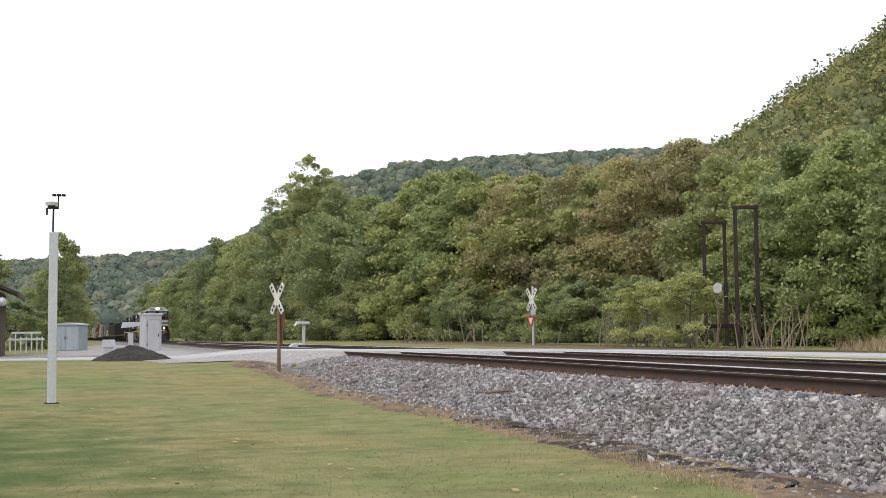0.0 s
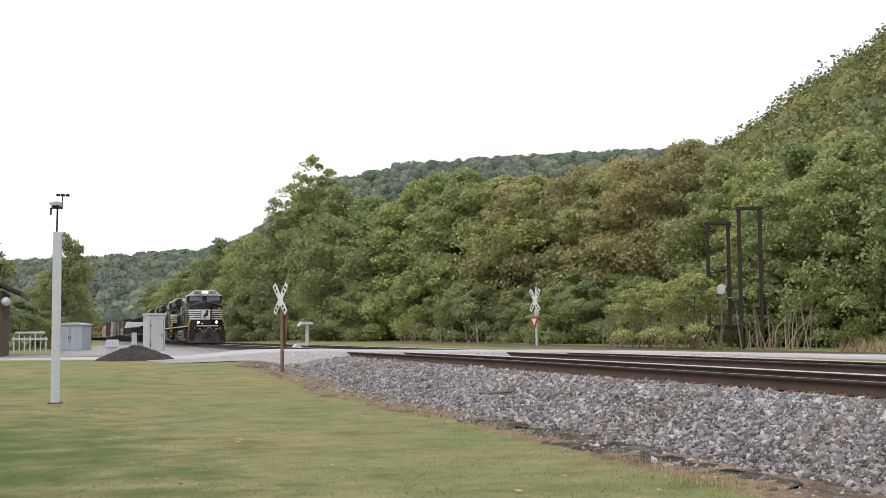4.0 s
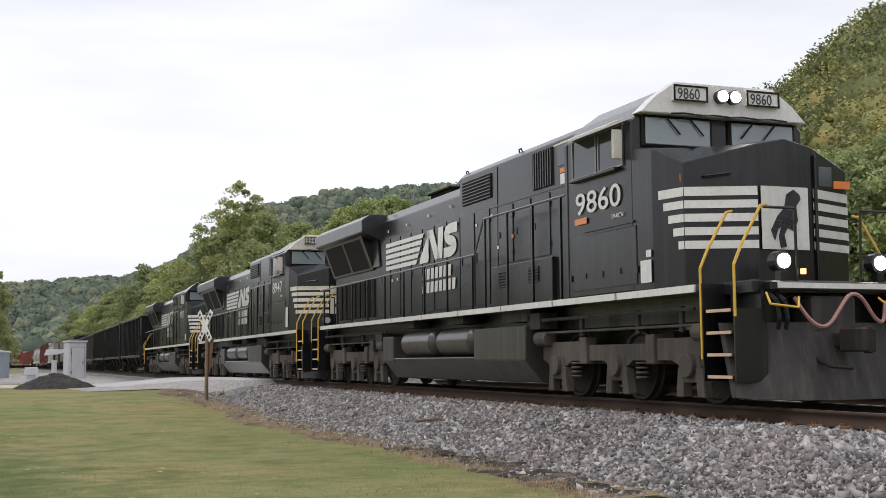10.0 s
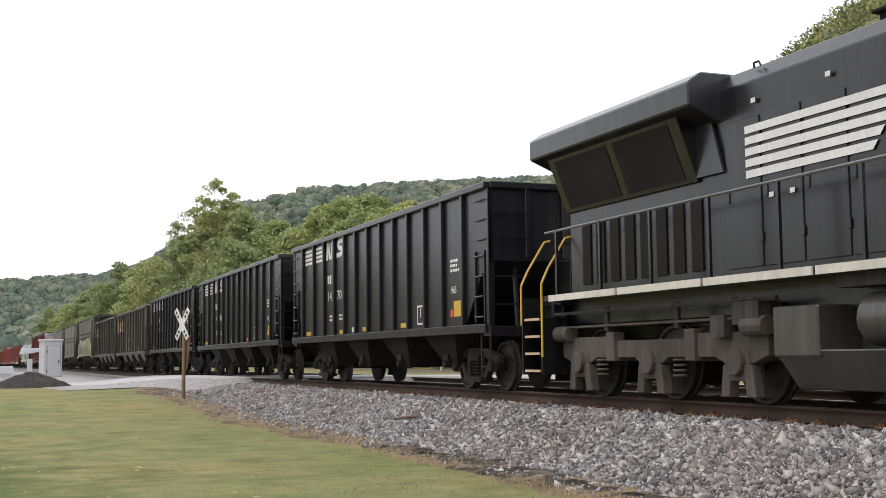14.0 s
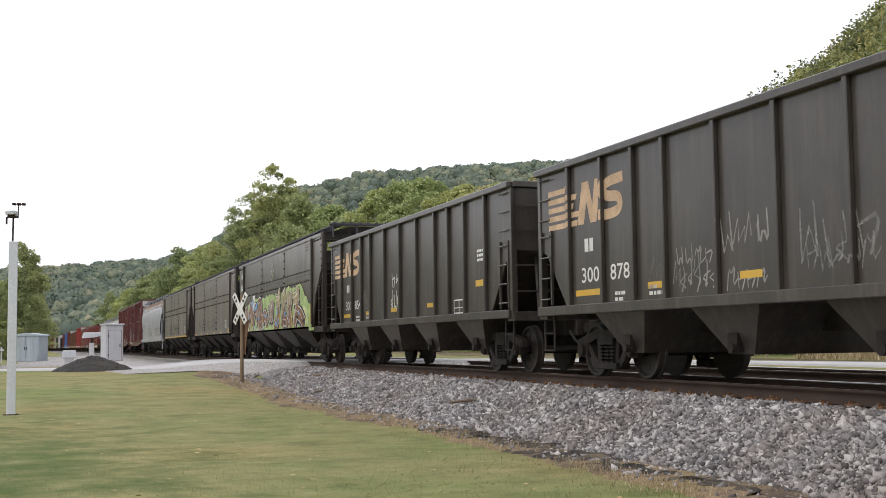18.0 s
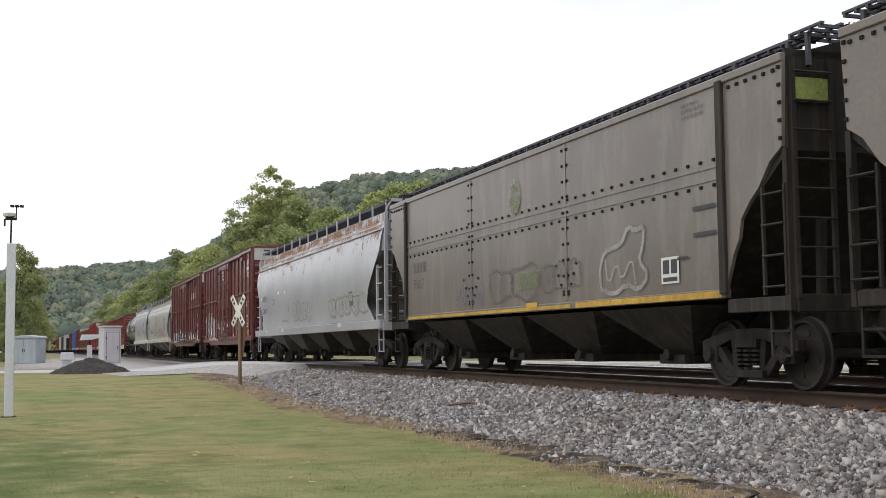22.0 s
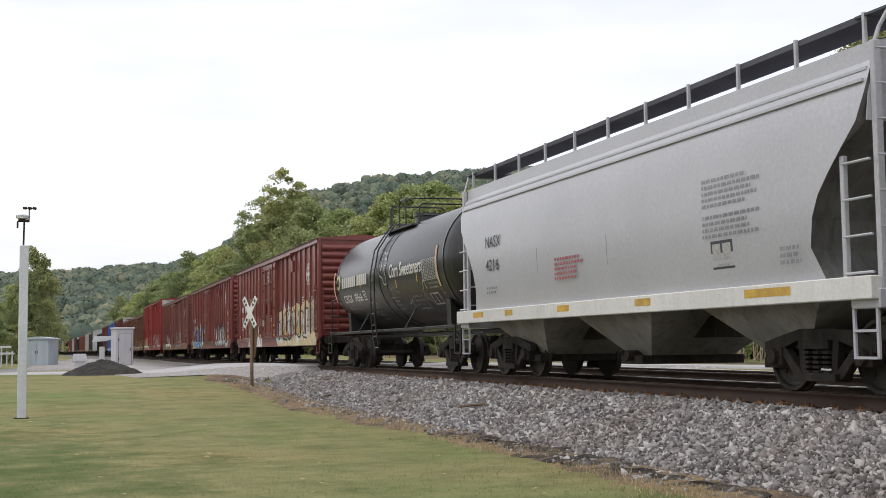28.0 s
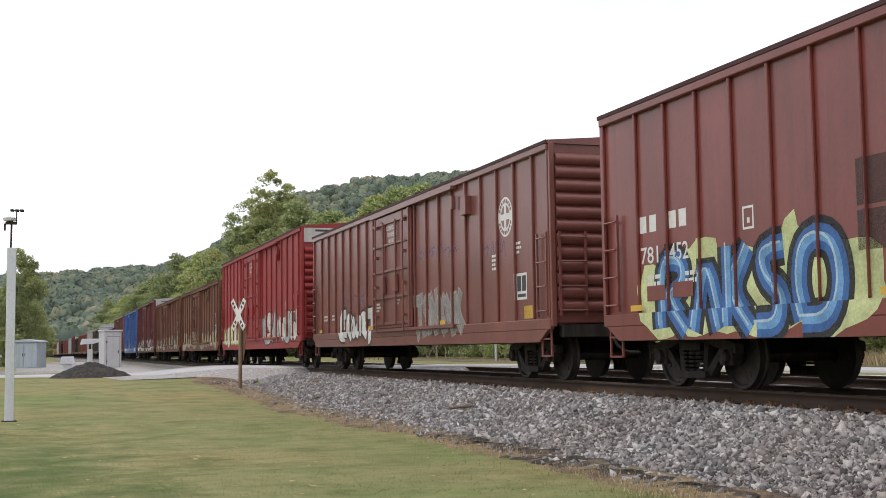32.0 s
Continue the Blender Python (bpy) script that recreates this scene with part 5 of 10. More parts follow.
rng = np.random.default_rng(5)
n = 40
hx, hy = np.meshgrid(np.linspace(-1.9, 1.9, n), np.linspace(-1.3, 1.3, 26))
rad = np.hypot(hx / 1.75, hy / 1.2)
hz = .72 * np.clip(1 - rad, 0, 1) ** .85 + .025 * rng.normal(size=hx.shape) * (rad < .95) + .10 * np.sin(hx * 3 + 1) * np.sin(hy * 4) * np.clip(1 - rad, 0, 1) - .03
co = np.stack([hx, hy, hz], -1).reshape(-1, 3)
ii = np.arange(n * 26).reshape(26, n)
q = np.stack([ii[:-1, :-1], ii[:-1, 1:], ii[1:, 1:], ii[1:, :-1]], -1).reshape(-1, 4)
ob = tagged(new("cinder_heap", raw_mesh("cinder_heap", co, q, CINDER)), "low heap of dark cinders beside the lane", "heap")
ob.location = ground_at(2.5, 52.6, .0)

# shed, white trestle, house behind the bushes
ob = base("shed", "blue-grey sheet-metal shed with ribbed doors", "shed", at=ground_at(.0, 86, -.02))
ob.rotation_euler = (0, 0, radians(-18))
boxes("wall", SHED_BLUE, ob, (-.85, .85, -1.0, 1.0, 0, 1.78), bevel=.02)
bm = bmesh.new()
prism(bm, [(-.95, 1.76), (-.90, 1.84), (0, 1.95), (.90, 1.84), (.95, 1.76)], -1.1, 1.1, "y")
part("roof", bm, SHED_BLUE, ob)
for s in (-.41, .41):
    d = boxes("door", SHED_BLUE, ob, (s - .38, s + .38, -1.035, -1.0, .05, 1.68), bevel=.01)
    for k in range(4):
        boxes("door_rib", SHED_BLUE, d, (s - .33 + k * .20, s - .29 + k * .20, -1.05, -1.035, .1, 1.62))
    boxes("handle", DARK_STEEL, d, (s - .34 * s / abs(s) - .02, s - .34 * s / abs(s) + .02, -1.07, -1.035, .8, 1.0))
ob = base("white_trestle", "white painted timber trestle with leaning boards", "trestle", at=ground_at(-2.7, 80, -.02))
for k in range(7):
    boxes("leg", POST_WHITE, ob, (-1.0 + k * .32, -.92 + k * .32, -.05 + .1 * (k % 2), .05 + .1 * (k % 2), 0, 1.0 + .25 * (k % 3 == 1)), bevel=.008)
boxes("rail", POST_WHITE, ob, (-1.1, 1.1, -.09, -.05, .78, .90), bevel=.008)
boxes("top_rail", POST_WHITE, ob, (-.9, .9, .12, .16, 1.2, 1.32), bevel=.008)
ob = base("house", "dark brown house with a low shingled roof behind bushes", "house", at=ground_at(-6.6, 62, 0))
boxes("wall", SIDING, ob, (-4.0, 3.2, 0, 7.0, 0, 3.3), bevel=.02)
bm = bmesh.new()
prism(bm, [(-5.0, 4.9), (-1.5, 5.6), (4.15, 3.05), (4.15, 3.2), (-1.5, 5.78), (-5.0, 5.08)], -.6, 7.6, "y")
part("roof", bm, ROOF_DARK, ob, "dark shingle roof")
boxes("fascia", SIDING, ob, (4.1, 4.2, -.62, 7.6, 2.98, 3.2))
w = boxes("window", GLASS, ob, (1.0, 2.2, -.03, .02, 1.2, 2.3))
boxes("window_frame", POST_WHITE, w, (.94, 2.26, -.05, .0, 1.12, 1.2), (.94, 2.26, -.05, .0, 2.3, 2.38), (.94, 1.0, -.05, .0, 1.2, 2.3), (2.2, 2.26, -.05, .0, 1.2, 2.3))
bm = bmesh.new()
lathe(bm, [(0, .05), (.1, .17), (.24, .22), (.26, .20)], (3.4, -.75, 2.75), 12, "y")
part("floodlight", bm, POST_WHITE, ob, "white floodlight", smooth=True)
for x, y, s in ((-5.6, 56, .8), (-6.6, 57, 1.0), (-8.0, 56, 1.1), (-1.8, 98, .9), (-4.0, 97, 1.1), (-5.6, 92, 1.0)):
    plant("shade", x, y, s)

# two old steel portals in the brush
for az, d, w, top, low in ((31.7, 48.5, .80, 5.55, "tall"), (30.25, 52.0, .86, 5.30, "short")):
    x, y = at(az, d)
    ob = base("steel_portal", "narrow dark rusty steel portal standing in brush", "frame", "old portals", at=ground_at(x, y, -.05))
    ob.rotation_euler = (0, 0, radians(-az + 4))
    for s in (-1, 1):
        boxes("post", DARK_STEEL, ob, (s * w / 2 - .075, s * w / 2 + .075, -.07, .07, 0, top), bevel=.01)
    boxes("cap_beam", DARK_STEEL, ob, (-w / 2 - .12, w / 2 + .12, -.09, .09, top, top + .13), bevel=.01)
x, y = at(30.2, 49.5)
ob = base("fallen_beam", "dark steel beam propped on a slanting strut", "beam", at=ground_at(x, y, 0))
ob.rotation_euler = (0, 0, radians(-30))
boxes("beam", DARK_STEEL, ob, (-1.0, 1.1, -.06, .06, .80, .95), bevel=.01)
bm = bmesh.new()
tube(bm, [(-.9, 0, .85), (-.25, 0, 0)], .05), tube(bm, [(.95, 0, .85), (.95, 0, 0)], .05)
part("strut", bm, DARK_STEEL, ob)
ob = base("white_board", "small torn white board in the bushes", "board", at=ground_at(*at(30.35, 47.5), 0))
bm = bmesh.new()
prism(bm, [(-.16, 2.18), (-.18, 2.45), (-.02, 2.56), (.20, 2.48), (.16, 2.22), (.02, 2.14)], -.01, .01, "y")
part("panel", bm, WHITE, ob)
boxes("stake", WOOD_BROWN, ob, (-.02, .02, .012, .05, 0, 2.3))
# bare stems
rng = np.random.default_rng(9)
bm = bmesh.new()
for k in range(95):
    az = rng.uniform(24.5, 34.5) if k < 75 else rng.uniform(15, 24)
    d = float(np.interp(az, [15, 24, 34.5], [74, 54, 46])) * rng.uniform(.97, 1.04)
    x, y = at(az, d)
    z = float(level(x, y)) - .05
    hh = rng.uniform(.9, 2.0)
    l = rng.normal(size=2) * .25
    cyl(bm, (x, y, z), (x + l[0], y + l[1], z + hh * .6), .028, 5, .018)
    cyl(bm, (x + l[0], y + l[1], z + hh * .6), (x + l[0] * 2, y + l[1] * 1.5, z + hh), .018, 5, .006)
tagged(new("bare_stems", mesh_of("bare_stems", bm, paint("pale_stems", (.30, .24, .18), .9))), "pale bare stems of roadside brush", "brush", kind="stuff")
# street-name sign beyond the tracks
ob = base("street_sign", "small green street-name sign on a thin steel post", "road sign", at=ground_at(*at(38.1, 43.5), -.02))
bm = bmesh.new()
cyl(bm, (0, 0, 0), (0, 0, 1.9), .03, 8)
part("post", bm, STEEL, ob)
sp = boxes("name_plate", SIGN_GREEN, ob, (-.04, .34, -.012, .012, 1.80, 1.95), label="green name plate")
boxes("plate_bar", WHITE, sp, (.02, .12, -.016, -.013, 1.85, 1.90), (.15, .29, -.016, -.013, 1.85, 1.90))
sp.rotation_euler = (0, 0, radians(-40))
# litter on the lawn and lengths of dead wood on the stones
rng = np.random.default_rng(14)
bm = bmesh.new()
for k in range(70):
    y = 8 + 20 * rng.random()
    x = -2 + (7.5 * rng.random())
    z = float(level(x, y)) + .02
    s = rng.uniform(.02, .05)
    vs = [bm.verts.new((x + s * math.cos(a), y + s * .7 * math.sin(a), z + rng.uniform(0, .02))) for a in (0, 1.3, 2.6, 3.9, 5.2)]
    bm.faces.new(vs)
tagged(new("fallen_leaves", mesh_of("fallen_leaves", bm, plain("fallen_leaf", (.42, .30, .12)))), "scattered fallen leaves on the lawn", "leaves", kind="stuff")
for x, y, l, r in ((D - 2.55, 20.5, .85, 12), (D - 3.0, 30.5, .5, 40), (D - 2.2, 34.0, .4, -30)):
    off = x - D
    z = float(np.interp(off, [p[0] for p in bed_section(0)], [p[1] for p in bed_section(0)])) + .05
    ob = base("stick", "dark dead stick lying on the ballast", "stick", "sticks", at=(x, y, z))
    bm = bmesh.new()
    tube(bm, [(-l / 2, 0, 0), (-l * .1, .05, .02), (l / 2, -.02, .03)], .025, 6)
    me = mesh_of("stem", bm, WOOD_BROWN)
    me.transform(Matrix.Rotation(radians(r), 4, "Z"))
    hang("stem", me, ob)
# ---------------------------------------------------------------- running gear
SPIN = []                        # wheelsets that turn: object, place, radius


def wheelset_mesh(r, gauge=0.7175, n=24):
    bm = bmesh.new()
    for s in (-1, 1):
        prof = [(s * (gauge - 0.02), r + 0.028), (s * (gauge + 0.012), r + 0.026), (s * (gauge + 0.03), r), (s * (gauge + 0.115), r - 0.006), (s * (gauge + 0.115), r - 0.05), (s * (gauge + 0.075), r - 0.075),
                (s * (gauge + 0.065), r * 0.45), (s * (gauge + 0.10), r * 0.32), (s * (gauge + 0.10), 0.10), (s * (gauge - 0.05), 0.10)]
        lathe(bm, prof, (0, 0, 0), n)
        for k in range(4):
            a = k * math.tau / 4
            cyl(bm, (s * (gauge + 0.07), math.cos(a) * r * 0.6, math.sin(a) * r * 0.6), (s * (gauge + 0.082), math.cos(a) * r * 0.6, math.sin(a) * r * 0.6), 0.045, 6)
    cyl(bm, (-1.12, 0, 0), (1.12, 0, 0), 0.075, 10)
    return mesh_of("wheelset", bm, WHEEL, smooth=True)


WHEEL_CAR, WHEEL_LOCO = wheelset_mesh(0.457), wheelset_mesh(0.533)


def frame_side_mesh():
    """One cast side frame: top chord, columns, slanted arms, spring seat."""
    bm = bmesh.new()
    prism(bm, [(-1.12, .50), (-1.12, .64), (-.85, .70), (-.35, .80), (.35, .80), (.85, .70), (1.12, .64), (1.12, .50), (.80, .54), (.40, .66), (-.40, .66), (-.80, .54)], -0.07, 0.07)
    for s in (-1, 1):
        prism(bm, [(s * .72, .60), (s * .84, .56), (s * .46, .18), (s * .30, .22)], -0.06, 0.06)
        prism(bm, [(s * .24, .24), (s * .36, .24), (s * .42, .70), (s * .30, .70)], -0.055, 0.055)
        box(bm, -0.08, 0.08, s * .89 - .16, s * .89 + .16, .34, .58)
        cyl(bm, (-.15, s * .89, .457), (.10, s * .89, .457), 0.105, 10)
        for k in range(3):
            a = k * math.tau / 3
            cyl(bm, (-.16, s * .89 + .06 * math.cos(a), .457 + .06 * math.sin(a)), (-.148, s * .89 + .06 * math.cos(a), .457 + .06 * math.sin(a)), 0.02, 6)
    box(bm, -0.13, 0.13, -0.42, 0.42, .15, .25)
    return mesh_of("side_frame", bm, TRUCK, 0.012)


def springs_mesh():
    bm = bmesh.new()
    for y in (-.2, 0, .2):
        for k in range(5):
            cyl(bm, (-.04, y, .25 + k * .06), (-.04, y, .285 + k * .06), 0.075, 8)
    box(bm, -0.10, 0.10, -0.26, 0.26, .55, .66)
    return mesh_of("spring_nest", bm, TRUCK)


FRAME_SIDE, SPRINGS = frame_side_mesh(), springs_mesh()
bm = bmesh.new()
box(bm, -1.0, 1.0, -.17, .17, .48, .72), box(bm, -.25, .25, -.25, .25, .70, .84)
for s in (-1, 1):
    box(bm, -.8, .8, s * .42 - .03, s * .42 + .03, .36, .46)
BOLSTER = mesh_of("bolster", bm, TRUCK, 0.02)


def freight_truck(parent, y, spin=True):
    t = hang("truck", BOLSTER, parent, (0, y, 0), "dusty cast-steel truck")
    for s in (-1, 1):
        o = hang("side_frame", FRAME_SIDE, t, (s * 1.0, 0, 0))
        if s > 0:
            o.rotation_euler = (0, 0, math.pi)
        hang("spring_nest", SPRINGS, t, (s * 1.0, 0, 0))
    for w in (-.889, .889):
        ob = hang("wheelset", WHEEL_CAR, t, (0, w, .457))
        if spin:
            SPIN.append((ob, (0, w, .457), .457))
    return t


def coupler(parent, y, s):
    bm = bmesh.new()
    box(bm, -.09, .09, min(y, y + s * .75), max(y, y + s * .75), .76, .94)
    box(bm, -.16, .16, min(y + s * .45, y + s * .78), max(y + s * .45, y + s * .78), .70, 1.0)
    cyl(bm, (.07, y + s * .72, .68), (.07, y + s * .72, 1.02), .07, 8)
    part("coupler", bm, TRUCK, parent, bevel=0.02)
    bm = bmesh.new()
    tube(bm, [(-.35, y, .80), (-.36, y + s * .25, .62), (-.33, y + s * .5, .52), (-.2, y + s * .75, .50)], .028, 6)
    part("air_hose", bm, RUBBER, parent)


def ladder(parent, x, y0, y1, z0, z1, n, material, r=.016, name="ladder", rails=True):
    """Rungs between y0 and y1 on a side face at x, or across x when y0 is a pair."""
    bm = bmesh.new()
    cyl(bm, (x - .03, y0, z0), (x - .03, y1, z0), r, 6)
    me = mesh_of("ladder_rung", bm, material)
    if rails:
        for y in (y0, y1):
            boxes("ladder_rail", material, parent, (x - .02, x + .02, y - .02, y + .02, z0 - .1, z1 + .1))
    for k in range(n):
        hang("ladder_rung", me, parent, (0, 0, (z1 - z0) * k / max(1, n - 1)))


def end_ladder(parent, y, x0, x1, z0, z1, n, material, s):
    bm = bmesh.new()
    for x in (x0, x1):
        box(bm, x - .02, x + .02, y - .02, y + .02, z0 - .1, z1 + .1)
    for k in range(n):
        z = z0 + (z1 - z0) * k / max(1, n - 1)
        cyl(bm, (x0, y + s * .03, z), (x1, y + s * .03, z), .016, 6)
    return part("end_ladder", bm, material, parent)


def sill_step(parent, y, material, x=-1.45):
    bm = bmesh.new()
    for yy in (y - .2, y + .2):
        box(bm, x - .015, x + .015, yy - .02, yy + .02, .45, 1.1)
    box(bm, x - .03, x + .03, y - .2, y + .2, .44, .47)
    box(bm, x - .03, x + .03, y - .2, y + .2, .74, .77)
    return part("sill_step", bm, material, parent)


CARS = []                        # thing, distance of its middle behind the reference, half the truck spacing


def car_base(name, label, category, r_front, r_back, spacing):
    ob = base(name, label, category, "cars of the train")
    CARS.append((ob, (r_front + r_back) / 2, spacing / 2))
    return ob, (r_back - r_front) / 2


# ---------------------------------------------------------------- locomotives
def loco_truck_side():
    bm = bmesh.new()
    prism(bm, [(-2.65, .62), (-2.65, .86), (-2.2, .92), (-1.2, .92), (-.9, .84), (.9, .84), (1.2, .92), (2.2, .92), (2.65, .86), (2.65, .62), (2.35, .52), (1.75, .52), (1.55, .62), (.45, .62), (.3, .52), (-.3, .52), (-.45, .62), (-1.55, .62), (-1.75, .52), (-2.35, .52)], -.10, .10)
    for y in (-2.05, 0, 2.05):
        prism(bm, [(y - .30, .30), (y + .30, .30), (y + .22, .66), (y - .22, .66)], -.12, .09)
        cyl(bm, (-.20, y, .533), (.05, y, .533), .17, 12)
        prism(bm, [(y - .36, .10), (y - .18, .10), (y - .14, .50), (y - .30, .50)], -.13, .02)
        prism(bm, [(y + .18, .10), (y + .36, .10), (y + .30, .50), (y + .14, .50)], -.13, .02)
    for y in (-1.05, 1.05):
        box(bm, -.16, .04, y - .12, y + .12, .55, .98)
        for k in range(4):
            cyl(bm, (-.10, y + .32, .34 + k * .07), (-.10, y + .32, .375 + k * .07), .10, 8)
    for y in (-2.5, 2.5):
        cyl(bm, (-.14, y - .22, .98), (-.14, y + .22, .98), .13, 10)
    tube(bm, [(-.16, -2.3, 1.08), (-.16, 2.3, 1.08)], .025, 6)
    return mesh_of("truck_side", bm, UNDER_GREY, 0.014)


LOCO_SIDE = loco_truck_side()
bm = bmesh.new()
box(bm, -.95, .95, -2.5, 2.5, .55, .85), box(bm, -.6, .6, -.6, .6, .80, 1.05)
for y in (-2.05, 0, 2.05):
    cyl(bm, (-.5, y + .45, .55), (.5, y + .45, .55), .36, 12)
LOCO_CORE = mesh_of("truck", bm, UNDER_GREY, 0.02)


def hand_bar(parent, pts, material=None, r=.022, name="handrail"):
    bm = bmesh.new()
    tube(bm, pts, r, 6)
    return part(name, bm, material or YELLOW, parent)


def locomotive(unit, number, front_r, lit, white_roof, step_paint):
    """Wide-nosed six-axle diesel, 22.35 m over couplers. y runs back from its middle; f() counts from the front coupler."""
    L = 22.35
    ob = base("locomotive", "black six-axle diesel locomotive with white nose stripes, number " + number, "locomotive", "locomotives")
    CARS.append((ob, front_r + L / 2, 6.7))
    f = lambda v: v - L / 2
    # trucks
    for c in (4.1, 18.25):
        t = hang("truck", LOCO_CORE, ob, (0, f(c), 0), "dusty three-axle truck")
        for s in (-1, 1):
            o = hang("truck_side", LOCO_SIDE, t, (s * 1.12, 0, 0))
            if s > 0:
                o.rotation_euler = (0, 0, math.pi)
        for w in (-2.05, 0, 2.05):
            wo = hang("wheelset", WHEEL_LOCO, t, (0, w, .533))
            SPIN.append((wo, (0, w, .533), .533))
    # frame and deck
    boxes("frame", LOCO_BLACK, ob, (-.95, .95, f(1.2), f(21.3), 1.12, 1.55), (-1.5, 1.5, f(1.3), f(21.05), 1.50, 1.60), bevel=.02)
    for s in (-1, 1):
        bm = bmesh.new()
        n = 9
        for k in range(n):
            a, b = 1.45 + k * (19.4 / n), 1.45 + (k + 1) * (19.4 / n) - .06
            box(bm, s * 1.5, s * 1.525, f(a), f(b), 1.50, 1.60)
        part("sill_stripe", bm, WHITE if unit != 2 else CREAM, ob, "white reflective sill stripe")
    # fuel tank with air reservoirs
    bm = bmesh.new()
    prism(bm, [(-1.45, 1.22), (-1.45, .62), (-1.1, .22), (1.1, .22), (1.45, .62), (1.45, 1.22)], f(7.0), f(9.4), "y")
    prism(bm, [(-1.45, .68), (-1.1, .22), (1.1, .22), (1.45, .68), (.85, .68), (.85, 1.22), (-.85, 1.22), (-.85, .68)], f(9.38), f(15.2), "y")
    box(bm, -1.45, 1.45, f(14.4), f(15.2), .6, 1.18)
    part("fuel_tank", bm, TANK_GREY, ob, "dusty grey fuel tank", .02)
    for s in (-1, 1):
        for c0, c1 in ((9.6, 11.6), (11.85, 13.9)):
            bm = bmesh.new()
            lathe(bm, [(0, .08), (.05, .22), (.14, .29), (c1 - c0 - .14, .29), (c1 - c0 - .05, .22), (c1 - c0, .08)], (s * 1.18, f(c0), 1.0), 16, "y")
            part("air_reservoir", bm, TANK_GREY, ob, "round air tank", smooth=True)
    # underframe clutter
    bm = bmesh.new()
    for k, (a, z, l) in enumerate(((15.6, 1.0, .5), (16.3, .85, .3), (6.6, 1.15, .5), (7.0, 1.3, 1.2), (10.2, 1.35, .9), (13.2, 1.35, 1.0))):
        box(bm, -1.35, -1.0, f(a), f(a + l), z, z + .28)
    tube(bm, [(-1.3, f(1.8), 1.3), (-1.3, f(7.0), 1.3)], .03), tube(bm, [(-1.3, f(15.3), 1.3), (-1.3, f(21), 1.3)], .03)
    for a in (2.2, 3.4, 5.2, 16.2, 17.5, 19.4):
        cyl(bm, (-1.25, f(a), 1.0), (-1.25, f(a), 1.35), .05, 6)
    part("pipework", bm, PLOW, ob)
    # long hood
    hood_z, hw = 4.30, 1.02
    prof = [(-hw, 1.6), (-hw, hood_z - .22), (-hw + .16, hood_z), (hw - .16, hood_z), (hw, hood_z - .22), (hw, 1.6)]
    bm = bmesh.new()
    prism(bm, prof, f(10.98), f(20.95), "y")
    part("long_hood", bm, LOCO_BLACK, ob, "", .015)
    bm = bmesh.new()
    prism(bm, [(-1.08, 1.6), (-1.08, 4.40), (-.95, 4.52), (.95, 4.52), (1.08, 4.40), (1.08, 1.6)], f(5.18), f(11.0), "y")
    part("equipment_hood", bm, HOOD_BLACK, ob, "", .015)
    # hood doors: shallow panels with hinges and latches
    bm = bmesh.new()
    box(bm, -.014, .012, -.36, .36, 0, 1.9)
    for z in (.3, 1.6):
        box(bm, -.024, .0, -.38, -.32, z, z + .12)
    box(bm, -.03, .0, .28, .32, .85, 1.05)
    door = mesh_of("hood_door", bm, LOCO_BLACK, .006)
    for a in (9.75, 10.55):
        hang("hood_door", door, ob, (-1.085, f(a), 1.72))
    bm = bmesh.new()
    box(bm, -.014, .012, -.34, .34, 0, 1.1)
    for z in (.15, .85):
        box(bm, -.026, .0, -.36, -.30, z, z + .1)
    box(bm, -.03, .0, .24, .30, .5, .62)
    short = mesh_of("hood_door", bm, HOOD_BLACK, .006)
    for a in (7.0, 7.8, 8.6):
        hang("hood_door", short, ob, (-1.085, f(a), 2.45))
    for k in range(7):
        hang("hood_door", door, ob, (-1.025, f(11.5 + k * .79), 1.72))
    bm = bmesh.new()
    box(bm, -.02, .0, -.13, .13, 0, 1.0)
    slit = mesh_of("radiator_door", bm, COAL_DARK, .005)
    for k in range(8):
        hang("radiator_door", slit, ob, (-1.025, f(17.3 + k * .44), 1.75))
    boxes("hood_seam", HOOD_BLACK, ob, (-1.092, -1.075, f(5.25), f(10.95), 3.58, 3.61), (-1.092, -1.075, f(8.99), f(9.02), 2.4, 4.36))
    # grilles and louvres
    gi = boxes("intake_grille", COAL_DARK, ob, (-1.105, -1.06, f(9.28), f(10.80), 3.80, 4.28), label="dark mesh intake grille")
    for k in range(7):
        boxes("grille_slat", LOCO_BLACK, gi, (-1.115, -1.10, f(9.30), f(10.78), 3.82 + k * .066, 3.84 + k * .066))
    gr = boxes("cab_grille", COAL_DARK, ob, (-1.10, -1.06, f(6.52), f(7.34), 3.66, 4.33), label="dark barred grille")
    for k in range(8):
        boxes("grille_bar", LOCO_BLACK, gr, (-1.118, -1.095, f(6.55 + k * .10), f(6.58 + k * .10), 3.67, 4.32))
    boxes("rear_window", GLASS, ob, (-1.095, -1.06, f(5.75), f(6.32), 3.95, 4.30), label="small dark window behind the cab")
    bm = bmesh.new()
    box(bm, -1.17, -1.06, f(6.45), f(9.15), 1.62, 2.40)
    part("blower_box", bm, LOCO_BLACK, ob, "", .012)
    for a0, a1, z0, z1 in ((6.97, 7.41, 2.0, 2.27), (8.32, 8.77, 1.98, 2.27)):
        lv = boxes("louvre", COAL_DARK, ob, (-1.178, -1.165, f(a0), f(a1), z0, z1))
        for k in range(5):
            boxes("louvre_blade", HOOD_BLACK, lv, (-1.19, -1.172, f(a0), f(a1), z0 + .012 + k * .054, z0 + .036 + k * .054))
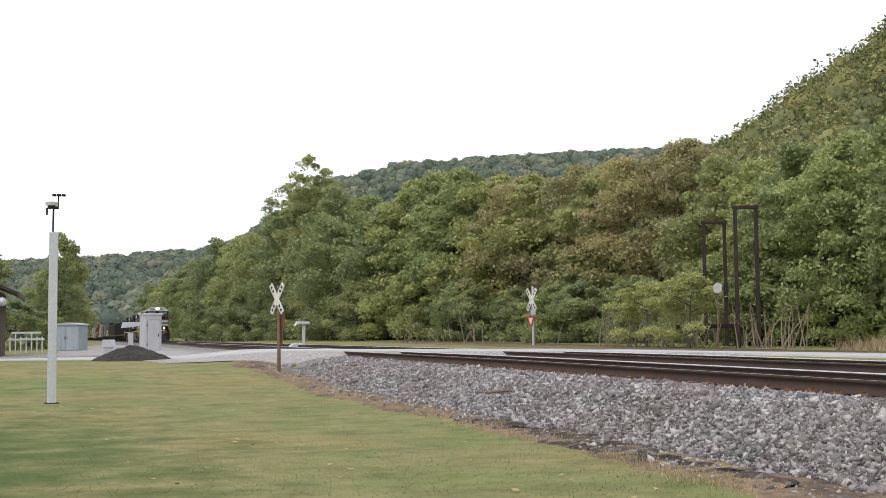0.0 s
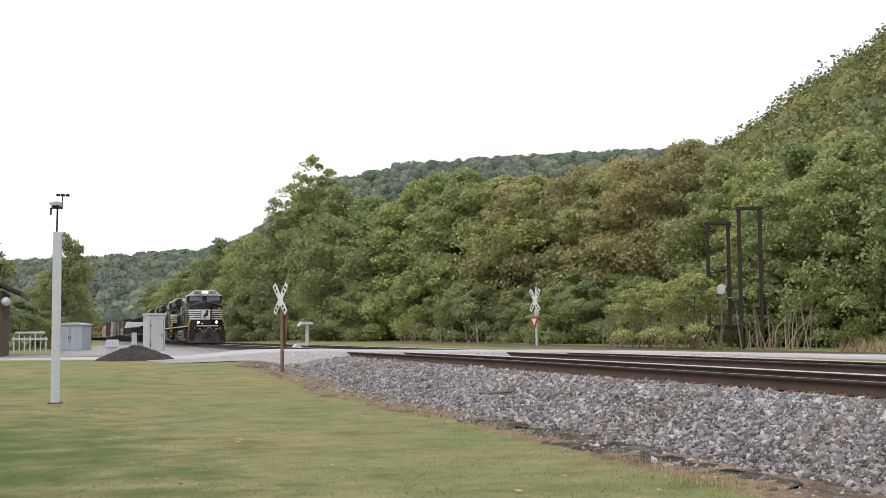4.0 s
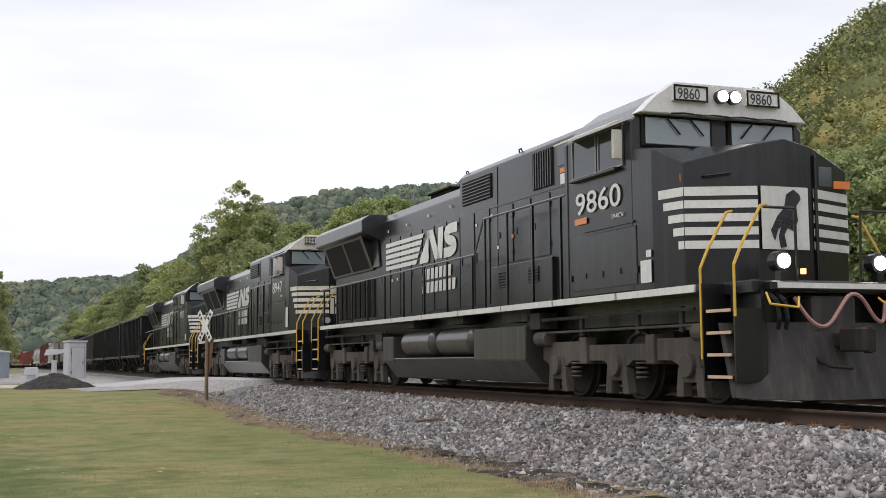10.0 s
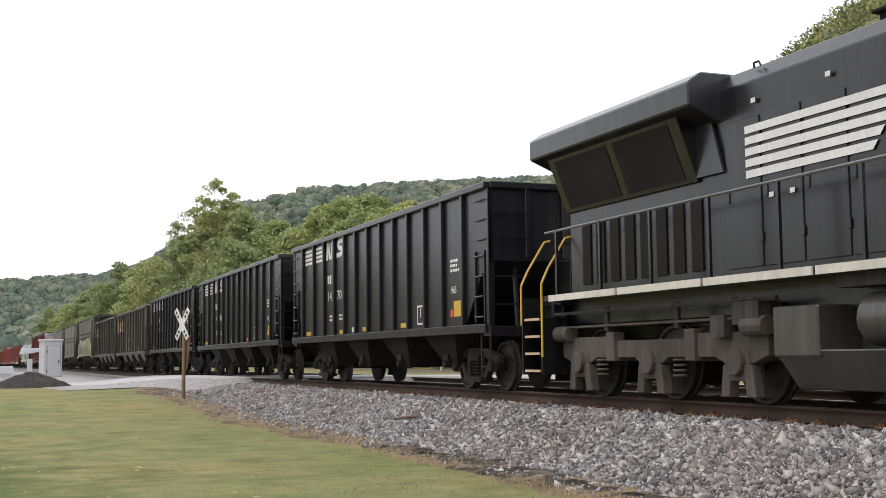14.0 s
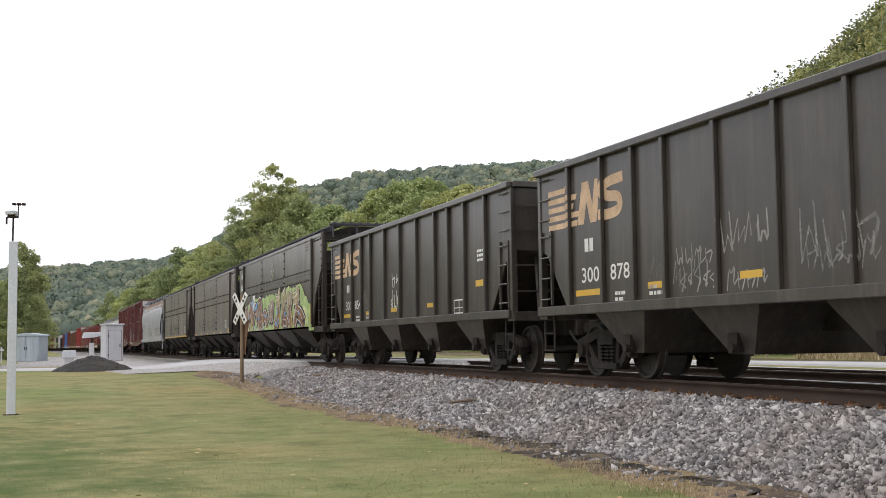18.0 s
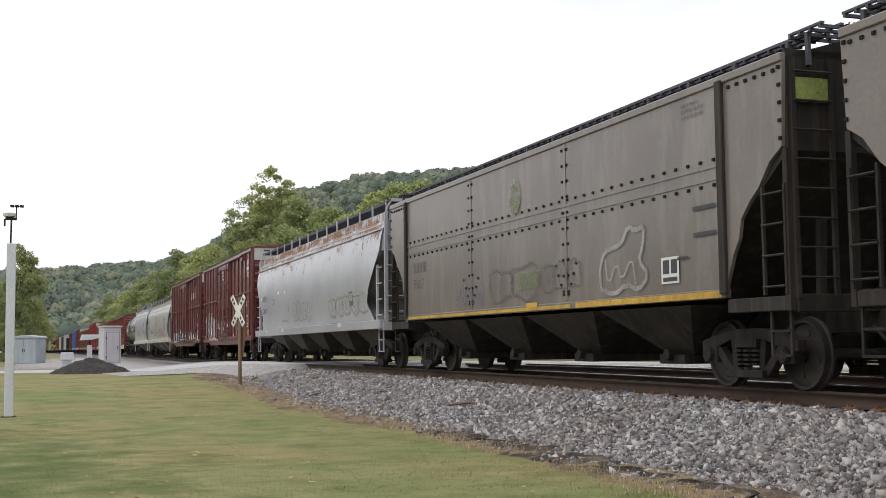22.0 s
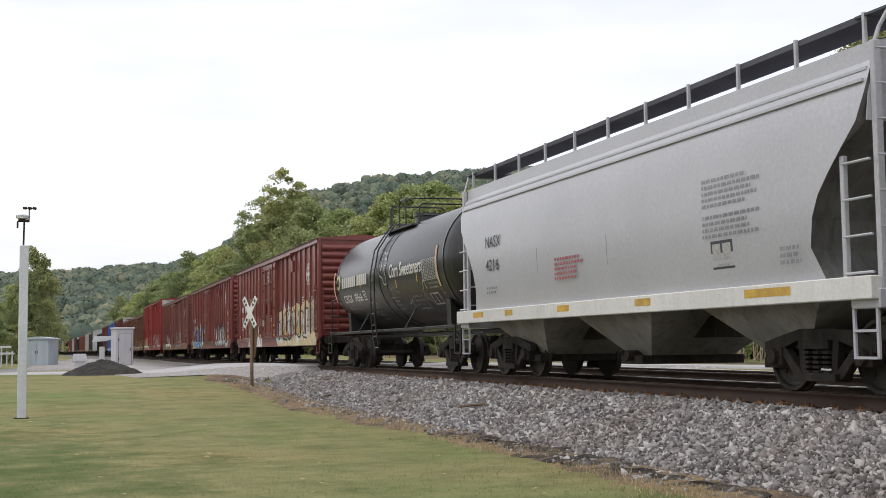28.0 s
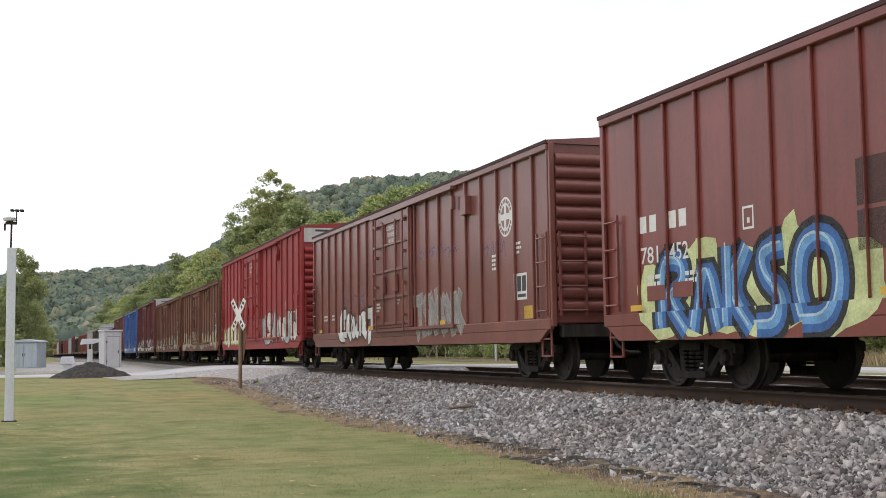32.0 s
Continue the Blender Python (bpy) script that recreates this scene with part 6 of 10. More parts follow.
    # roof gear: exhaust, horns, lifting eyes
    bm = bmesh.new()
    box(bm, -.55, .55, f(12.85), f(14.25), hood_z - .02, hood_z + .22)
    box(bm, -.62, .62, f(12.80), f(14.30), hood_z + .20, hood_z + .25)
    part("exhaust_stack", bm, COAL_DARK, ob, "", .015)
    for k in range(4):
        bm = bmesh.new()
        cyl(bm, (-.5 + k * .28, f(11.5), 4.28), (-.5 + k * .28, f(11.5), 4.45), .04, 8)
        cyl(bm, (-.5 + k * .28, f(11.3), 4.46), (-.5 + k * .28, f(11.8), 4.46), .05, 8, .10)
        part("horn", bm, COAL_DARK, ob)
    for a, z in ((10.9, 4.50), (8.2, 4.52), (16.0, 4.26)):
        bm = bmesh.new()
        tube(bm, [(-.93, f(a - .07), z), (-.95, f(a - .05), z + .06), (-.95, f(a + .05), z + .06), (-.93, f(a + .07), z)], .014, 6)
        part("lifting_eye", bm, LOCO_BLACK, ob)
    # radiator wings at the back
    bm = bmesh.new()
    prism(bm, [(-1.52, 3.87), (-1.52, 4.18), (-1.30, 4.33), (1.30, 4.33), (1.52, 4.18), (1.52, 3.87), (1.02, 3.66), (-1.02, 3.66)], f(16.7), f(21.4), "y")
    part("radiator_wing", bm, HOOD_BLACK, ob, "overhanging radiator wings", .02)
    bm = bmesh.new()
    prism(bm, [(-1.06, 2.95), (-1.40, 3.85), (-1.02, 3.85), (-1.02, 2.95)], f(17.2), f(21.0), "y")
    part("radiator_screen", bm, LOCO_BLACK, ob, "", .01)
    for a, b in ((17.45, 18.95), (19.15, 20.8)):
        bm = bmesh.new()
        vs = [bm.verts.new(v) for v in ((-1.092, f(a), 3.01), (-1.092, f(b), 3.01), (-1.375, f(b), 3.76), (-1.375, f(a), 3.76))]
        bm.faces.new(vs)
        part("radiator_mesh", bm, COAL_DARK, ob, "dark mesh screen")
    bm = bmesh.new()
    prism(bm, [(f(16.6), 3.0), (f(17.25), 3.0), (f(17.25), 3.88), (f(16.9), 3.88)], -1.04, -1.08)
    part("screen_brace", bm, HOOD_BLACK, ob)
    # cab: body with a sloped roof
    bm = bmesh.new()
    prism(bm, [(-1.5, 1.6), (-1.5, 4.12), (-1.22, 4.39), (-.86, 4.65), (.86, 4.65), (1.22, 4.39), (1.5, 4.12), (1.5, 1.6)], f(3.05), f(5.2), "y")
    part("cab", bm, LOCO_BLACK, ob, "", .025)
    # nose: nearly as wide as the cab, a shallow prow below and a hipped top that peaks in the middle
    low = [(-1.5, 3.06, 3.70), (-1.5, 2.5, 3.60), (-1.36, 1.9, 3.31), (-.45, 1.5, 3.55), (0, 1.47, 3.64), (.45, 1.5, 3.55), (1.36, 1.9, 3.31), (1.5, 2.5, 3.60), (1.5, 3.06, 3.70)]
    bm = bmesh.new()
    foot = [bm.verts.new((x, f(y), 1.6)) for x, y, z in low]
    rim = [bm.verts.new((x, f(y), z)) for x, y, z in low]
    for k in range(8):
        bm.faces.new((foot[k], foot[k + 1], rim[k + 1], rim[k]))
    la, mid, ra = [bm.verts.new((x, f(3.06), z)) for x, z in ((-.45, 3.76), (0, 3.80), (.45, 3.76))]
    for t in ((rim[0], rim[1], la), (rim[1], rim[2], la), (rim[2], rim[3], la), (rim[3], mid, la), (rim[3], rim[4], mid), (rim[4], rim[5], mid), (rim[5], ra, mid), (rim[5], rim[6], ra), (rim[6], rim[7], ra), (rim[7], rim[8], ra)):
        bm.faces.new(t)
    bm.faces.new((foot[8], foot[0], rim[0], la, mid, ra, rim[8])), bm.faces.new(foot[::-1])
    part("nose", bm, LOCO_BLACK, ob, "", .012)
    # nose stripes wrap the side facet and the front
    plan = [(-1.5, 2.5), (-1.36, 1.9), (-.45, 1.5), (.45, 1.5), (1.36, 1.9), (1.5, 2.5)]
    k_mat = CREAM if unit == 1 else WHITE
    for i in range(5):
        z1 = 2.965 - i * .185
        bm = bmesh.new()
        for k, ((xa, ya), (xb, yb)) in enumerate(zip(plan, plan[1:])):
            if k == 2:
                part("nose_stripe", bm, k_mat, ob, "white stripe round the nose")
                bm = bmesh.new()
                continue
            d = Vector((xb - xa, yb - ya, 0)).normalized()
            nx, ny = d.y * .012, -d.x * .012
            if k in (0, 4):
                t = .22 + .15 * i
                if k == 0:
                    xa, ya = xa + (xb - xa) * t, ya + (yb - ya) * t
                else:
                    xb, yb = xb + (xa - xb) * t, yb + (ya - yb) * t
            q = [(xa + nx, ya + ny), (xb + nx, yb + ny)]
            h = .11 if i else .125
            vs = [bm.verts.new((q[0][0], f(q[0][1]), z1 - h)), bm.verts.new((q[1][0], f(q[1][1]), z1 - h)), bm.verts.new((q[1][0], f(q[1][1]), z1)), bm.verts.new((q[0][0], f(q[0][1]), z1))]
            bm.faces.new(vs)
        part("nose_stripe", bm, k_mat, ob, "white stripe round the nose")
    boxes("nose_panel", k_mat, ob, (-.42, .34, f(1.45), f(1.465), 2.10, 2.965), label="white emblem panel")
    bm = bmesh.new()
    prism(bm, [(x * .95 - .02, z) for x, z in [(-.12, 2.12), (-.02, 2.14), (-.06, 2.30), (.0, 2.40), (.10, 2.36), (.18, 2.50), (.16, 2.70), (.24, 2.80), (.22, 2.86), (.12, 2.93), (.0, 2.86), (-.04, 2.68), (-.16, 2.56), (-.28, 2.36), (-.22, 2.22), (-.16, 2.38), (-.10, 2.42), (-.15, 2.28)]], f(1.436), f(1.449), "y")
    part("emblem", bm, G_BLACK, ob, "black emblem shape")
    boxes("nose_door", LOCO_BLACK, ob, (.48, .52, f(1.46), f(1.56), 1.65, 3.44), bevel=.008)
    boxes("door_window", GLASS, ob, (.62, .86, f(1.585), f(1.60), 3.02, 3.30))
    boxes("door_decal", ORANGE if unit == 0 else LOCO_BLACK, ob, (1.0, 1.28, f(1.72), f(1.735), 3.02, 3.13))
    bm = bmesh.new()
    tube(bm, [(-1.14, f(1.76), 3.10), (-1.14, f(1.70), 3.10), (-.82, f(1.56), 3.14), (-.82, f(1.62), 3.14)], .016, 6)
    part("nose_grab", bm, LOCO_BLACK, ob)
    if unit == 0:
        boxes("side_decal", ORANGE, ob, (-1.375, -1.365, f(1.95), f(2.06), 3.05, 3.16))
    # roof brow with number boards and headlights
    bm = bmesh.new()
    prism(bm, [(-1.46, 4.20), (-1.20, 4.44), (-.86, 4.69), (.86, 4.69), (1.20, 4.44), (1.46, 4.20)], f(2.86), f(3.12), "y")
    part("roof_brow", bm, (WHITE if unit == 0 else CREAM) if white_roof else LOCO_BLACK, ob, "white brow over the windscreen" if white_roof else "", .015)
    for x0 in (-.92, .34):
        b = boxes("number_board", CREAM if unit != 0 else WHITE, ob, (x0, x0 + .58, f(2.80), f(2.87), 4.39, 4.63), bevel=.01)
        boxes("board_rim", COAL_DARK, b, (x0 - .0, x0 + .58, f(2.785), f(2.80), 4.605, 4.63), (x0, x0 + .58, f(2.785), f(2.80), 4.39, 4.415), (x0, x0 + .025, f(2.785), f(2.80), 4.415, 4.605), (x0 + .555, x0 + .58, f(2.785), f(2.80), 4.415, 4.605))
        me = word_mesh(number, STENCIL).copy()
        me.transform(Matrix(((.138, 0, 0, x0 + .06), (0, 0, 0, f(2.792)), (0, .165, 0, 4.425), (0, 0, 0, 1))))
        hang("lettering", me, b)
    for x in (-.10, .12):
        bm = bmesh.new()
        cyl(bm, (x, f(2.76), 4.50), (x, f(2.88), 4.50), .105, 16)
        hl = part("headlight", bm, LOCO_BLACK, ob)
        bm = bmesh.new()
        cyl(bm, (x, f(2.745), 4.50), (x, f(2.762), 4.50), .085, 16)
        part("lens", bm, HEAD if lit else LENS, hl, "lit headlight" if lit else "unlit headlight")
    # windscreens with rubber gaskets and wipers
    for sx in (-1, 1):
        ga = boxes("windscreen_gasket", COAL_DARK, ob, (min(sx * 1.34, sx * .14), max(sx * 1.34, sx * .14), f(3.0), f(3.06), 3.72, 4.20), bevel=.02)
        boxes("windscreen", SCREEN, ga, (min(sx * 1.29, sx * .19), max(sx * 1.29, sx * .19), f(2.985), f(3.01), 3.76, 4.16), bevel=.01, label="windscreen with a pale sky reflection painted into its grey-green")
        for x0 in (.55, .95):
            hand_bar(ga, [(sx * x0, f(2.96), 4.16), (sx * (x0 - .22), f(2.95), 3.92)], COAL_DARK, .012, "wiper")
    bm = bmesh.new()
    tube(bm, [(-1.0 + .25 * k, f(2.80 if k % 2 else 2.74), 4.18 + .03 * (k % 2)) for k in range(9)], .014, 6)
    part("brow_grab", bm, LOCO_BLACK, ob)
    # side windows, visor, mirror
    for a, b2, z0, z1 in ((3.27, 4.05, 3.50, 4.08), (4.10, 4.92, 3.50, 4.08)):
        w = boxes("cab_window", GLASS, ob, (-1.515, -1.49, f(a), f(b2), z0, z1), label="dark cab window")
        boxes("window_frame", STEEL, w, (-1.53, -1.50, f(a), f(b2), z0 - .03, z0), (-1.53, -1.50, f(a), f(b2), z1, z1 + .03), (-1.53, -1.50, f(a), f(a) + .03, z0, z1), (-1.53, -1.50, f(b2) - .03, f(b2), z0, z1))
    boxes("far_cab_window", GLASS, ob, (1.49, 1.515, f(3.4), f(4.8), 3.5, 4.1))
    bm = bmesh.new()
    prism(bm, [(-1.49, 4.16), (-1.82, 4.02), (-1.82, 4.045), (-1.49, 4.19)], f(3.2), f(4.98), "y")
    part("sun_visor", bm, CREAM if unit == 0 else LOCO_BLACK, ob)
    boxes("mirror", CREAM, ob, (-1.70, -1.54, f(3.24), f(3.29), 3.56, 4.0), bevel=.01)
    boxes("arm_rest", LOCO_BLACK, ob, (-1.60, -1.50, f(3.4), f(4.9), 3.42, 3.47), bevel=.01)
    boxes("cab_edge", LOCO_BLACK, ob, (-1.515, -1.46, f(5.12), f(5.22), 1.62, 4.1), bevel=.01)
    boxes("battery_door", HOOD_BLACK if unit < 2 else LOCO_BLACK, ob, (-1.515, -1.495, f(2.95), f(4.95), 1.70, 2.55), bevel=.008)
    boxes("cab_conduit", LOCO_BLACK, ob, (-1.525, -1.495, f(3.0), f(4.6), 2.60, 2.63))
    for k, a in enumerate((2.9, 3.4, 3.95, 4.5, 5.0)):
        boxes("door_latch", LOCO_BLACK, ob, (-1.53, -1.51, f(a), f(a) + .06, 1.86 + .02 * (k % 2), 1.96))
    decal("safety_label", WHITE, ob, -1.095, [rect(f(6.02), f(6.22), 3.62, 3.80)])
    decal("safety_label", REDLAMP if unit else ORANGE, ob, -1.095, [rect(f(6.02), f(6.22), 3.82, 3.90)])
    # lettering
    words(number, WHITE, ob, -1.524, f(4.84), 2.90, .345, 1.46)
    words("D9-40CW", WHITE, ob, -1.524, f(3.65), 2.72, .07, .36)
    ez = 2.84
    for k in range(5):
        decal("emblem_stripe", WHITE, ob, -1.062, [[(f(16.14), ez + k * .142), (f(13.86 - k * .115), ez + k * .142), (f(13.78 - k * .115), ez + .098 + k * .142), (f(16.14), ez + .098 + k * .142)]], "white stripe of the owner's emblem")
    e1 = ez + .69
    decal("emblem_block", WHITE, ob, -1.062, [[(f(13.62), ez - .02), (f(13.04), ez - .02), (f(12.98), ez + .10), (f(13.08), e1), (f(12.93), e1), (f(13.56), ez + .12)], [(f(13.06), e1), (f(12.72), e1), (f(12.28), ez), (f(12.60), ez)], [(f(12.46), ez), (f(12.14), ez), (f(12.06), e1), (f(12.36), e1)]], "white block of the owner's emblem")
    decal("emblem_block", WHITE, ob, -1.0625, stroke([(f(12.04), ez + .10), (f(11.58), ez + .10), (f(11.36), ez + .18), (f(11.40), ez + .30), (f(11.82), ez + .38), (f(11.92), ez + .50), (f(11.78), ez + .60), (f(11.22), ez + .60)], .215, 2), "white block of the owner's emblem")
    for row, z0, a0, n in ((0, 2.43, 13.42, 7), (1, 2.13, 13.44, 8)):
        for k in range(n):
            a = a0 - k * .268
            decal("owner_name", WHITE, ob, -1.062, [[(f(a), z0), (f(a - .19), z0), (f(a - .22), z0 + .24), (f(a - .03), z0 + .24)]])
    for k, (a, z) in enumerate(((15.9, 3.78), (14.5, 3.80), (13.0, 3.84), (11.6, 3.88), (10.0, 3.3), (9.2, 3.4), (8.2, 2.9), (8.9, 2.75), (7.4, 3.35), (15.6, 2.55), (15.2, 2.55))):
        decal("decal", ORANGE if k in (3, 6) and unit == 0 else WHITE, ob, -1.108 if a < 10.98 else -1.062, [rect(f(a), f(a) + .09, z, z + .06)])
    if unit == 0:
        decal("decal", ORANGE, ob, -1.525, [rect(f(4.45), f(4.86), 2.74, 2.84)])
    decal("placard", WHITE if unit != 2 else CREAM, ob, -1.526, [rect(f(2.52), f(2.82), 1.70, 2.02), rect(f(2.52), f(2.66), 2.06, 2.16)] if unit == 0 else [rect(f(2.52), f(2.85), 1.72, 2.35)] if unit == 1 else [rect(f(2.52), f(2.95), 1.76, 2.06)])
    # front: anticlimber, plow, coupler, hoses, ditch lights
    boxes("anticlimber", LOCO_BLACK, ob, (-1.2, 1.2, f(.62), f(1.75), 1.45, 1.62), (-1.02, 1.02, f(.48), f(.64), 1.48, 1.60), bevel=.015)
    boxes("front_stripe", WHITE, ob, (-.92, .92, f(.472), f(.48), 1.51, 1.58))
    boxes("end_platform", LOCO_BLACK, ob, (-1.15, 1.15, f(21.1), f(21.85), 1.45, 1.6), bevel=.015)
    bm = bmesh.new()
    q = [(-1.48, .14, .62), (-1.2, .12, .50), (-.6, .10, .36), (0, .10, .30), (.6, .10, .36), (1.2, .12, .50), (1.48, .14, .62)]
    lo = [bm.verts.new((x, f(y), z)) for x, z, y in q]
    hi = [bm.verts.new((x, f(y + .26), 1.08)) for x, z, y in q]
    lo2 = [bm.verts.new((x, f(y + .10), z)) for x, z, y in q]
    hi2 = [bm.verts.new((x, f(y + .36), 1.08)) for x, z, y in q]
    for k in range(6):
        bm.faces.new((lo[k], lo[k + 1], hi[k + 1], hi[k])), bm.faces.new((lo2[k + 1], lo2[k], hi2[k], hi2[k + 1]))
        bm.faces.new((hi[k], hi[k + 1], hi2[k + 1], hi2[k])), bm.faces.new((lo[k + 1], lo[k], lo2[k], lo2[k + 1]))
    bm.faces.new((lo[0], hi[0], hi2[0], lo2[0])), bm.faces.new((lo[6], lo2[6], hi2[6], hi[6]))
    part("snow_plow", bm, PLOW if unit == 0 else LOCO_BLACK, ob, "dusty steel plow", smooth=True)
    boxes("pilot_sheet", LOCO_BLACK, ob, (-1.2, 1.2, f(1.0), f(1.1), .7, 1.5), bevel=.01)
    boxes("pilot_sheet", LOCO_BLACK, ob, (-1.2, 1.2, f(21.25), f(21.35), .5, 1.5), bevel=.01)
    boxes("draft_gear", PLOW, ob, (-.34, .34, f(.55), f(1.0), .95, 1.42), bevel=.03)
    coupler(ob, f(.75), -1), coupler(ob, f(21.6), 1)
    for x in (-.76, .76):
        bm = bmesh.new()
        lathe(bm, [(-.06, .10), (-.05, .135), (.10, .135), (.14, .08)], (x, f(.62), 1.86), 14, "y")
        dl = part("ditch_light", bm, LOCO_BLACK, ob)
        boxes("ditch_stand", LOCO_BLACK, dl, (x - .05, x + .05, f(.56), f(.68), 1.6, 1.74))
        bm = bmesh.new()
        cyl(bm, (x, f(.535), 1.86), (x, f(.555), 1.86), .095, 16)
        part("lens", bm, DITCH if lit else LENS, dl, "lit ditch light" if lit else "unlit ditch light")
    boxes("marker_light", AMBER if lit else COAL_DARK, ob, (-.46, -.40, f(.58), f(.62), 1.70, 1.77))
    bm = bmesh.new()
    swing = [(-.62, f(.56), 1.40), (-.45, f(.44), 1.06), (-.25, f(.38), 1.0), (-.05, f(.36), 1.28), (.10, f(.36), 1.46), (.3, f(.38), 1.40), (.5, f(.40), 1.12), (.68, f(.44), 1.06), (.80, f(.54), 1.36)]
    for _ in range(2):
        swing = [swing[0]] + [tuple((1 - q) * a[n] + q * b[n] for n in range(3)) for a, b in zip(swing, swing[1:]) for q in (.25, .75)] + [swing[-1]]
    tube(bm, swing, .026, 6)
    part("cable", bm, HOSE_RED if unit == 0 else RUBBER, ob, "drooping jumper cable")
    for x in (-.98, -.86, .86, .98):
        bm = bmesh.new()
        tube(bm, [(x, f(.6), 1.45), (x, f(.42), 1.34), (x * .98, f(.40), 1.12), (x * .93, f(.50), 1.0)], .03, 6)
        part("air_hose", bm, RUBBER, ob)
    for s in (-1, 1):
        hand_bar(ob, [(s * 1.08, f(.50), 1.45), (s * 1.12, f(.36), 1.30), (s * .72, f(.34), 1.26), (s * .62, f(.46), 1.40)], YELLOW, .016, "cut_lever")
    # steps and yellow grab irons at the four corners
    tread = step_paint
    for s in (-1, 1):
        for fa, d in ((.92, -1), (21.43, 1)):
            bm = bmesh.new()
            for k in range(4):
                box(bm, s * 1.50, s * 1.05, f(fa - .30), f(fa + .30), .38 + k * .28, .41 + k * .28)
            box(bm, s * 1.10, s * 1.06, f(fa - .34), f(fa + .34), .36, 1.5)
            box(bm, min(s * 1.05, s * 1.52), max(s * 1.05, s * 1.52), f(fa + .34), f(fa + .37), .34, 1.6)
            box(bm, min(s * 1.05, s * 1.52), max(s * 1.05, s * 1.52), f(fa - .37), f(fa - .34), .34, 1.25)
            st = part("step_well", bm, LOCO_BLACK, ob)
            for k in range(4):
                boxes("step_edge", tread, st, (min(s * 1.505, s * 1.52), max(s * 1.505, s * 1.52), f(fa - .27), f(fa + .27), .375 + k * .28, .415 + k * .28))
            for o in (-.38, .38):
                z_foot = .62 if o * d < 0 else 1.15
                hand_bar(ob, [(s * 1.52, f(fa + o), z_foot), (s * 1.52, f(fa + o), 1.80), (s * 1.40, f(fa + o), 2.05), (s * 1.08, f(fa + o - d * .02), 2.56), (s * .98, f(fa + o - d * .04), 2.58)], YELLOW, .02, "grab_iron")
        # walkway rail with posts
        x = s * 1.46
        rail_pts = [(x, f(5.3), 3.30), (x, f(8.8), 3.30), (x, f(9.28), 2.66), (x, f(21.0), 2.62)]
        hand_bar(ob, rail_pts, RAIL_GREY, .022)
        bm = bmesh.new()
        box(bm, -.02, .02, -.025, .025, 1.58, 2.64)
        post = mesh_of("rail_post", bm, LOCO_BLACK)
        for a in (5.5, 6.6, 7.7, 8.75):
            boxes("tall_post", LOCO_BLACK, ob, (x - .02, x + .02, f(a) - .025, f(a) + .025, 1.58, 3.30))
        for k in range(9):
            hang("rail_post", post, ob, (x, f(9.4 + k * 1.4), 0))
    bm = bmesh.new()
    tube(bm, [(-1.0, f(.62), 2.55), (-.52, f(.62), 2.55), (-.5, f(.64), 1.6)], .02), tube(bm, [(1.0, f(.62), 2.55), (.52, f(.62), 2.55), (.5, f(.64), 1.6)], .02), tube(bm, [(-1.0, f(21.75), 2.55), (1.0, f(21.75), 2.55)], .02), tube(bm, [(-.6, f(21.75), 2.55), (-.6, f(21.75), 1.6)], .02), tube(bm, [(.6, f(21.75), 2.55), (.6, f(21.75), 1.6)], .02)
    part("front_rail", bm, LOCO_BLACK, ob)
    for k in range(5):
        boxes("roof_fitting", COAL_DARK, ob, (-.7, -.55, f(3.3 + k * .4), f(3.42 + k * .4), 4.63, 4.71))
    return ob


FRONT = 17.925 - 2.9
locomotive(0, "9860", FRONT, True, True, GOLD)
locomotive(1, "8947", FRONT + 22.35, False, True, GOLD)
locomotive(2, "9707", FRONT + 44.70, False, False, GOLD)
# ---------------------------------------------------------------- freight cars
def underframe(ob, h, material, z=1.05, spin=True, trucks=1.75):
    boxes("centre_sill", material, ob, (-.22, .22, -h - .1, h + .1, .72 if z > 1 else .90, z), bevel=.01)
    freight_truck(ob, -h + trucks, spin), freight_truck(ob, h - trucks, spin)
    coupler(ob, -h - .05, -1), coupler(ob, h + .05, 1)


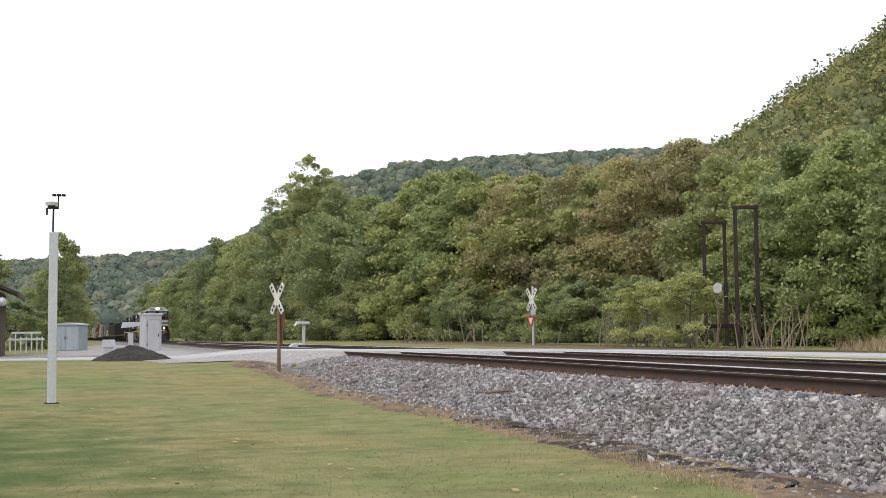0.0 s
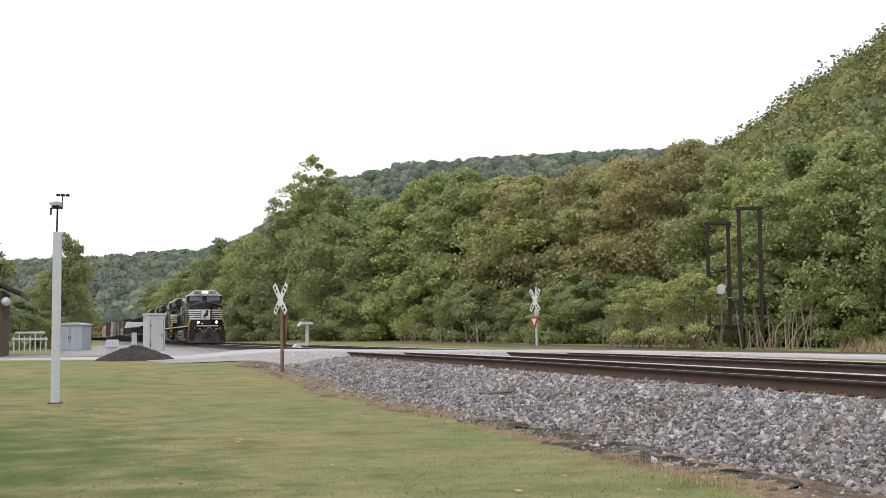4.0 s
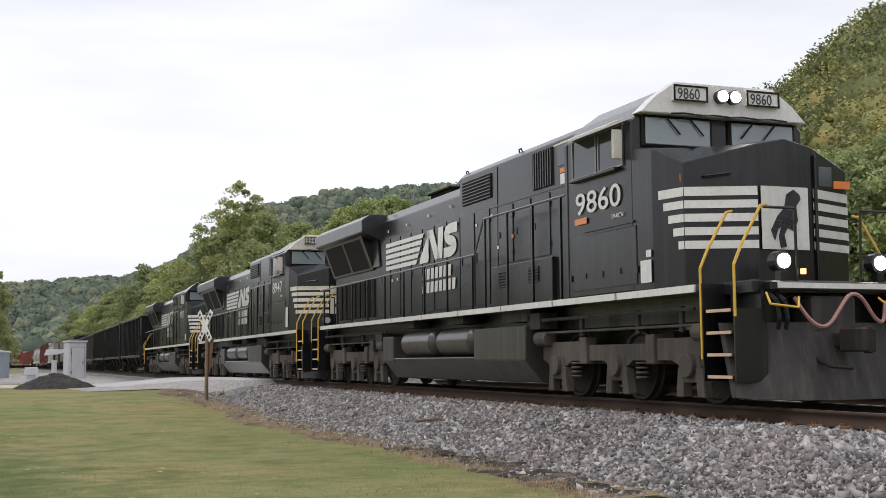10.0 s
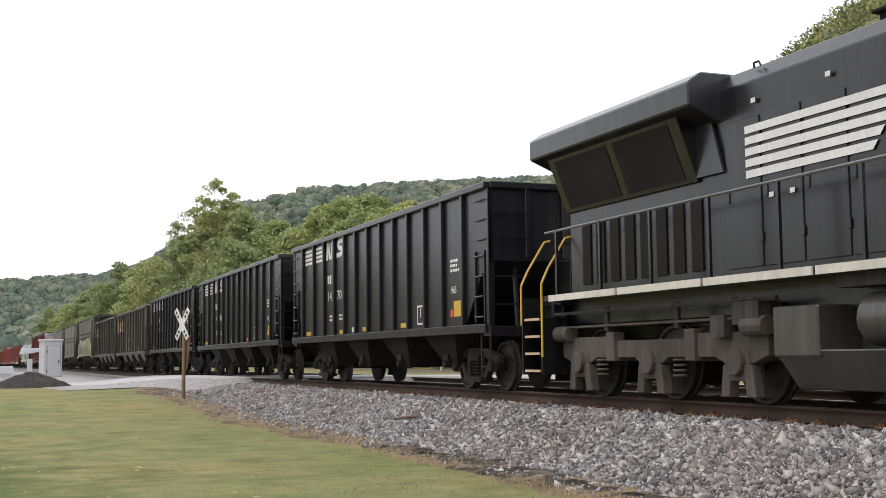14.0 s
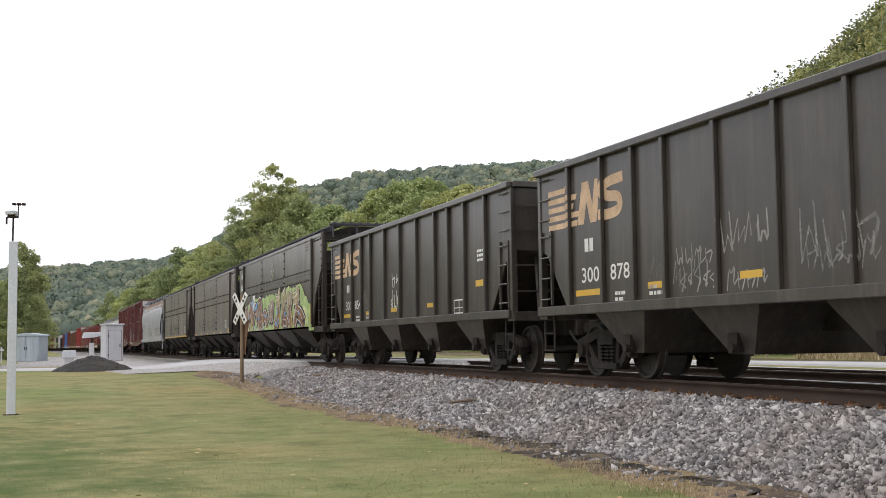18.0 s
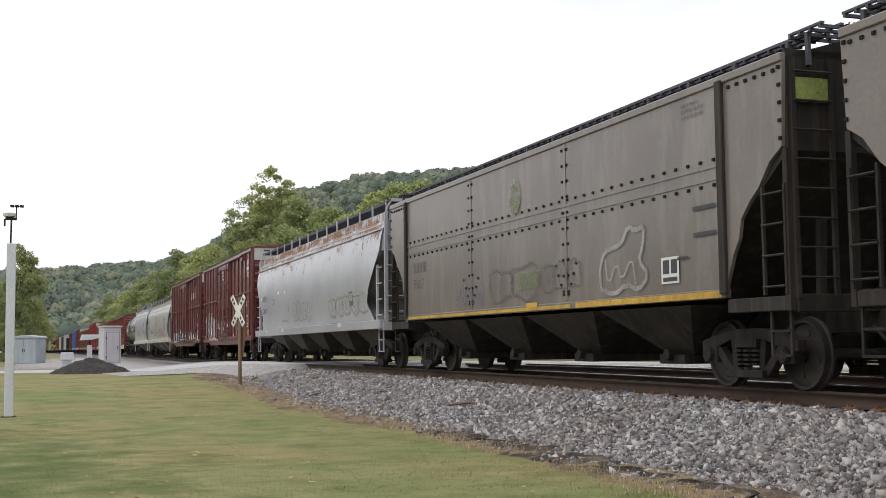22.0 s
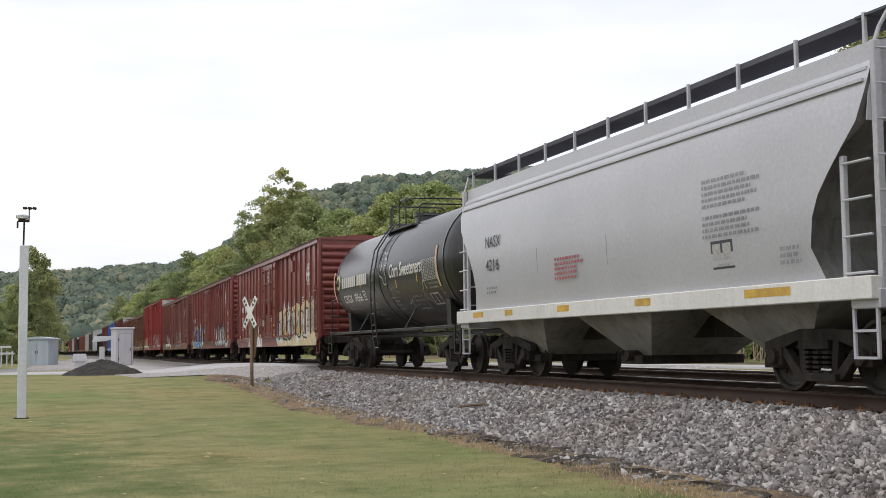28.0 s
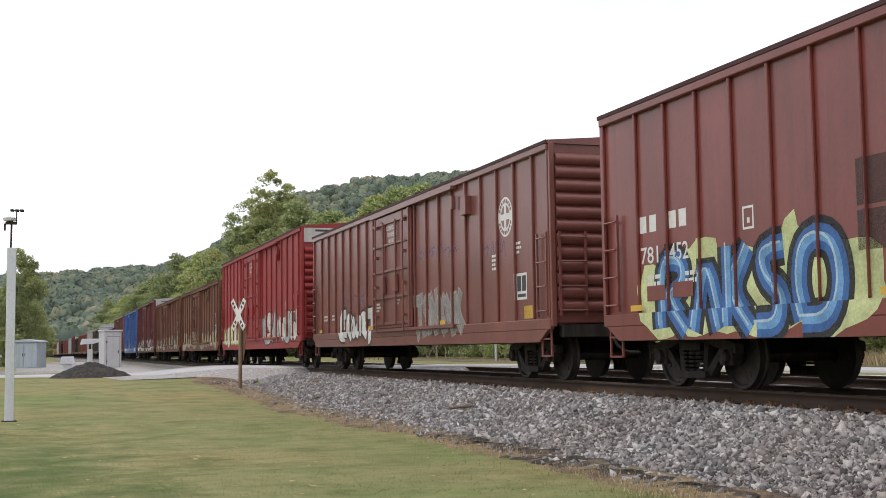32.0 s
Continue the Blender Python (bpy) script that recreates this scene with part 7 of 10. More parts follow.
def open_hopper(label, rf, rb, top, body, number, gold, seed, ribs=13, spin=True):
    ob, h = car_base("open_hopper_car", label, "hopper car", rf, rb, (rb - rf) - 3.4)
    underframe(ob, h, TRUCK, spin=spin)
    zs, cut = 1.18, 2.25
    rib_y = [0, 1.38, -1.38, 2.76, -2.76, 3.70, -3.70, 4.75, -4.75, 5.98, -5.98] if gold else [v - 6.965 for v in (1.15, 2.2, 3.2, 4.2, 5.12, 6.04, 6.97, 7.91, 8.83, 9.73, 10.67, 11.68, 12.8)]
    for s in (-1, 1):
        bm = bmesh.new()
        prism(bm, [(-h, top), (-h, cut), (-h + .35, cut - .12), (-h + 1.15, zs), (h - 1.15, zs), (h - .35, cut - .12), (h, cut), (h, top)], s * 1.46, s * 1.50)
        part("side_sheet", bm, body, ob)
        bm = bmesh.new()
        box(bm, 0, .075, -.045, .045, zs + .02, top - .03)
        rib = mesh_of("side_post", bm, body, .012)
        for y in rib_y:
            o = hang("side_post", rib, ob, (s * 1.50 - (0 if s > 0 else .075), y, 0))
        bm = bmesh.new()
        box(bm, min(s * 1.42, s * 1.60), max(s * 1.42, s * 1.60), -h, h, top - .07, top + .05)
        part("top_chord", bm, body, ob, bevel=.015)
        bm = bmesh.new()
        box(bm, min(s * 1.40, s * 1.58), max(s * 1.40, s * 1.58), -h + .05, h - .05, zs - .12, zs + .04)
        part("side_sill", bm, body, ob, bevel=.012)
        for e in (-1, 1):
            y = e * (h - .06)
            boxes("corner_post", body, ob, (min(s * 1.40, s * 1.52), max(s * 1.40, s * 1.52), y - .06, y + .06, 1.05, top), bevel=.01)
            ladder(ob, s * 1.52, y - e * .10, y - e * .52, 1.35, 2.45, 4, body, .015, "side_ladder", True)
            bm = bmesh.new()
            for k in range(3):
                cyl(bm, (s * 1.54, y - e * .05, 2.75 + k * .36), (s * 1.54, y - e * .5, 2.75 + k * .36), .013, 6)
            part("grab_irons", bm, body, ob)
            sill_step(ob, e * (h - .3), TRUCK, s * 1.45)
    for e in (-1, 1):
        bm = bmesh.new()
        prism(bm, [(e * h, top), (e * h, 2.35), (e * (h - 2.3), 1.15), (e * (h - 2.36), 1.22), (e * (h - .06), 2.42), (e * (h - .06), top)], -1.46, 1.46)
        part("slope_end", bm, body, ob)
        boxes("end_chord", body, ob, (-1.5, 1.5, min(e * h, e * (h + .09)), max(e * h, e * (h + .09)), top - .07, top + .05), bevel=.012)
        for x in (-.75, 0, .75):
            boxes("end_post", body, ob, (x - .05, x + .05, min(e * h, e * (h + .08)), max(e * h, e * (h + .08)), 2.4, top - .06), bevel=.01)
        for z in (1.55, 2.05, 2.75, 3.2):
            boxes("end_rung", body, ob, (-1.45, -.75, min(e * (h + .06), e * (h + .09)), max(e * (h + .06), e * (h + .09)), z, z + .03))
        boxes("end_sill", body, ob, (-1.5, 1.5, min(e * (h - .3), e * (h + .02)), max(e * (h - .3), e * (h + .02)), 1.0, 1.18), bevel=.012)
        for x in (-.9, .9):
            bm = bmesh.new()
            cyl(bm, (x, e * (h - .1), 1.1), (x, e * (h - .25), 2.4), .05, 6)
            part("slope_brace", bm, body, ob)
    n = 4
    for k in range(n):
        y = (k - (n - 1) / 2) * (2 * h - 5.6) / (n - 1)
        bm = bmesh.new()
        lo = [(-1.1, y - .28, .42), (1.1, y - .28, .42), (1.1, y + .28, .42), (-1.1, y + .28, .42)]
        hi = [(-1.44, y - .95, 1.2), (1.44, y - .95, 1.2), (1.44, y + .95, 1.2), (-1.44, y + .95, 1.2)]
        a, b = [bm.verts.new(v) for v in lo], [bm.verts.new(v) for v in hi]
        bm.faces.new(a[::-1]), bm.faces.new(b)
        for i in range(4):
            bm.faces.new((a[i], a[(i + 1) % 4], b[(i + 1) % 4], b[i]))
        part("hopper_chute", bm, COAL_DARK if not gold else HOPPER_BROWN, ob)
        bm = bmesh.new()
        box(bm, -1.25, -1.05, y - .10, y + .14, .55, .70), cyl(bm, (-1.3, y, .5), (-1.0, y, .5), .07, 8)
        part("door_latch", bm, TRUCK, ob)
    x = -1.5035
    pit = (2 * h - 2.4) / (ribs - 1)
    bay = lambda k: h - 1.2 - pit * k          # rear edge of bay k, counted from the back
    STEPS[ob.name] = [(-h, h, 1.2, top - .08, -1.50)] + [(y - .045, y + .045, 1.2, top - .08, -1.575) for y in rib_y]
    if gold:
        a, e = 6.88, top - 1.08
        for n, (b, c) in enumerate(((a - 1.15, a), (a - 1.3, a), (a - 1.0, a), (a - 1.12, a), (a - .86, a))):
            coat("emblem_stripe", WORN_GOLD, ob, [[(c, e + .15 * n), (b, e + .15 * n), (b - .04, e + .15 * n + .095), (c, e + .15 * n + .095)]])
        coat("emblem_block", WORN_GOLD, ob, [[(a - 1.18, e), (a - 1.42, e), (a - 1.62, e + .70), (a - 1.36, e + .70)], [(a - 1.60, e + .70), (a - 1.40, e + .70), (a - 1.66, e), (a - 1.86, e)], [(a - 1.68, e), (a - 1.88, e), (a - 2.06, e + .70), (a - 1.84, e + .70)]])
        S = [(a - 2.0, e + .08), (a - 2.6, e + .08), (a - 2.74, e + .20), (a - 2.66, e + .34), (a - 2.26, e + .36), (a - 2.14, e + .48), (a - 2.24, e + .60), (a - 2.82, e + .62)]
        coat("emblem_block", WORN_GOLD, ob, stroke(S, .17, 2))
        bars(WHITE, ob, x, 5.45, top - 1.55, .22, 2, .2, seed, "owner_initials")
        words(number.split()[0], WHITE, ob, x, 5.60, top - 2.05, .25, .64), words(number.split()[1], WHITE, ob, x, 4.55, top - 2.05, .25, .64)
    else:
        b = lambda q: bay(q - 1)
        for q in (1, 2):
            for n in range(4):
                decal("emblem_stripe", WHITE, ob, x, [rect((4.95, 3.93)[q - 1], (5.70, 4.61)[q - 1], top - .54 + n * .112, top - .47 + n * .112)])
        e, a = top - .55, 3.66
        decal("emblem_block", WHITE, ob, x, [[(a - .06, e), (a - .24, e), (a - .34, e + .46), (a - .12, e + .46)], [(a - .34, e + .46), (a - .18, e + .46), (a - .36, e), (a - .50, e)], [(a - .52, e), (a - .66, e), (a - .72, e + .46), (a - .56, e + .46)]])
        a = 2.66
        coat("emblem_block", WHITE, ob, stroke([(a, e + .06), (a - .4, e + .06), (a - .5, e + .14), (a - .44, e + .22), (a - .2, e + .24), (a - .12, e + .33), (a - .2, e + .40), (a - .6, e + .41)], .12, 2))
        bars(WHITE, ob, x, 3.47, top - 1.18, .22, 2, .2, seed, "owner_initials")
        words(number.split()[0], WHITE, ob, x, 3.47, top - 1.62, .24, .48), words(number.split()[1], WHITE, ob, x, 2.62, top - 1.62, .24, .52)
    lines(WHITE, ob, x, 4.4 if gold else 3.3, top - 2.3 if gold else top - 2.05, .055, .42, 2, seed), lines(WHITE, ob, x, 3.3 if gold else 2.45, top - 2.25 if gold else top - 2.05, .055, .5, 2, seed + 1)
    for a, b, z in ((5.82, 4.90, 1.36), (3.34, 2.88, 1.38), (.90, .40, 1.40), (-2.08, -2.54, 1.42)) if gold else ((5.58, 5.1, 1.26), (2.40, 1.92, 1.24), (.50, .10, 1.26), (-2.2, -2.7, 1.27)):
        decal("reflector", YELLOW, ob, x, [rect(b, a, z, z + .10)])
    kk = ribs - 2
    lines(WHITE, ob, x, bay(kk) - .3, 2.45, .055, .5, 3, seed + 2)
    decal("placard", WHITE, ob, x, [rect(1.15, 1.35, 1.26, 1.38)] if not gold else [rect(-4.60, -3.95, 1.22, 1.25), rect(-4.60, -3.95, 1.50, 1.53), rect(-4.60, -4.57, 1.25, 1.50), rect(-3.98, -3.95, 1.25, 1.50), rect(-4.30, -4.27, 1.25, 1.50), rect(-4.57, -3.98, 1.34, 1.36)])
    decal("placard", WHITE, ob, x, [] if gold else [rect(bay(kk - 2) - .75, bay(kk - 2) - .35, 1.30, 1.34), rect(bay(kk - 2) - .75, bay(kk - 2) - .35, 1.66, 1.70), rect(bay(kk - 2) - .75, bay(kk - 2) - .71, 1.34, 1.66), rect(bay(kk - 2) - .39, bay(kk - 2) - .35, 1.34, 1.66), rect(bay(kk - 2) - .57, bay(kk - 2) - .53, 1.45, 1.64)])
    decal("reflector", YELLOW, ob, x, [rect(bay(kk) - .85, bay(kk) - .45, 1.40, 1.70) if not gold else rect(bay(kk) - .85, bay(kk) - .2, 1.75, 1.88)])
    if not gold:
        decal("placard", REDLAMP, ob, x, [rect(bay(kk) - .42, bay(kk) - .28, 1.40, 1.54)])
        words("H65", WHITE, ob, x, bay(kk) - .3, 1.85, .14, .28)
    return ob, h, bay, pit


S_BLK = "black open-top coal hopper car with white lettering"
open_hopper(S_BLK, 82.88, 96.81, 3.73, HOPPER_BLACK, "147 701", False, 1)
open_hopper(S_BLK, 98.33, 112.48, 3.73, HOPPER_BLACK, "148 060", False, 2)
open_hopper(S_BLK, 113.76, 127.49, 3.73, HOPPER_BLACK, "145 312", False, 3)
ob, h, bay, pit = open_hopper("dusty brown-black coal hopper car with faded gold emblem and scrawls", 128.95, 143.59, 3.63, HOPPER_BROWN, "300 878", True, 4)
tag(ob, 2.9, 3.3, 1.45, 1.85, 1, 40, G_CHALK), tag(ob, 1.4, 2.6, 1.28, 1.75, 6, 41, G_GREY, .035), tag(ob, 1.5, 2.5, 1.6, 1.95, 4, 46, G_GREY, .03), tag(ob, .2, 1.3, 1.75, 2.25, 4, 42, G_GREY, .045), tag(ob, .3, 1.2, 1.25, 1.55, 4, 47, G_GREY, .035)
tag(ob, -1.9, -.35, 1.35, 2.25, 3, 43, G_CHALK, .06), tag(ob, -1.8, -.5, 1.4, 1.8, 5, 48, G_CHALK, .035), tag(ob, -3.4, -2.1, 1.5, 2.3, 4, 44, G_CHALK, .03), tag(ob, -5.4, -4.0, 1.35, 2.0, 4, 45, G_CHALK, .03)
ob, h, bay, pit = open_hopper("brown-black coal hopper car with white sprayed scribble", 144.86, 159.55, 3.63, HOPPER_BROWN, "300 854", True, 5)
tag(ob, bay(6.0), bay(5.1), 1.35, 2.05, 3, 51, G_WHITE, .045), tag(ob, bay(5.9), bay(5.2), 2.0, 2.55, 2, 53, G_WHITE, .05), tag(ob, bay(3.0), bay(2.4), 1.4, 2.0, 2, 52, G_CHALK, .04)


def chutes(ob, ys, half, z_top, x_top, material, low=.42, lw=.32):
    for y in ys:
        bm = bmesh.new()
        lo = [(-.75, y - lw, low), (.75, y - lw, low), (.75, y + lw, low), (-.75, y + lw, low)]
        hi = [(-x_top, y - half, z_top), (x_top, y - half, z_top), (x_top, y + half, z_top), (-x_top, y + half, z_top)]
        a, b = [bm.verts.new(v) for v in lo], [bm.verts.new(v) for v in hi]
        bm.faces.new(a[::-1]), bm.faces.new(b)
        for i in range(4):
            bm.faces.new((a[i], a[(i + 1) % 4], b[(i + 1) % 4], b[i]))
        c = part("hopper_chute", bm, material, ob)
        bm = bmesh.new()
        box(bm, -.95, .95, y - lw - .05, y + lw + .05, low - .12, low + .02)
        cyl(bm, (-1.05, y, low + .02), (-.75, y, low + .02), .09, 8)
        part("outlet_gate", bm, TRUCK, c, bevel=.01)


def flat_covered_hopper(label, rf, rb, eave, body, seed):
    """Riveted flat-sided covered hopper with sloping roof and walkways."""
    ob, h = car_base("covered_hopper_car", label, "hopper car", rf, rb, (rb - rf) - 3.2)
    underframe(ob, h, TRUCK, trucks=1.62)
    zs, pp = 1.30, h - 1.38
    for s in (-1, 1):
        bm = bmesh.new()
        jag = [(pp + .02, zs + .05), (pp + .16, zs + .35), (pp + .20, 1.75), (pp + .34, 1.95), (pp + .40, 2.2), (pp + .62, 2.42), (pp + .80, 2.55), (h - .32, 2.85), (h - .06, 3.0)]
        prism(bm, [(-h, eave)] + [(-y, z) for y, z in jag[::-1]] + [(-pp - .02, zs), (pp + .02, zs)] + jag + [(h, eave)], s * 1.47, s * 1.52)
        part("side_sheet", bm, body, ob)
        for z in (2.78, 2.95):
            boxes("seam", body, ob, (min(s * 1.52, s * 1.535), max(s * 1.52, s * 1.535), -pp + .05, pp - .05, z, z + .04))
        for y in (-2.1, 2.55):
            boxes("seam", body, ob, (min(s * 1.52, s * 1.530), max(s * 1.52, s * 1.530), y - .05, y + .05, zs + .05, 2.78), (min(s * 1.52, s * 1.530), max(s * 1.52, s * 1.530), y - .05, y + .05, 2.99, eave - .05))
        for e in (-1, 1):
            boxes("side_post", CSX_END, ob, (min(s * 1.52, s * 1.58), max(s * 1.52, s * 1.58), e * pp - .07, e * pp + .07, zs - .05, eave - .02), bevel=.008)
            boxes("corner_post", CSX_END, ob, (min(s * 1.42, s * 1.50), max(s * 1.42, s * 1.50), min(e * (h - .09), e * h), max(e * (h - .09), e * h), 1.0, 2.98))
        boxes("side_sill", body, ob, (min(s * 1.44, s * 1.54), max(s * 1.44, s * 1.54), -pp, pp, zs - .10, zs + .02), bevel=.01)
        boxes("eave_rail", body, ob, (min(s * 1.44, s * 1.55), max(s * 1.44, s * 1.55), -h, h, eave - .06, eave + .05), bevel=.012)
    bm = bmesh.new()
    pts = [(y, z) for z in (2.72, 3.06) for y in np.arange(-pp + .2, pp - .1, .33)] + [(y + o, z) for y in (-2.1, 2.55) for o in (-.09, .09) for z in np.arange(zs + .2, eave - .1, .27)]
    pts += [(e * (h - .07), z) for e in (-1, 1) for z in np.arange(3.1, eave, .22)] + [(y + sg * (z - zs) * .62, z) for y in (-2.1, 2.55) for sg in (-1, 1) for z in np.arange(zs + .15, 2.0, .17)] + [(e * y, eave - .14) for e in (-1, 1) for y in np.arange(pp + .2, h, .2)]
    for y, z in pts:
        box(bm, -1.543, -1.515, y - .026, y + .026, z - .021, z + .021)
    tagged(part("rivets", bm, COAL_DARK, ob), kind="stuff")
    bm = bmesh.new()
    prism(bm, [(-1.5, eave), (-.6, eave + .26), (.6, eave + .26), (1.5, eave)], -h, h, "y")
    part("roof", bm, CSX_END, ob)
    for x in (-1.12, .80):
        bm = bmesh.new()
        for k in range(3):
            box(bm, x + .13 * k, x + .13 * k + .06, -h, h, eave + .30, eave + .34)
        for k in range(int(2 * h / .28)):
            box(bm, x, x + .32, -h + k * .28, -h + k * .28 + .03, eave + .275, eave + .30)
        part("walkway", bm, GRATE, ob, "dark steel roof walkway")
    bm = bmesh.new()
    box(bm, -1.14, -1.08, 0, .06, eave + .06, eave + .31)
    br = mesh_of("walkway_bracket", bm, GRATE)
    for k in range(int(2 * h / 1.2)):
        hang("walkway_bracket", br, ob, (0, -h + .4 + k * 1.2, 0))
    for e in (-1, 1):
        bm = bmesh.new()
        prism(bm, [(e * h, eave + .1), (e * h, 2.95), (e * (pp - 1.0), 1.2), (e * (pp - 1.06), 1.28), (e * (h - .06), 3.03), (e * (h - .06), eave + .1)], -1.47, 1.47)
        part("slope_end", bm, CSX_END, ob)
        bm = bmesh.new()
        for k in range(9):
            box(bm, -1.2 + k * .28, -1.15 + k * .28, min(e * (h - .3), e * (h + .36)), max(e * (h - .3), e * (h + .36)), eave + .34, eave + .37)
        for k in range(4):
            y = e * (h - .28 + .2 * k)
            box(bm, -1.2, 1.14, y - .02, y + .02, eave + .30, eave + .34)
        part("end_walkway", bm, GRATE, ob)
        bm = bmesh.new()
        for x in (-1.18, -.4, .4, 1.1):
            box(bm, x, x + .05, min(e * h, e * (h + .06)), max(e * h, e * (h + .06)), eave - .1, eave + .31)
        part("walkway_stand", bm, GRATE, ob)
        boxes("end_sill", CSX_END, ob, (-1.41, 1.41, min(e * (h - .2), e * (h + .02)), max(e * (h - .2), e * (h + .02)), .98, 1.2), bevel=.012)
        for s in (-1, 1):
            boxes("platform_sill", CSX_END, ob, (min(s * 1.36, s * 1.50), max(s * 1.36, s * 1.50), min(e * pp, e * (h - .1)), max(e * pp, e * (h - .1)), 1.0, 1.18), bevel=.01)
            bm = bmesh.new()
            cyl(bm, (s * 1.40, e * (h + .05), 1.4), (s * .85, e * (h + .05), 1.4), .016, 6)
            me = mesh_of("end_rung", bm, CSX_END)
            for k in range(8):
                hang("end_rung", me, ob, (0, 0, k * .36))
            for x in (1.40, .85):
                boxes("end_stile", CSX_END, ob, (s * x - .03, s * x + .03, min(e * h, e * (h + .05)), max(e * h, e * (h + .05)), 1.15, eave))
            ladder(ob, s * 1.50, e * (h - .06), e * (h - .52), 1.30, 2.45, 4, CSX_END, .016, "side_ladder")
            sill_step(ob, e * (h - .3), TRUCK, s * 1.43)
        bm = bmesh.new()
        cyl(bm, (-.62, e * (h - .6), 1.0), (-.62, e * (h - .55), 2.2), .07, 8), cyl(bm, (.62, e * (h - .6), 1.0), (.62, e * (h - .55), 2.2), .07, 8)
        part("slope_brace", bm, CSX_END, ob)
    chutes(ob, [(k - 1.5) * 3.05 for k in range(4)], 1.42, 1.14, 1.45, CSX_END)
    STEPS[ob.name] = [(-h, h, 1.2, eave, -1.545)]
    if seed == 1:
        STEPS[ob.name].append((-h, -pp + .5, 1.06, 1.2, -1.545)), STEPS[ob.name].append((pp - .5, h, 1.06, 1.2, -1.545))
    x = -1.539
    disc = lambda r: [(.12 + r * math.cos(a * math.tau / 22), 3.38 + 1.15 * r * math.sin(a * math.tau / 22)) for a in range(22)]
    coat("faded_roundel", G_CHALK, ob, [disc(.31)], 0, "faded round owner's mark")
    coat("roundel_leaf", G_LEAF, ob, [[p for p in disc(.27) if p[1] < 3.40], [(-.08, 3.5), (.22, 3.48), (.32, 3.60), (.12, 3.64)]], .002)
    y0 = -pp + 1.15
    decal("placard", WHITE, ob, x, [rect(y0, y0 + .5, 1.46, 1.84)])
    decal("placard_field", STENCIL, ob, x - .002, [rect(y0 + .05, y0 + .22, 1.60, 1.80), rect(y0 + .27, y0 + .45, 1.60, 1.80), rect(y0 + .05, y0 + .45, 1.49, 1.55)])
    decal("data_plate", STENCIL, ob, x, [rect(-pp + .18, -pp + .75, 2.42, 2.48), rect(-pp + .18, -pp + .75, 2.06, 2.12), rect(-pp + .9, -pp + 1.2, 1.78, 1.82)])
    lines(G_SOOT, ob, x, -pp + 1.0, 3.9, .05, .6, 3, seed)
    boxes("data_plate", G_MOSS, ob, (-1.38, -.88, -h - .022, -h - .004, eave - .55, eave - .25), label="yellow-green plate on the end")
    return ob, h, pp


G_MOSS = spray("faded_moss_green", (0.36, 0.42, 0.12), 0.8)
ob, h, pp = flat_covered_hopper("taupe riveted covered hopper with a large coloured sprayed mural", 160.8, 177.4, 4.10, CSX_DARK, 1)
rg = random.Random(61)
F = lambda v: v - h          # metres behind the front end
edge = [(F(15.6), 1.04)] + [(F(v), z + rg.uniform(-.06, .10)) for v, z in zip(np.linspace(15.5, 3.0, 46), np.interp(np.linspace(15.5, 3.0, 46), [3, 5, 8, 11, 13, 14.6, 15.5], [2.66, 2.62, 2.50, 2.46, 2.45, 2.2, 1.75]))] + [(F(v), z) for v, z in ((2.75, 2.45), (2.5, 2.25), (2.2, 2.2), (1.95, 2.0), (1.6, 1.92), (1.5, 1.6), (1.45, 1.04))]
coat("spray_cloud", G_GREEN, ob, [[(p[0], 1.04), p, q, (q[0], 1.04)] for p, q in zip(edge, edge[1:])] + [rect(F(1.5), F(1.1), 1.0, 1.16), rect(F(15.6), F(16.1), 1.0, 1.16)])
coat("spray_cloud", G_LIME, ob, [blob(rg, F(a), F(a) + w, z0, z1, 22, .14) for a, w, z0, z1 in ((10.4, 1.0, 1.3, 2.2), (8.3, .7, 1.35, 2.1), (2.0, .9, 1.2, 1.9), (15.0, .6, 1.1, 1.6))], .0015)
coat("spray_drop", YELLOW, ob, [rect(F(15.58), F(15.38), 1.45, 1.9), rect(F(1.66), F(1.50), 1.30, 1.92)], .0028)
LEFT_WORD = [(.42, [(14.95, 1.40), (14.55, 2.20), (14.25, 1.65), (14.05, 1.45)]), (.46, [(14.0, 1.45), (13.65, 1.95), (13.35, 2.25), (13.0, 1.85), (12.95, 1.45)]), (.40, [(12.9, 1.45), (12.45, 2.05), (12.0, 2.15), (11.75, 1.75), (11.7, 1.40)]),
             (.50, [(11.5, 2.20), (11.05, 2.32), (10.85, 2.0), (11.35, 1.65), (11.1, 1.42), (10.6, 1.55)]), (.40, [(10.6, 1.50), (10.15, 1.80), (9.75, 1.75), (9.5, 1.35)])]
MID_WORD = [(.26, [(9.18, 2.15), (8.92, 1.45), (8.62, 2.30)]), (.26, [(8.72, 2.10), (8.52, 1.42), (8.22, 2.32)])]
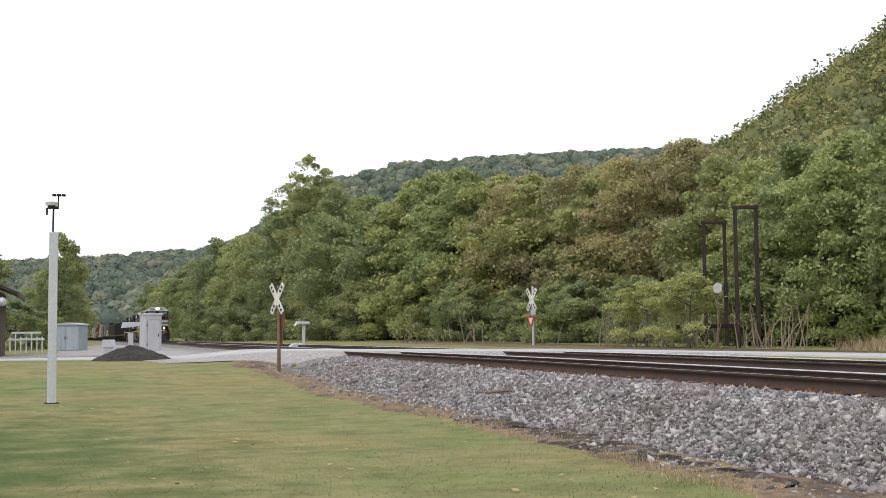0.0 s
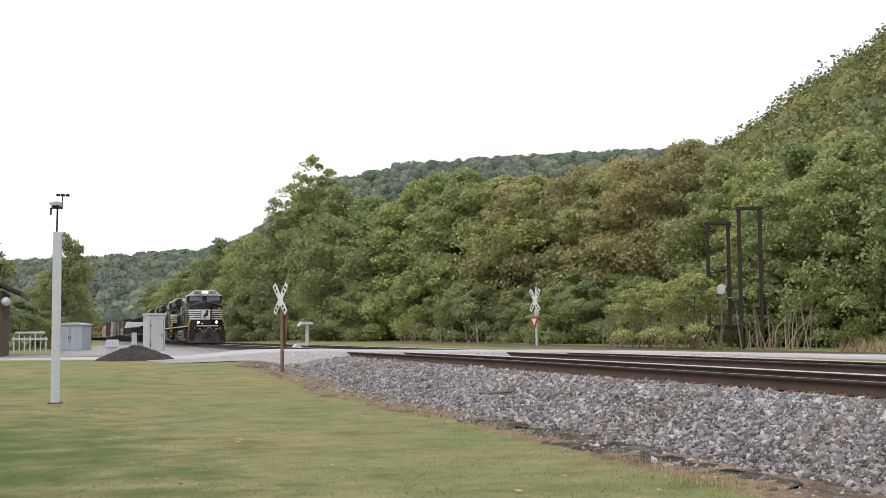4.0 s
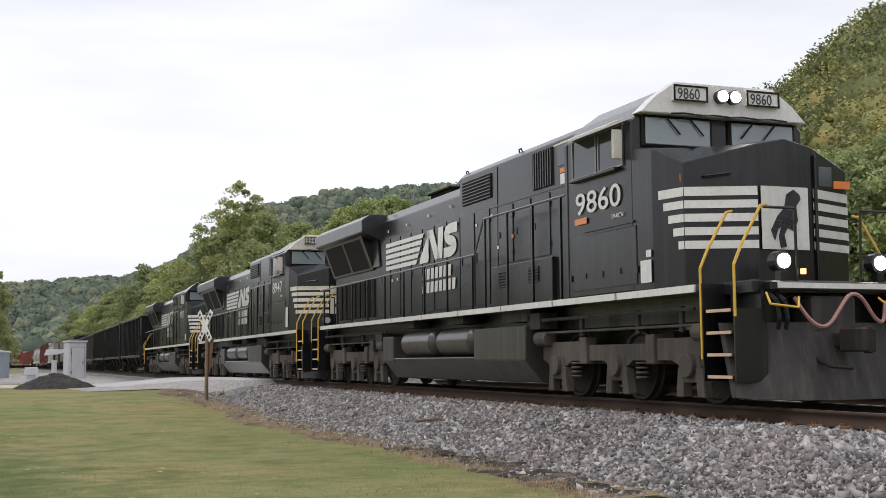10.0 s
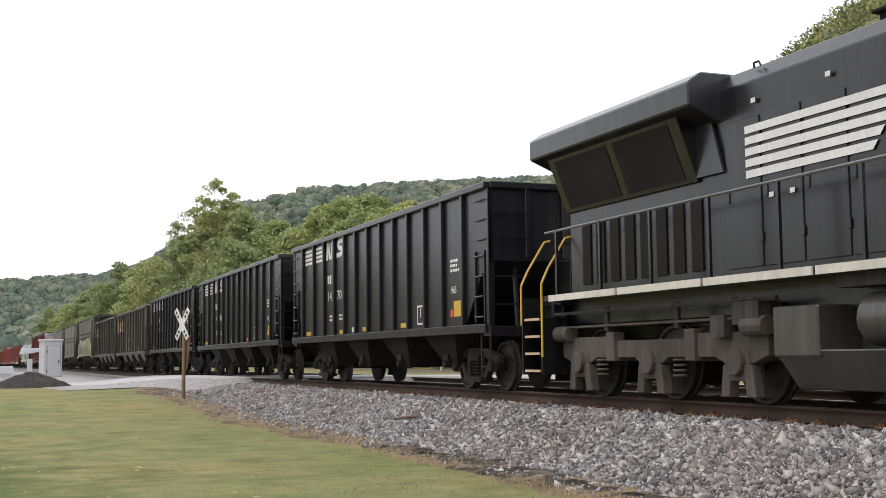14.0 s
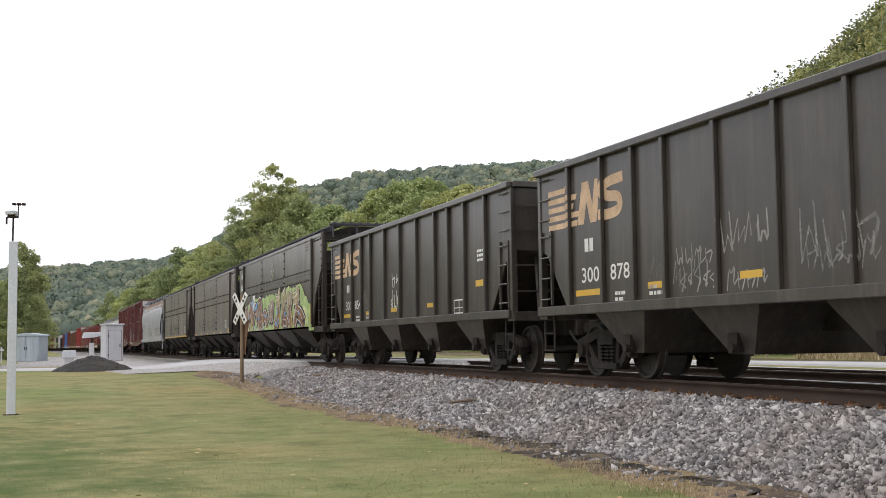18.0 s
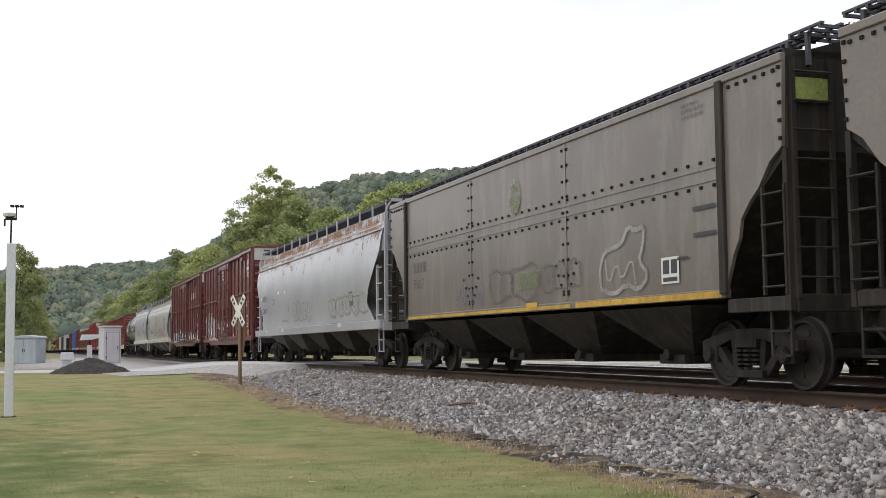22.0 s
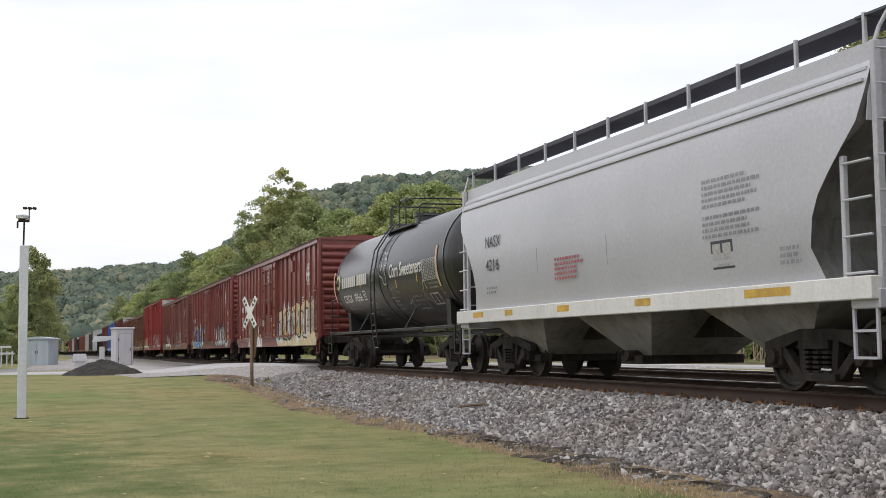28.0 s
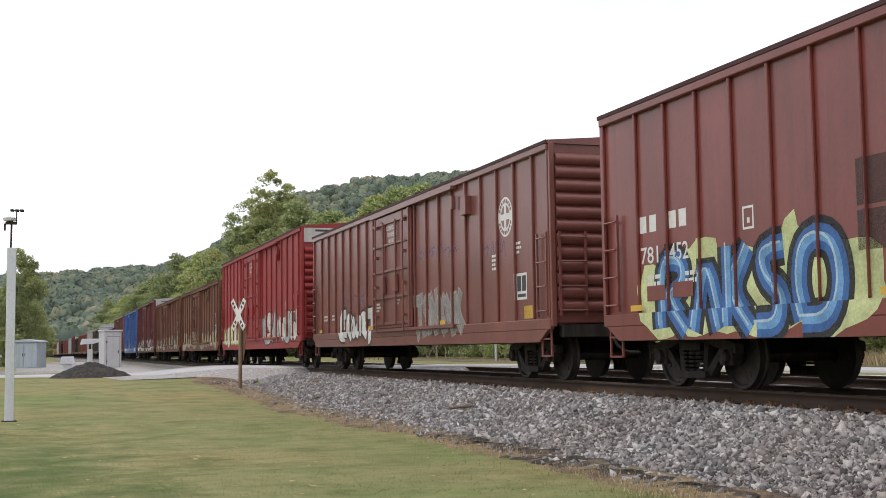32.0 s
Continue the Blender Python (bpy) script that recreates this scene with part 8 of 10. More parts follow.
RIGHT_WORD = [(.42, [(8.05, 1.28), (7.45, 1.45), (7.15, 1.95), (7.05, 2.45), (6.75, 2.50)]), (.34, [(7.65, 2.22), (7.25, 2.24), (6.72, 2.36)]), (.46, [(6.45, 1.28), (6.30, 1.75), (5.95, 1.90), (6.35, 2.25), (5.75, 2.45)]), (.36, [(6.2, 1.50), (5.6, 1.48), (5.45, 1.28)]),
              (.42, [(5.30, 2.52), (5.30, 1.95), (5.05, 1.55), (4.75, 1.28)]), (.36, [(4.62, 2.45), (4.95, 2.05), (5.25, 1.85)]), (.36, [(4.35, 2.20), (3.9, 2.24), (3.35, 2.36)]), (.42, [(3.62, 2.60), (3.75, 2.1), (3.80, 1.75), (4.3, 1.28)]), (.44, [(3.85, 1.75), (3.1, 1.62), (2.55, 1.30)])]
for nm, word, fills, ln in (("first", LEFT_WORD, (G_BROWN, G_BROWN), .05), ("middle", MID_WORD, (G_BROWN, G_BROWN), .035), ("last", RIGHT_WORD, (G_BROWN, G_TAN), .05)):
    base_lift = .003
    for n, (w, path) in enumerate(word):
        pts = [(F(v), z) for v, z in path]
        up = base_lift + .0042 * n / len(word)
        coat("spray_shadow", G_BLACK, ob, stroke([(y - .07, z - .04) for y, z in pts], w + .26, 2), up)
        coat("spray_outline", G_WHITE, ob, stroke(pts, w + .085, 2), up + .0045)
        coat("spray_fill", fills[0], ob, stroke(pts, w, 2), up + .0055)
        high = [clipped(q, F(0), F(16), 2.02, 3.0) for q in stroke(pts, w, 2)]
        if nm == "last":
            coat("spray_fill", fills[1], ob, [q for q in high if len(q) > 2], up + .0065)
        coat("spray_line", G_WHITE, ob, stroke([(y + .26 * w, z + .12 * w) for y, z in pts], .035, 2, .5), up + .0075)
for k in range(34):
    v, z = rg.choice((rg.uniform(9.5, 14.9), rg.uniform(2.4, 7.6))), rg.uniform(1.18, 1.75)
    coat("spray_drop", rg.choice((G_LBLUE, G_LBLUE, G_SKY, G_BLACK)), ob, [blob(rg, F(v), F(v) + rg.uniform(.10, .30), z, z + rg.uniform(.08, .22), 10, .2)], .0165)
for k in range(26):
    v = rg.uniform(9.4, 14.8)
    coat("spray_drop", rg.choice((G_WHITE, G_CREAM, G_SILVER)), ob, [blob(rg, F(v), F(v) + rg.uniform(.15, .35), 1.1, 1.1 + rg.uniform(.12, .26), 10, .16)], .0172)
for v in (13.05, 10.35, 6.85, 4.55):
    coat("spray_drop", YELLOW, ob, [rect(F(v), F(v) + .12, 1.22, 1.78)], .0178)
coat("spray_fill", G_WHITE, ob, [[(F(12.85), 2.68), (F(12.2), 2.68), (F(12.35), 2.2), (F(12.55), 1.98), (F(12.75), 2.2)]], .018)
coat("spray_band", G_LBLUE, ob, [[(F(12.95), 2.5), (F(12.85), 2.45), (F(12.72), 1.95), (F(12.85), 2.2), (F(13.15), 2.25)], [(F(12.5), 1.95), (F(12.1), 2.25), (F(11.6), 2.42), (F(11.7), 2.1), (F(12.2), 2.0)]], .0184)
coat("spray_line", G_BLACK, ob, [q for p in (((12.85, 2.68), (12.2, 2.68), (12.35, 2.2), (12.55, 1.98), (12.75, 2.2), (12.85, 2.68)), ((12.5, 1.95), (12.1, 2.25), (11.6, 2.42), (11.7, 2.1), (12.2, 2.0), (12.5, 1.95))) for q in stroke([(F(v), z) for v, z in p], .035, 0)] + [rect(F(12.58), F(12.46), 2.3, 2.5)], .019)
tag(ob, h - 1.2, h - .72, 3.45, 3.75, 4, 63, G_WHITE, .05), tag(ob, h - 1.3, h - .62, 2.95, 3.3, 6, 64, G_WHITE, .05)
ob, h, pp = flat_covered_hopper("taupe riveted covered hopper with pale chalky scrawls", 178.8, 195.4, 4.10, CSX_GREY, 2)
tag(ob, -1.9, 4.7, 1.35, 2.1, 11, 65, G_SOOT, .05), tag(ob, .0, .6, 1.55, 1.9, 1, 66, G_MOSS, .06)
for k in range(6):
    decal("reflector", YELLOW, ob, -1.546, [rect(-pp + .25 + k * 2.5, -pp + .65 + k * 2.5, 1.22, 1.3)])
decal("reflector", YELLOW, ob, -1.546, [rect(-pp + .1, -pp + .6, 1.26, 1.46)])
ob, h, pp = flat_covered_hopper("dusty taupe covered hopper with yellow sill stripe", 196.5, 213.3, 4.10, CSX_GREY, 3)
figure = [(-3.46, 1.48), (-3.40, 1.80), (-3.60, 2.08), (-3.95, 2.10), (-4.20, 2.16), (-4.38, 2.40), (-4.62, 2.30), (-4.90, 2.36), (-4.84, 2.05), (-4.70, 1.85), (-5.02, 1.62), (-4.70, 1.40), (-4.30, 1.52), (-3.90, 1.36), (-3.46, 1.48)]
coat("scrawl", G_GREY, ob, stroke(figure, .075, 1)), coat("scrawl", G_GREY, ob, stroke([(-3.6, 1.95), (-3.7, 1.5), (-4.0, 1.9), (-4.15, 1.55), (-4.5, 1.95), (-4.6, 1.5)], .04, 1))
loops(ob, -.9, 1.5, 1.36, 2.10, 2, 69, G_SOOT, .06), coat("spray_fill", G_LEAF, ob, [rect(-1.0, .1, 1.62, 1.95)], .0012), loops(ob, -2.7, -1.1, 1.50, 2.05, 3, 70, G_SOOT, .05), tag(ob, 1.7, 3.4, 1.35, 1.9, 5, 71, G_VIOLET, .05)
coat("sill_stripe", WORN_YELLOW, ob, [rect(-pp + .05, -2.5, 1.21, 1.30), rect(-2.3, pp - .2, 1.22, 1.28)], .005)
decal("reflector", YELLOW, ob, -1.548, [rect(-.9, -.4, 1.24, 1.36)])
bars(G_SOOT, ob, -1.541, pp - .6, 2.30, .24, 4, .4, 3), words("9607", G_SOOT, ob, -1.541, pp - .6, 1.92, .24, .8)


def round_covered_hopper(label, rf, rb, eave, body, seed, rusty=False, n_chute=4, sill=WHITE):
    """Smooth bulged covered hopper: lofted body, open end frames, railed roof walk."""
    ob, h = car_base("covered_hopper_car", label, "hopper car", rf, rb, (rb - rf) - 3.6)
    underframe(ob, h, TRUCK, trucks=1.75)
    k = eave - 4.0
    wz = k + {1: -.02, 2: .08, 3: .03}[seed]      # height of the roof walk
    ev = .10                  # taller roof edge
    sec = [(1.47, 1.30), (1.55, 1.75), (1.575, 2.1), (1.585, 2.35), (1.58, 2.6), (1.57, 2.85), (1.55, 3.1), (1.51, 3.45 + k * .6), (1.40, 3.80 + k), (1.34, 3.86 + k), (1.33, 3.98 + k + ev), (1.02, 4.12 + k + ev * .3), (.5, 4.20 + k), (0, 4.22 + k)]
    ring = [(-x, z) for x, z in sec] + [(x, z) for x, z in sec[-2::-1]]

    def end(z):
        if rusty:
            return h - float(np.interp(z, [1.3, 1.5, 1.72, 2.0, 2.3, 2.65, 2.95, 3.16, 3.4], [.95, 1.26, 1.45, 1.33, 1.0, .62, .30, .12, .10]))
        return float(np.interp(z, [1.3, 1.5, 1.75, 2.0, 2.3, 2.65, 2.95, 3.16, 3.4], [h - .92, h - 1.06, h - 1.13, h - 1.10, h - .96, h - .66, h - .37, h - .18, h - .12]))
    bm = bmesh.new()
    rows = []
    for i in range(9):
        s = -1 + i / 4
        rows.append([bm.verts.new((x, s * end(z), z)) for x, z in ring])
    for a, b in zip(rows, rows[1:]):
        for j in range(len(ring) - 1):
            bm.faces.new((a[j], a[j + 1], b[j + 1], b[j]))
    part("body", bm, body, ob, smooth=True)
    for e in (-1, 1):
        bm = bmesh.new()
        vs = [bm.verts.new((x, e * (end(z) - .015), z)) for x, z in ring]
        mid = [bm.verts.new((x * .9, e * (end(z) - .25 * (z < 3.09) - .02), z)) for x, z in ring]
        n = len(ring)
        for j in range(n - 1):
            bm.faces.new((vs[j], vs[j + 1], mid[j + 1], mid[j]))
        for j in range(n // 2):
            a, b, c, d = mid[j], mid[j + 1], mid[n - 2 - j], mid[n - 1 - j]
            if b is not c:
                bm.faces.new((a, b, c, d) if j + 1 != n - 2 - j else (a, b, d))
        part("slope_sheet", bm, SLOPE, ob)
        bm = bmesh.new()
        upper = [(x, z) for x, z in ring if z > 3.05]
        prism(bm, [(x * .97, z - .01) for x, z in upper], e * (end(3.5) + .004), e * (end(3.5) + .016), "y")
        part("end_sheet", bm, body, ob)
        for s in (-1, 1):
            boxes("end_post", body, ob, (min(s * 1.34, s * 1.44), max(s * 1.34, s * 1.44), min(e * (h - .10), e * (h - .02)), max(e * (h - .10), e * (h - .02)), 1.1, 4.05 + k), bevel=.01)
            boxes("corner_post", body, ob, (min(s * 1.46, s * 1.53), max(s * 1.46, s * 1.53), min(e * (h - .58), e * (h - .51)), max(e * (h - .58), e * (h - .51)), 1.1, 2.75), bevel=.01)
            ladder(ob, s * 1.49, e * (h - .05), e * (h - .55), 1.4, 2.65, 4, body, .017, "side_ladder", False)
            bm = bmesh.new()
            cyl(bm, (s * 1.42, e * (h - .03), 1.5), (s * .85, e * (h - .03), 1.5), .017, 6)
            me = mesh_of("end_rung", bm, body)
            for j in range(7):
                hang("end_rung", me, ob, (0, 0, j * .40))
            bm = bmesh.new()
            box(bm, s * .85 - .02, s * .85 + .02, min(e * (h - .06), e * (h - .02)), max(e * (h - .06), e * (h - .02)), 1.2, 4.0 + k)
            part("end_stile", bm, body, ob)
            sill_step(ob, e * (h - .28), body, s * 1.47)
        boxes("end_sill", body, ob, (-1.5, 1.5, min(e * (h - .5), e * h), max(e * (h - .5), e * h), 1.0, 1.22), bevel=.012)
        boxes("end_walkway", GRATE, ob, (-1.3, 1.3, min(e * (h - .5), e * (h + .05)), max(e * (h - .5), e * (h + .05)), 4.37 + wz, 4.40 + wz))
        boxes("end_edge", body, ob, (-1.28, 1.28, min(e * (h + .052), e * (h + .08)), max(e * (h + .052), e * (h + .08)), 4.34 + wz, 4.42 + wz))
        for s in (-1, 1):
            bm = bmesh.new()
            tube(bm, [(s * 1.39, e * (h - .06), 4.04 + k), (s * 1.34, e * (h - .04), 4.2 + k), (s * 1.26, e * (h + .03), 4.36 + wz)], .026, 6)
            part("walkway_bracket", bm, body, ob)
    for s in (-1, 1):
        boxes("side_sill", sill, ob, (min(s * 1.44, s * 1.60), max(s * 1.44, s * 1.60), -h + .02, h - .02, 1.04 if rusty else 1.10, 1.28 if rusty else 1.36), bevel=.012)
        boxes("walkway", GRATE, ob, (min(s * .66, s * 1.25), max(s * .66, s * 1.25), -h + .3, h - .3, 4.36 + wz, 4.40 + wz))
        boxes("walkway_edge", GRATE, ob, (min(s * 1.251, s * 1.262), max(s * 1.251, s * 1.262), -h + .3, h - .3, 4.335 + wz, 4.41 + wz))
        n = int(2 * h / 1.35)
        bm = bmesh.new()
        box(bm, -.02, .02, -.022, .022, 3.98 + k, 4.42 + wz)
        post = mesh_of("walkway_post", bm, body)
        for j in range(n + 1):
            hang("walkway_post", post, ob, (s * 1.285, -h + .35 + (2 * h - .7) * j / n, 0))
    for z in (3.60 + k, 3.74 + k):
        boxes("roof_bead", body, ob, (-1.50 + (z - 3.6 - k) * .5, -1.44 + (z - 3.6 - k) * .5, -end(z) + .05, end(z) - .05, z, z + .035))
    skin = lambda z: -float(np.interp(z, [q[1] for q in sec[:9]], [q[0] for q in sec[:9]]))
    STEPS[ob.name] = [(-h, h, 1.36 + .25 * q, 1.61 + .25 * q, skin) for q in range(10)]
    chutes(ob, [(j - (n_chute - 1) / 2) * (2 * h - 5.4) / (n_chute - 1) for j in range(n_chute)], (2 * h - 5.0) / n_chute / 2 + .12, 1.28, 1.42, HOP_DARK if seed == 1 else HOP_UNDER)
    return ob, h, end


ob, h, end = round_covered_hopper("light grey covered hopper with rust along the roof edge", 214.1, 232.71, 4.05, ACF_GREY, 1, True, 5, ACF_GREY)
rr = random.Random(8)


def on_skin(name, material, parent, polys, skin):
    """Flat paint that follows the bulged side."""
    bm = bmesh.new()
    for p in polys:
        vs = [bm.verts.new((skin(z), y, z)) for y, z in p]
        f = bm.faces.new(vs)
        f.normal_update()
        if f.normal.x > 0:
            f.normal_flip()
    bmesh.ops.triangulate(bm, faces=list(bm.faces))
    me = bpy.data.meshes.new(name)
    bm.to_mesh(me)
    bm.free()
    me.materials.append(material)
    return hang(name, me, parent)


def rust_run(name):
    """Rust that gathers under the roof edge and runs down in streaks."""
    m, nt, b = shader(name)
    co = nt.nodes.new("ShaderNodeTexCoord").outputs["Object"]
    wide, tall = nt.nodes.new("ShaderNodeMapping"), nt.nodes.new("ShaderNodeMapping")
    wide.inputs["Scale"].default_value, tall.inputs["Scale"].default_value = (1, .75, 2.2), (1, 5.0, .8)
    nt.links.new(co, wide.inputs["Vector"]), nt.links.new(co, tall.inputs["Vector"])
    spot, run, grain = noise_node(nt, 1.5, 6, .7, wide.outputs["Vector"]), noise_node(nt, 1.4, 4, .65, tall.outputs["Vector"]), noise_node(nt, 14, 4, .7, co)
    sep = nt.nodes.new("ShaderNodeSeparateXYZ")
    nt.links.new(co, sep.inputs[0])
    high = nt.nodes.new("ShaderNodeMapRange")
    for k, v in (("From Min", 2.7), ("From Max", 4.0), ("To Min", -.125), ("To Max", .03)):
        high.inputs[k].default_value = v
    nt.links.new(sep.outputs["Z"], high.inputs["Value"])
    blend = mix_node(nt, 0.42, spot.outputs["Fac"], run.outputs["Fac"])
    blend = mix_node(nt, 0.22, blend, grain.outputs["Fac"])
    add = nt.nodes.new("ShaderNodeMath")
    add.operation = "ADD"
    nt.links.new(blend, add.inputs[0]), nt.links.new(high.outputs["Result"], add.inputs[1])
    fac = ramp_node(nt, add.outputs[0], [(0.49, (0, 0, 0)), (0.55, (.85, .85, .85))]).outputs["Color"]
    nt.links.new(ramp_node(nt, grain.outputs["Fac"], [(0.3, (0.22, 0.105, 0.055)), (0.7, (0.40, 0.21, 0.11))]).outputs["Color"], b.inputs["Base Color"])
    b.inputs["Roughness"].default_value = 0.85
    tr, ms = nt.nodes.new("ShaderNodeBsdfTransparent"), nt.nodes.new("ShaderNodeMixShader")
    nt.links.new(fac, ms.inputs[0]), nt.links.new(tr.outputs[0], ms.inputs[1]), nt.links.new(b.outputs[0], ms.inputs[2])
    nt.links.new(ms.outputs[0], nt.nodes["Material Output"].inputs["Surface"])
    return m


X1 = lambda z: -float(np.interp(z, [1.30, 1.75, 2.1, 2.35, 2.6, 2.85, 3.1, 3.48, 3.85, 3.91, 4.13], [1.47, 1.55, 1.575, 1.585, 1.58, 1.57, 1.55, 1.51, 1.40, 1.34, 1.33])) - .007
ZR = [2.6, 2.85, 3.1, 3.29, 3.48, 3.66, 3.85, 3.91, 4.0, 4.12]
on_skin("rust_stain", rust_run("rust_running_down"), ob, [rect(-h + .22 + i * 2.2, min(h - .22, -h + .22 + i * 2.2 + 2.2), a, b) for a, b in zip(ZR, ZR[1:]) for i in range(9)], X1)
words("ACFX", STENCIL, ob, -1.60, 7.67, 2.38, .22, .80), words("67427", STENCIL, ob, -1.60, 7.67, 1.89, .22, .88)
coat("paint_patch", G_WHITE, ob, [rect(7.9, 8.05, 2.45, 2.55), rect(4.4, 4.65, 2.55, 2.66), rect(3.2, 3.45, 2.52, 2.62), rect(8.0, 8.12, 1.5, 1.6)])
coat("scrawl", G_MOSS, ob, [rect(2.60, 2.74, 1.62, 2.1), [(5.1, 1.5), (5.2, 1.5), (5.3, 1.95), (5.22, 1.95)]], 0)
loops(ob, -.8, 2.1, 1.42, 2.15, 4, 72, G_FAINT, .05), tag(ob, -1.2, 2.0, 1.42, 2.0, 6, 74, G_STRAW, .05, .008), loops(ob, -7.9, -3.4, 1.45, 2.12, 5, 73, G_STRAW, .075), loops(ob, -7.7, -3.5, 1.50, 2.08, 5, 75, G_FAINT, .04, .003), lines(FADED, ob, -1.594, 3.7, 1.5, .08, 1.5, 1, 3)
for y0 in (-6.4,):
    coat("placard", STENCIL, ob, [rect(y0, y0 + .42, 1.75, 2.15)])
    coat("placard_field", G_SILVER, ob, [rect(y0 + .05, y0 + .19, 1.88, 2.10), rect(y0 + .23, y0 + .37, 1.88, 2.10)], .0015)
decal("placard", FADED, ob, -1.596, [rect(5.45, 5.5, 2.2, 2.4), rect(5.2, 5.25, 2.2, 2.4), rect(5.25, 5.45, 2.36, 2.4), rect(5.25, 5.45, 2.2, 2.24)])
decal("reflector", WHITE, ob, -1.604, [rect(3.4, 3.85, 1.16, 1.28)]), decal("reflector", WHITE, ob, -1.604, [rect(-5.2, -4.75, 1.16, 1.28)])
decal("data_plate", G_SKY, ob, -1.604, [rect(6.7, 6.95, 1.18, 1.29)])

ob, h, end = round_covered_hopper("beige-grey covered hopper with red and black scrawls", 267.71, 284.57, 3.86, SHP_GREY, 2, False, 4, SHP_WHITE)
words("SHPX", FADED, ob, -1.60, 7.1, 2.63, .24, .9), words("454850", FADED, ob, -1.60, 7.1, 2.14, .24, 1.15)
tag(ob, 4.0, 5.8, 1.75, 2.12, 5, 73, G_BLACK, .06), tag(ob, 4.1, 5.7, 1.78, 2.1, 4, 77, G_BLACK, .05), tag(ob, -.7, 3.1, 1.40, 2.10, 7, 74, G_WINE, .04), tag(ob, -.6, 2.6, 1.45, 2.1, 4, 78, G_RED, .03), tag(ob, -4.6, -.7, 1.38, 2.15, 8, 75, G_WINE, .05), tag(ob, -4.4, -1.0, 1.45, 2.30, 6, 79, G_WINE, .035), tag(ob, -5.2, -4.0, 1.5, 2.1, 2, 76, G_WINE, .035)
coat("spray_line", G_SOOT, ob, [[(y, 3.3), (y + .05, 3.3), (y + .03 + rr.uniform(-.04, .04), 2.2 + rr.random() * .6), (y + .01, 2.2)] for y in (5.0, 4.6, 3.4, 2.0, -1.0, -4.2, -6.6)])
lines(FADED, ob, -1.594, -4.8, 2.78, .055, 1.3, 4, 3), lines(FADED, ob, -1.594, -4.8, 2.32, .055, 1.3, 4, 4), words("DO NOT HAMMER ON CAR", G_RED, ob, -1.594, 1.55, 2.86, .13, 2.0), lines(G_RED, ob, -1.594, .9, 2.66, .045, .9, 6, 6), lines(G_RED, ob, -1.594, -3.2, 1.62, .055, 2.0, 2, 8), lines(FADED, ob, -1.594, 6.8, 1.7, .05, .6, 2, 9), lines(FADED, ob, -1.594, -6.5, 1.9, .05, .6, 3, 11)
for y0, k in ((-6.22, 0),):
    coat("placard", STENCIL, ob, [rect(y0, y0 + .6, 1.60, 2.0)])
    coat("placard_field", G_WHITE, ob, [rect(y0 + .05, y0 + .27, 1.74, 1.95), rect(y0 + .1, y0 + .5, 1.64, 1.68)], .0015)
for a, b in ((-6.6, -5.3), (-3.2, -2.6), (.0, .5), (2.6, 3.1), (5.4, 5.8)):
    decal("reflector", WORN_YELLOW, ob, -1.603, [rect(a, b, 1.20, 1.31)])

ob, h, end = round_covered_hopper("clean light-grey covered hopper with neat black lettering", 285.8, 299.58, 3.94, NAS_GREY, 3, False, 3, WHITE)
words("NASX", STENCIL, ob, -1.60, 5.05, 2.60, .23, .82), words("4216", STENCIL, ob, -1.60, 5.03, 2.13, .23, .72)
lines(FADED, ob, -1.594, -3.4, 2.80, .05, 1.5, 5, 9), lines(FADED, ob, -1.594, -3.4, 2.30, .05, 1.4, 4, 10), lines(G_RED, ob, -1.594, 1.6, 2.1, .05, 1.2, 5, 5), lines(FADED, ob, -1.594, 5.0, 1.75, .05, .7, 2, 6), lines(FADED, ob, -1.594, -5.2, 1.75, .05, .5, 3, 7)
coat("placard", STENCIL, ob, [rect(-4.1, -3.56, 1.62, 2.0)])
coat("placard_field", G_SILVER, ob, [rect(-4.05, -3.85, 1.74, 1.96), rect(-3.8, -3.6, 1.74, 1.96), rect(-4.0, -3.66, 1.65, 1.69)], .0015)
coat("spray_line", G_SOOT, ob, [[(y, 2.4), (y + .03, 2.4), (y + .02, 1.9), (y + .01, 1.9)] for y in (-.45, 2.4)])
for a, b in ((-5.4, -4.4), (-1.9, -1.4), (1.0, 1.5), (3.6, 4.0), (5.2, 5.8)):
    decal("reflector", WORN_YELLOW, ob, -1.603, [rect(a, b, 1.20, 1.31)])


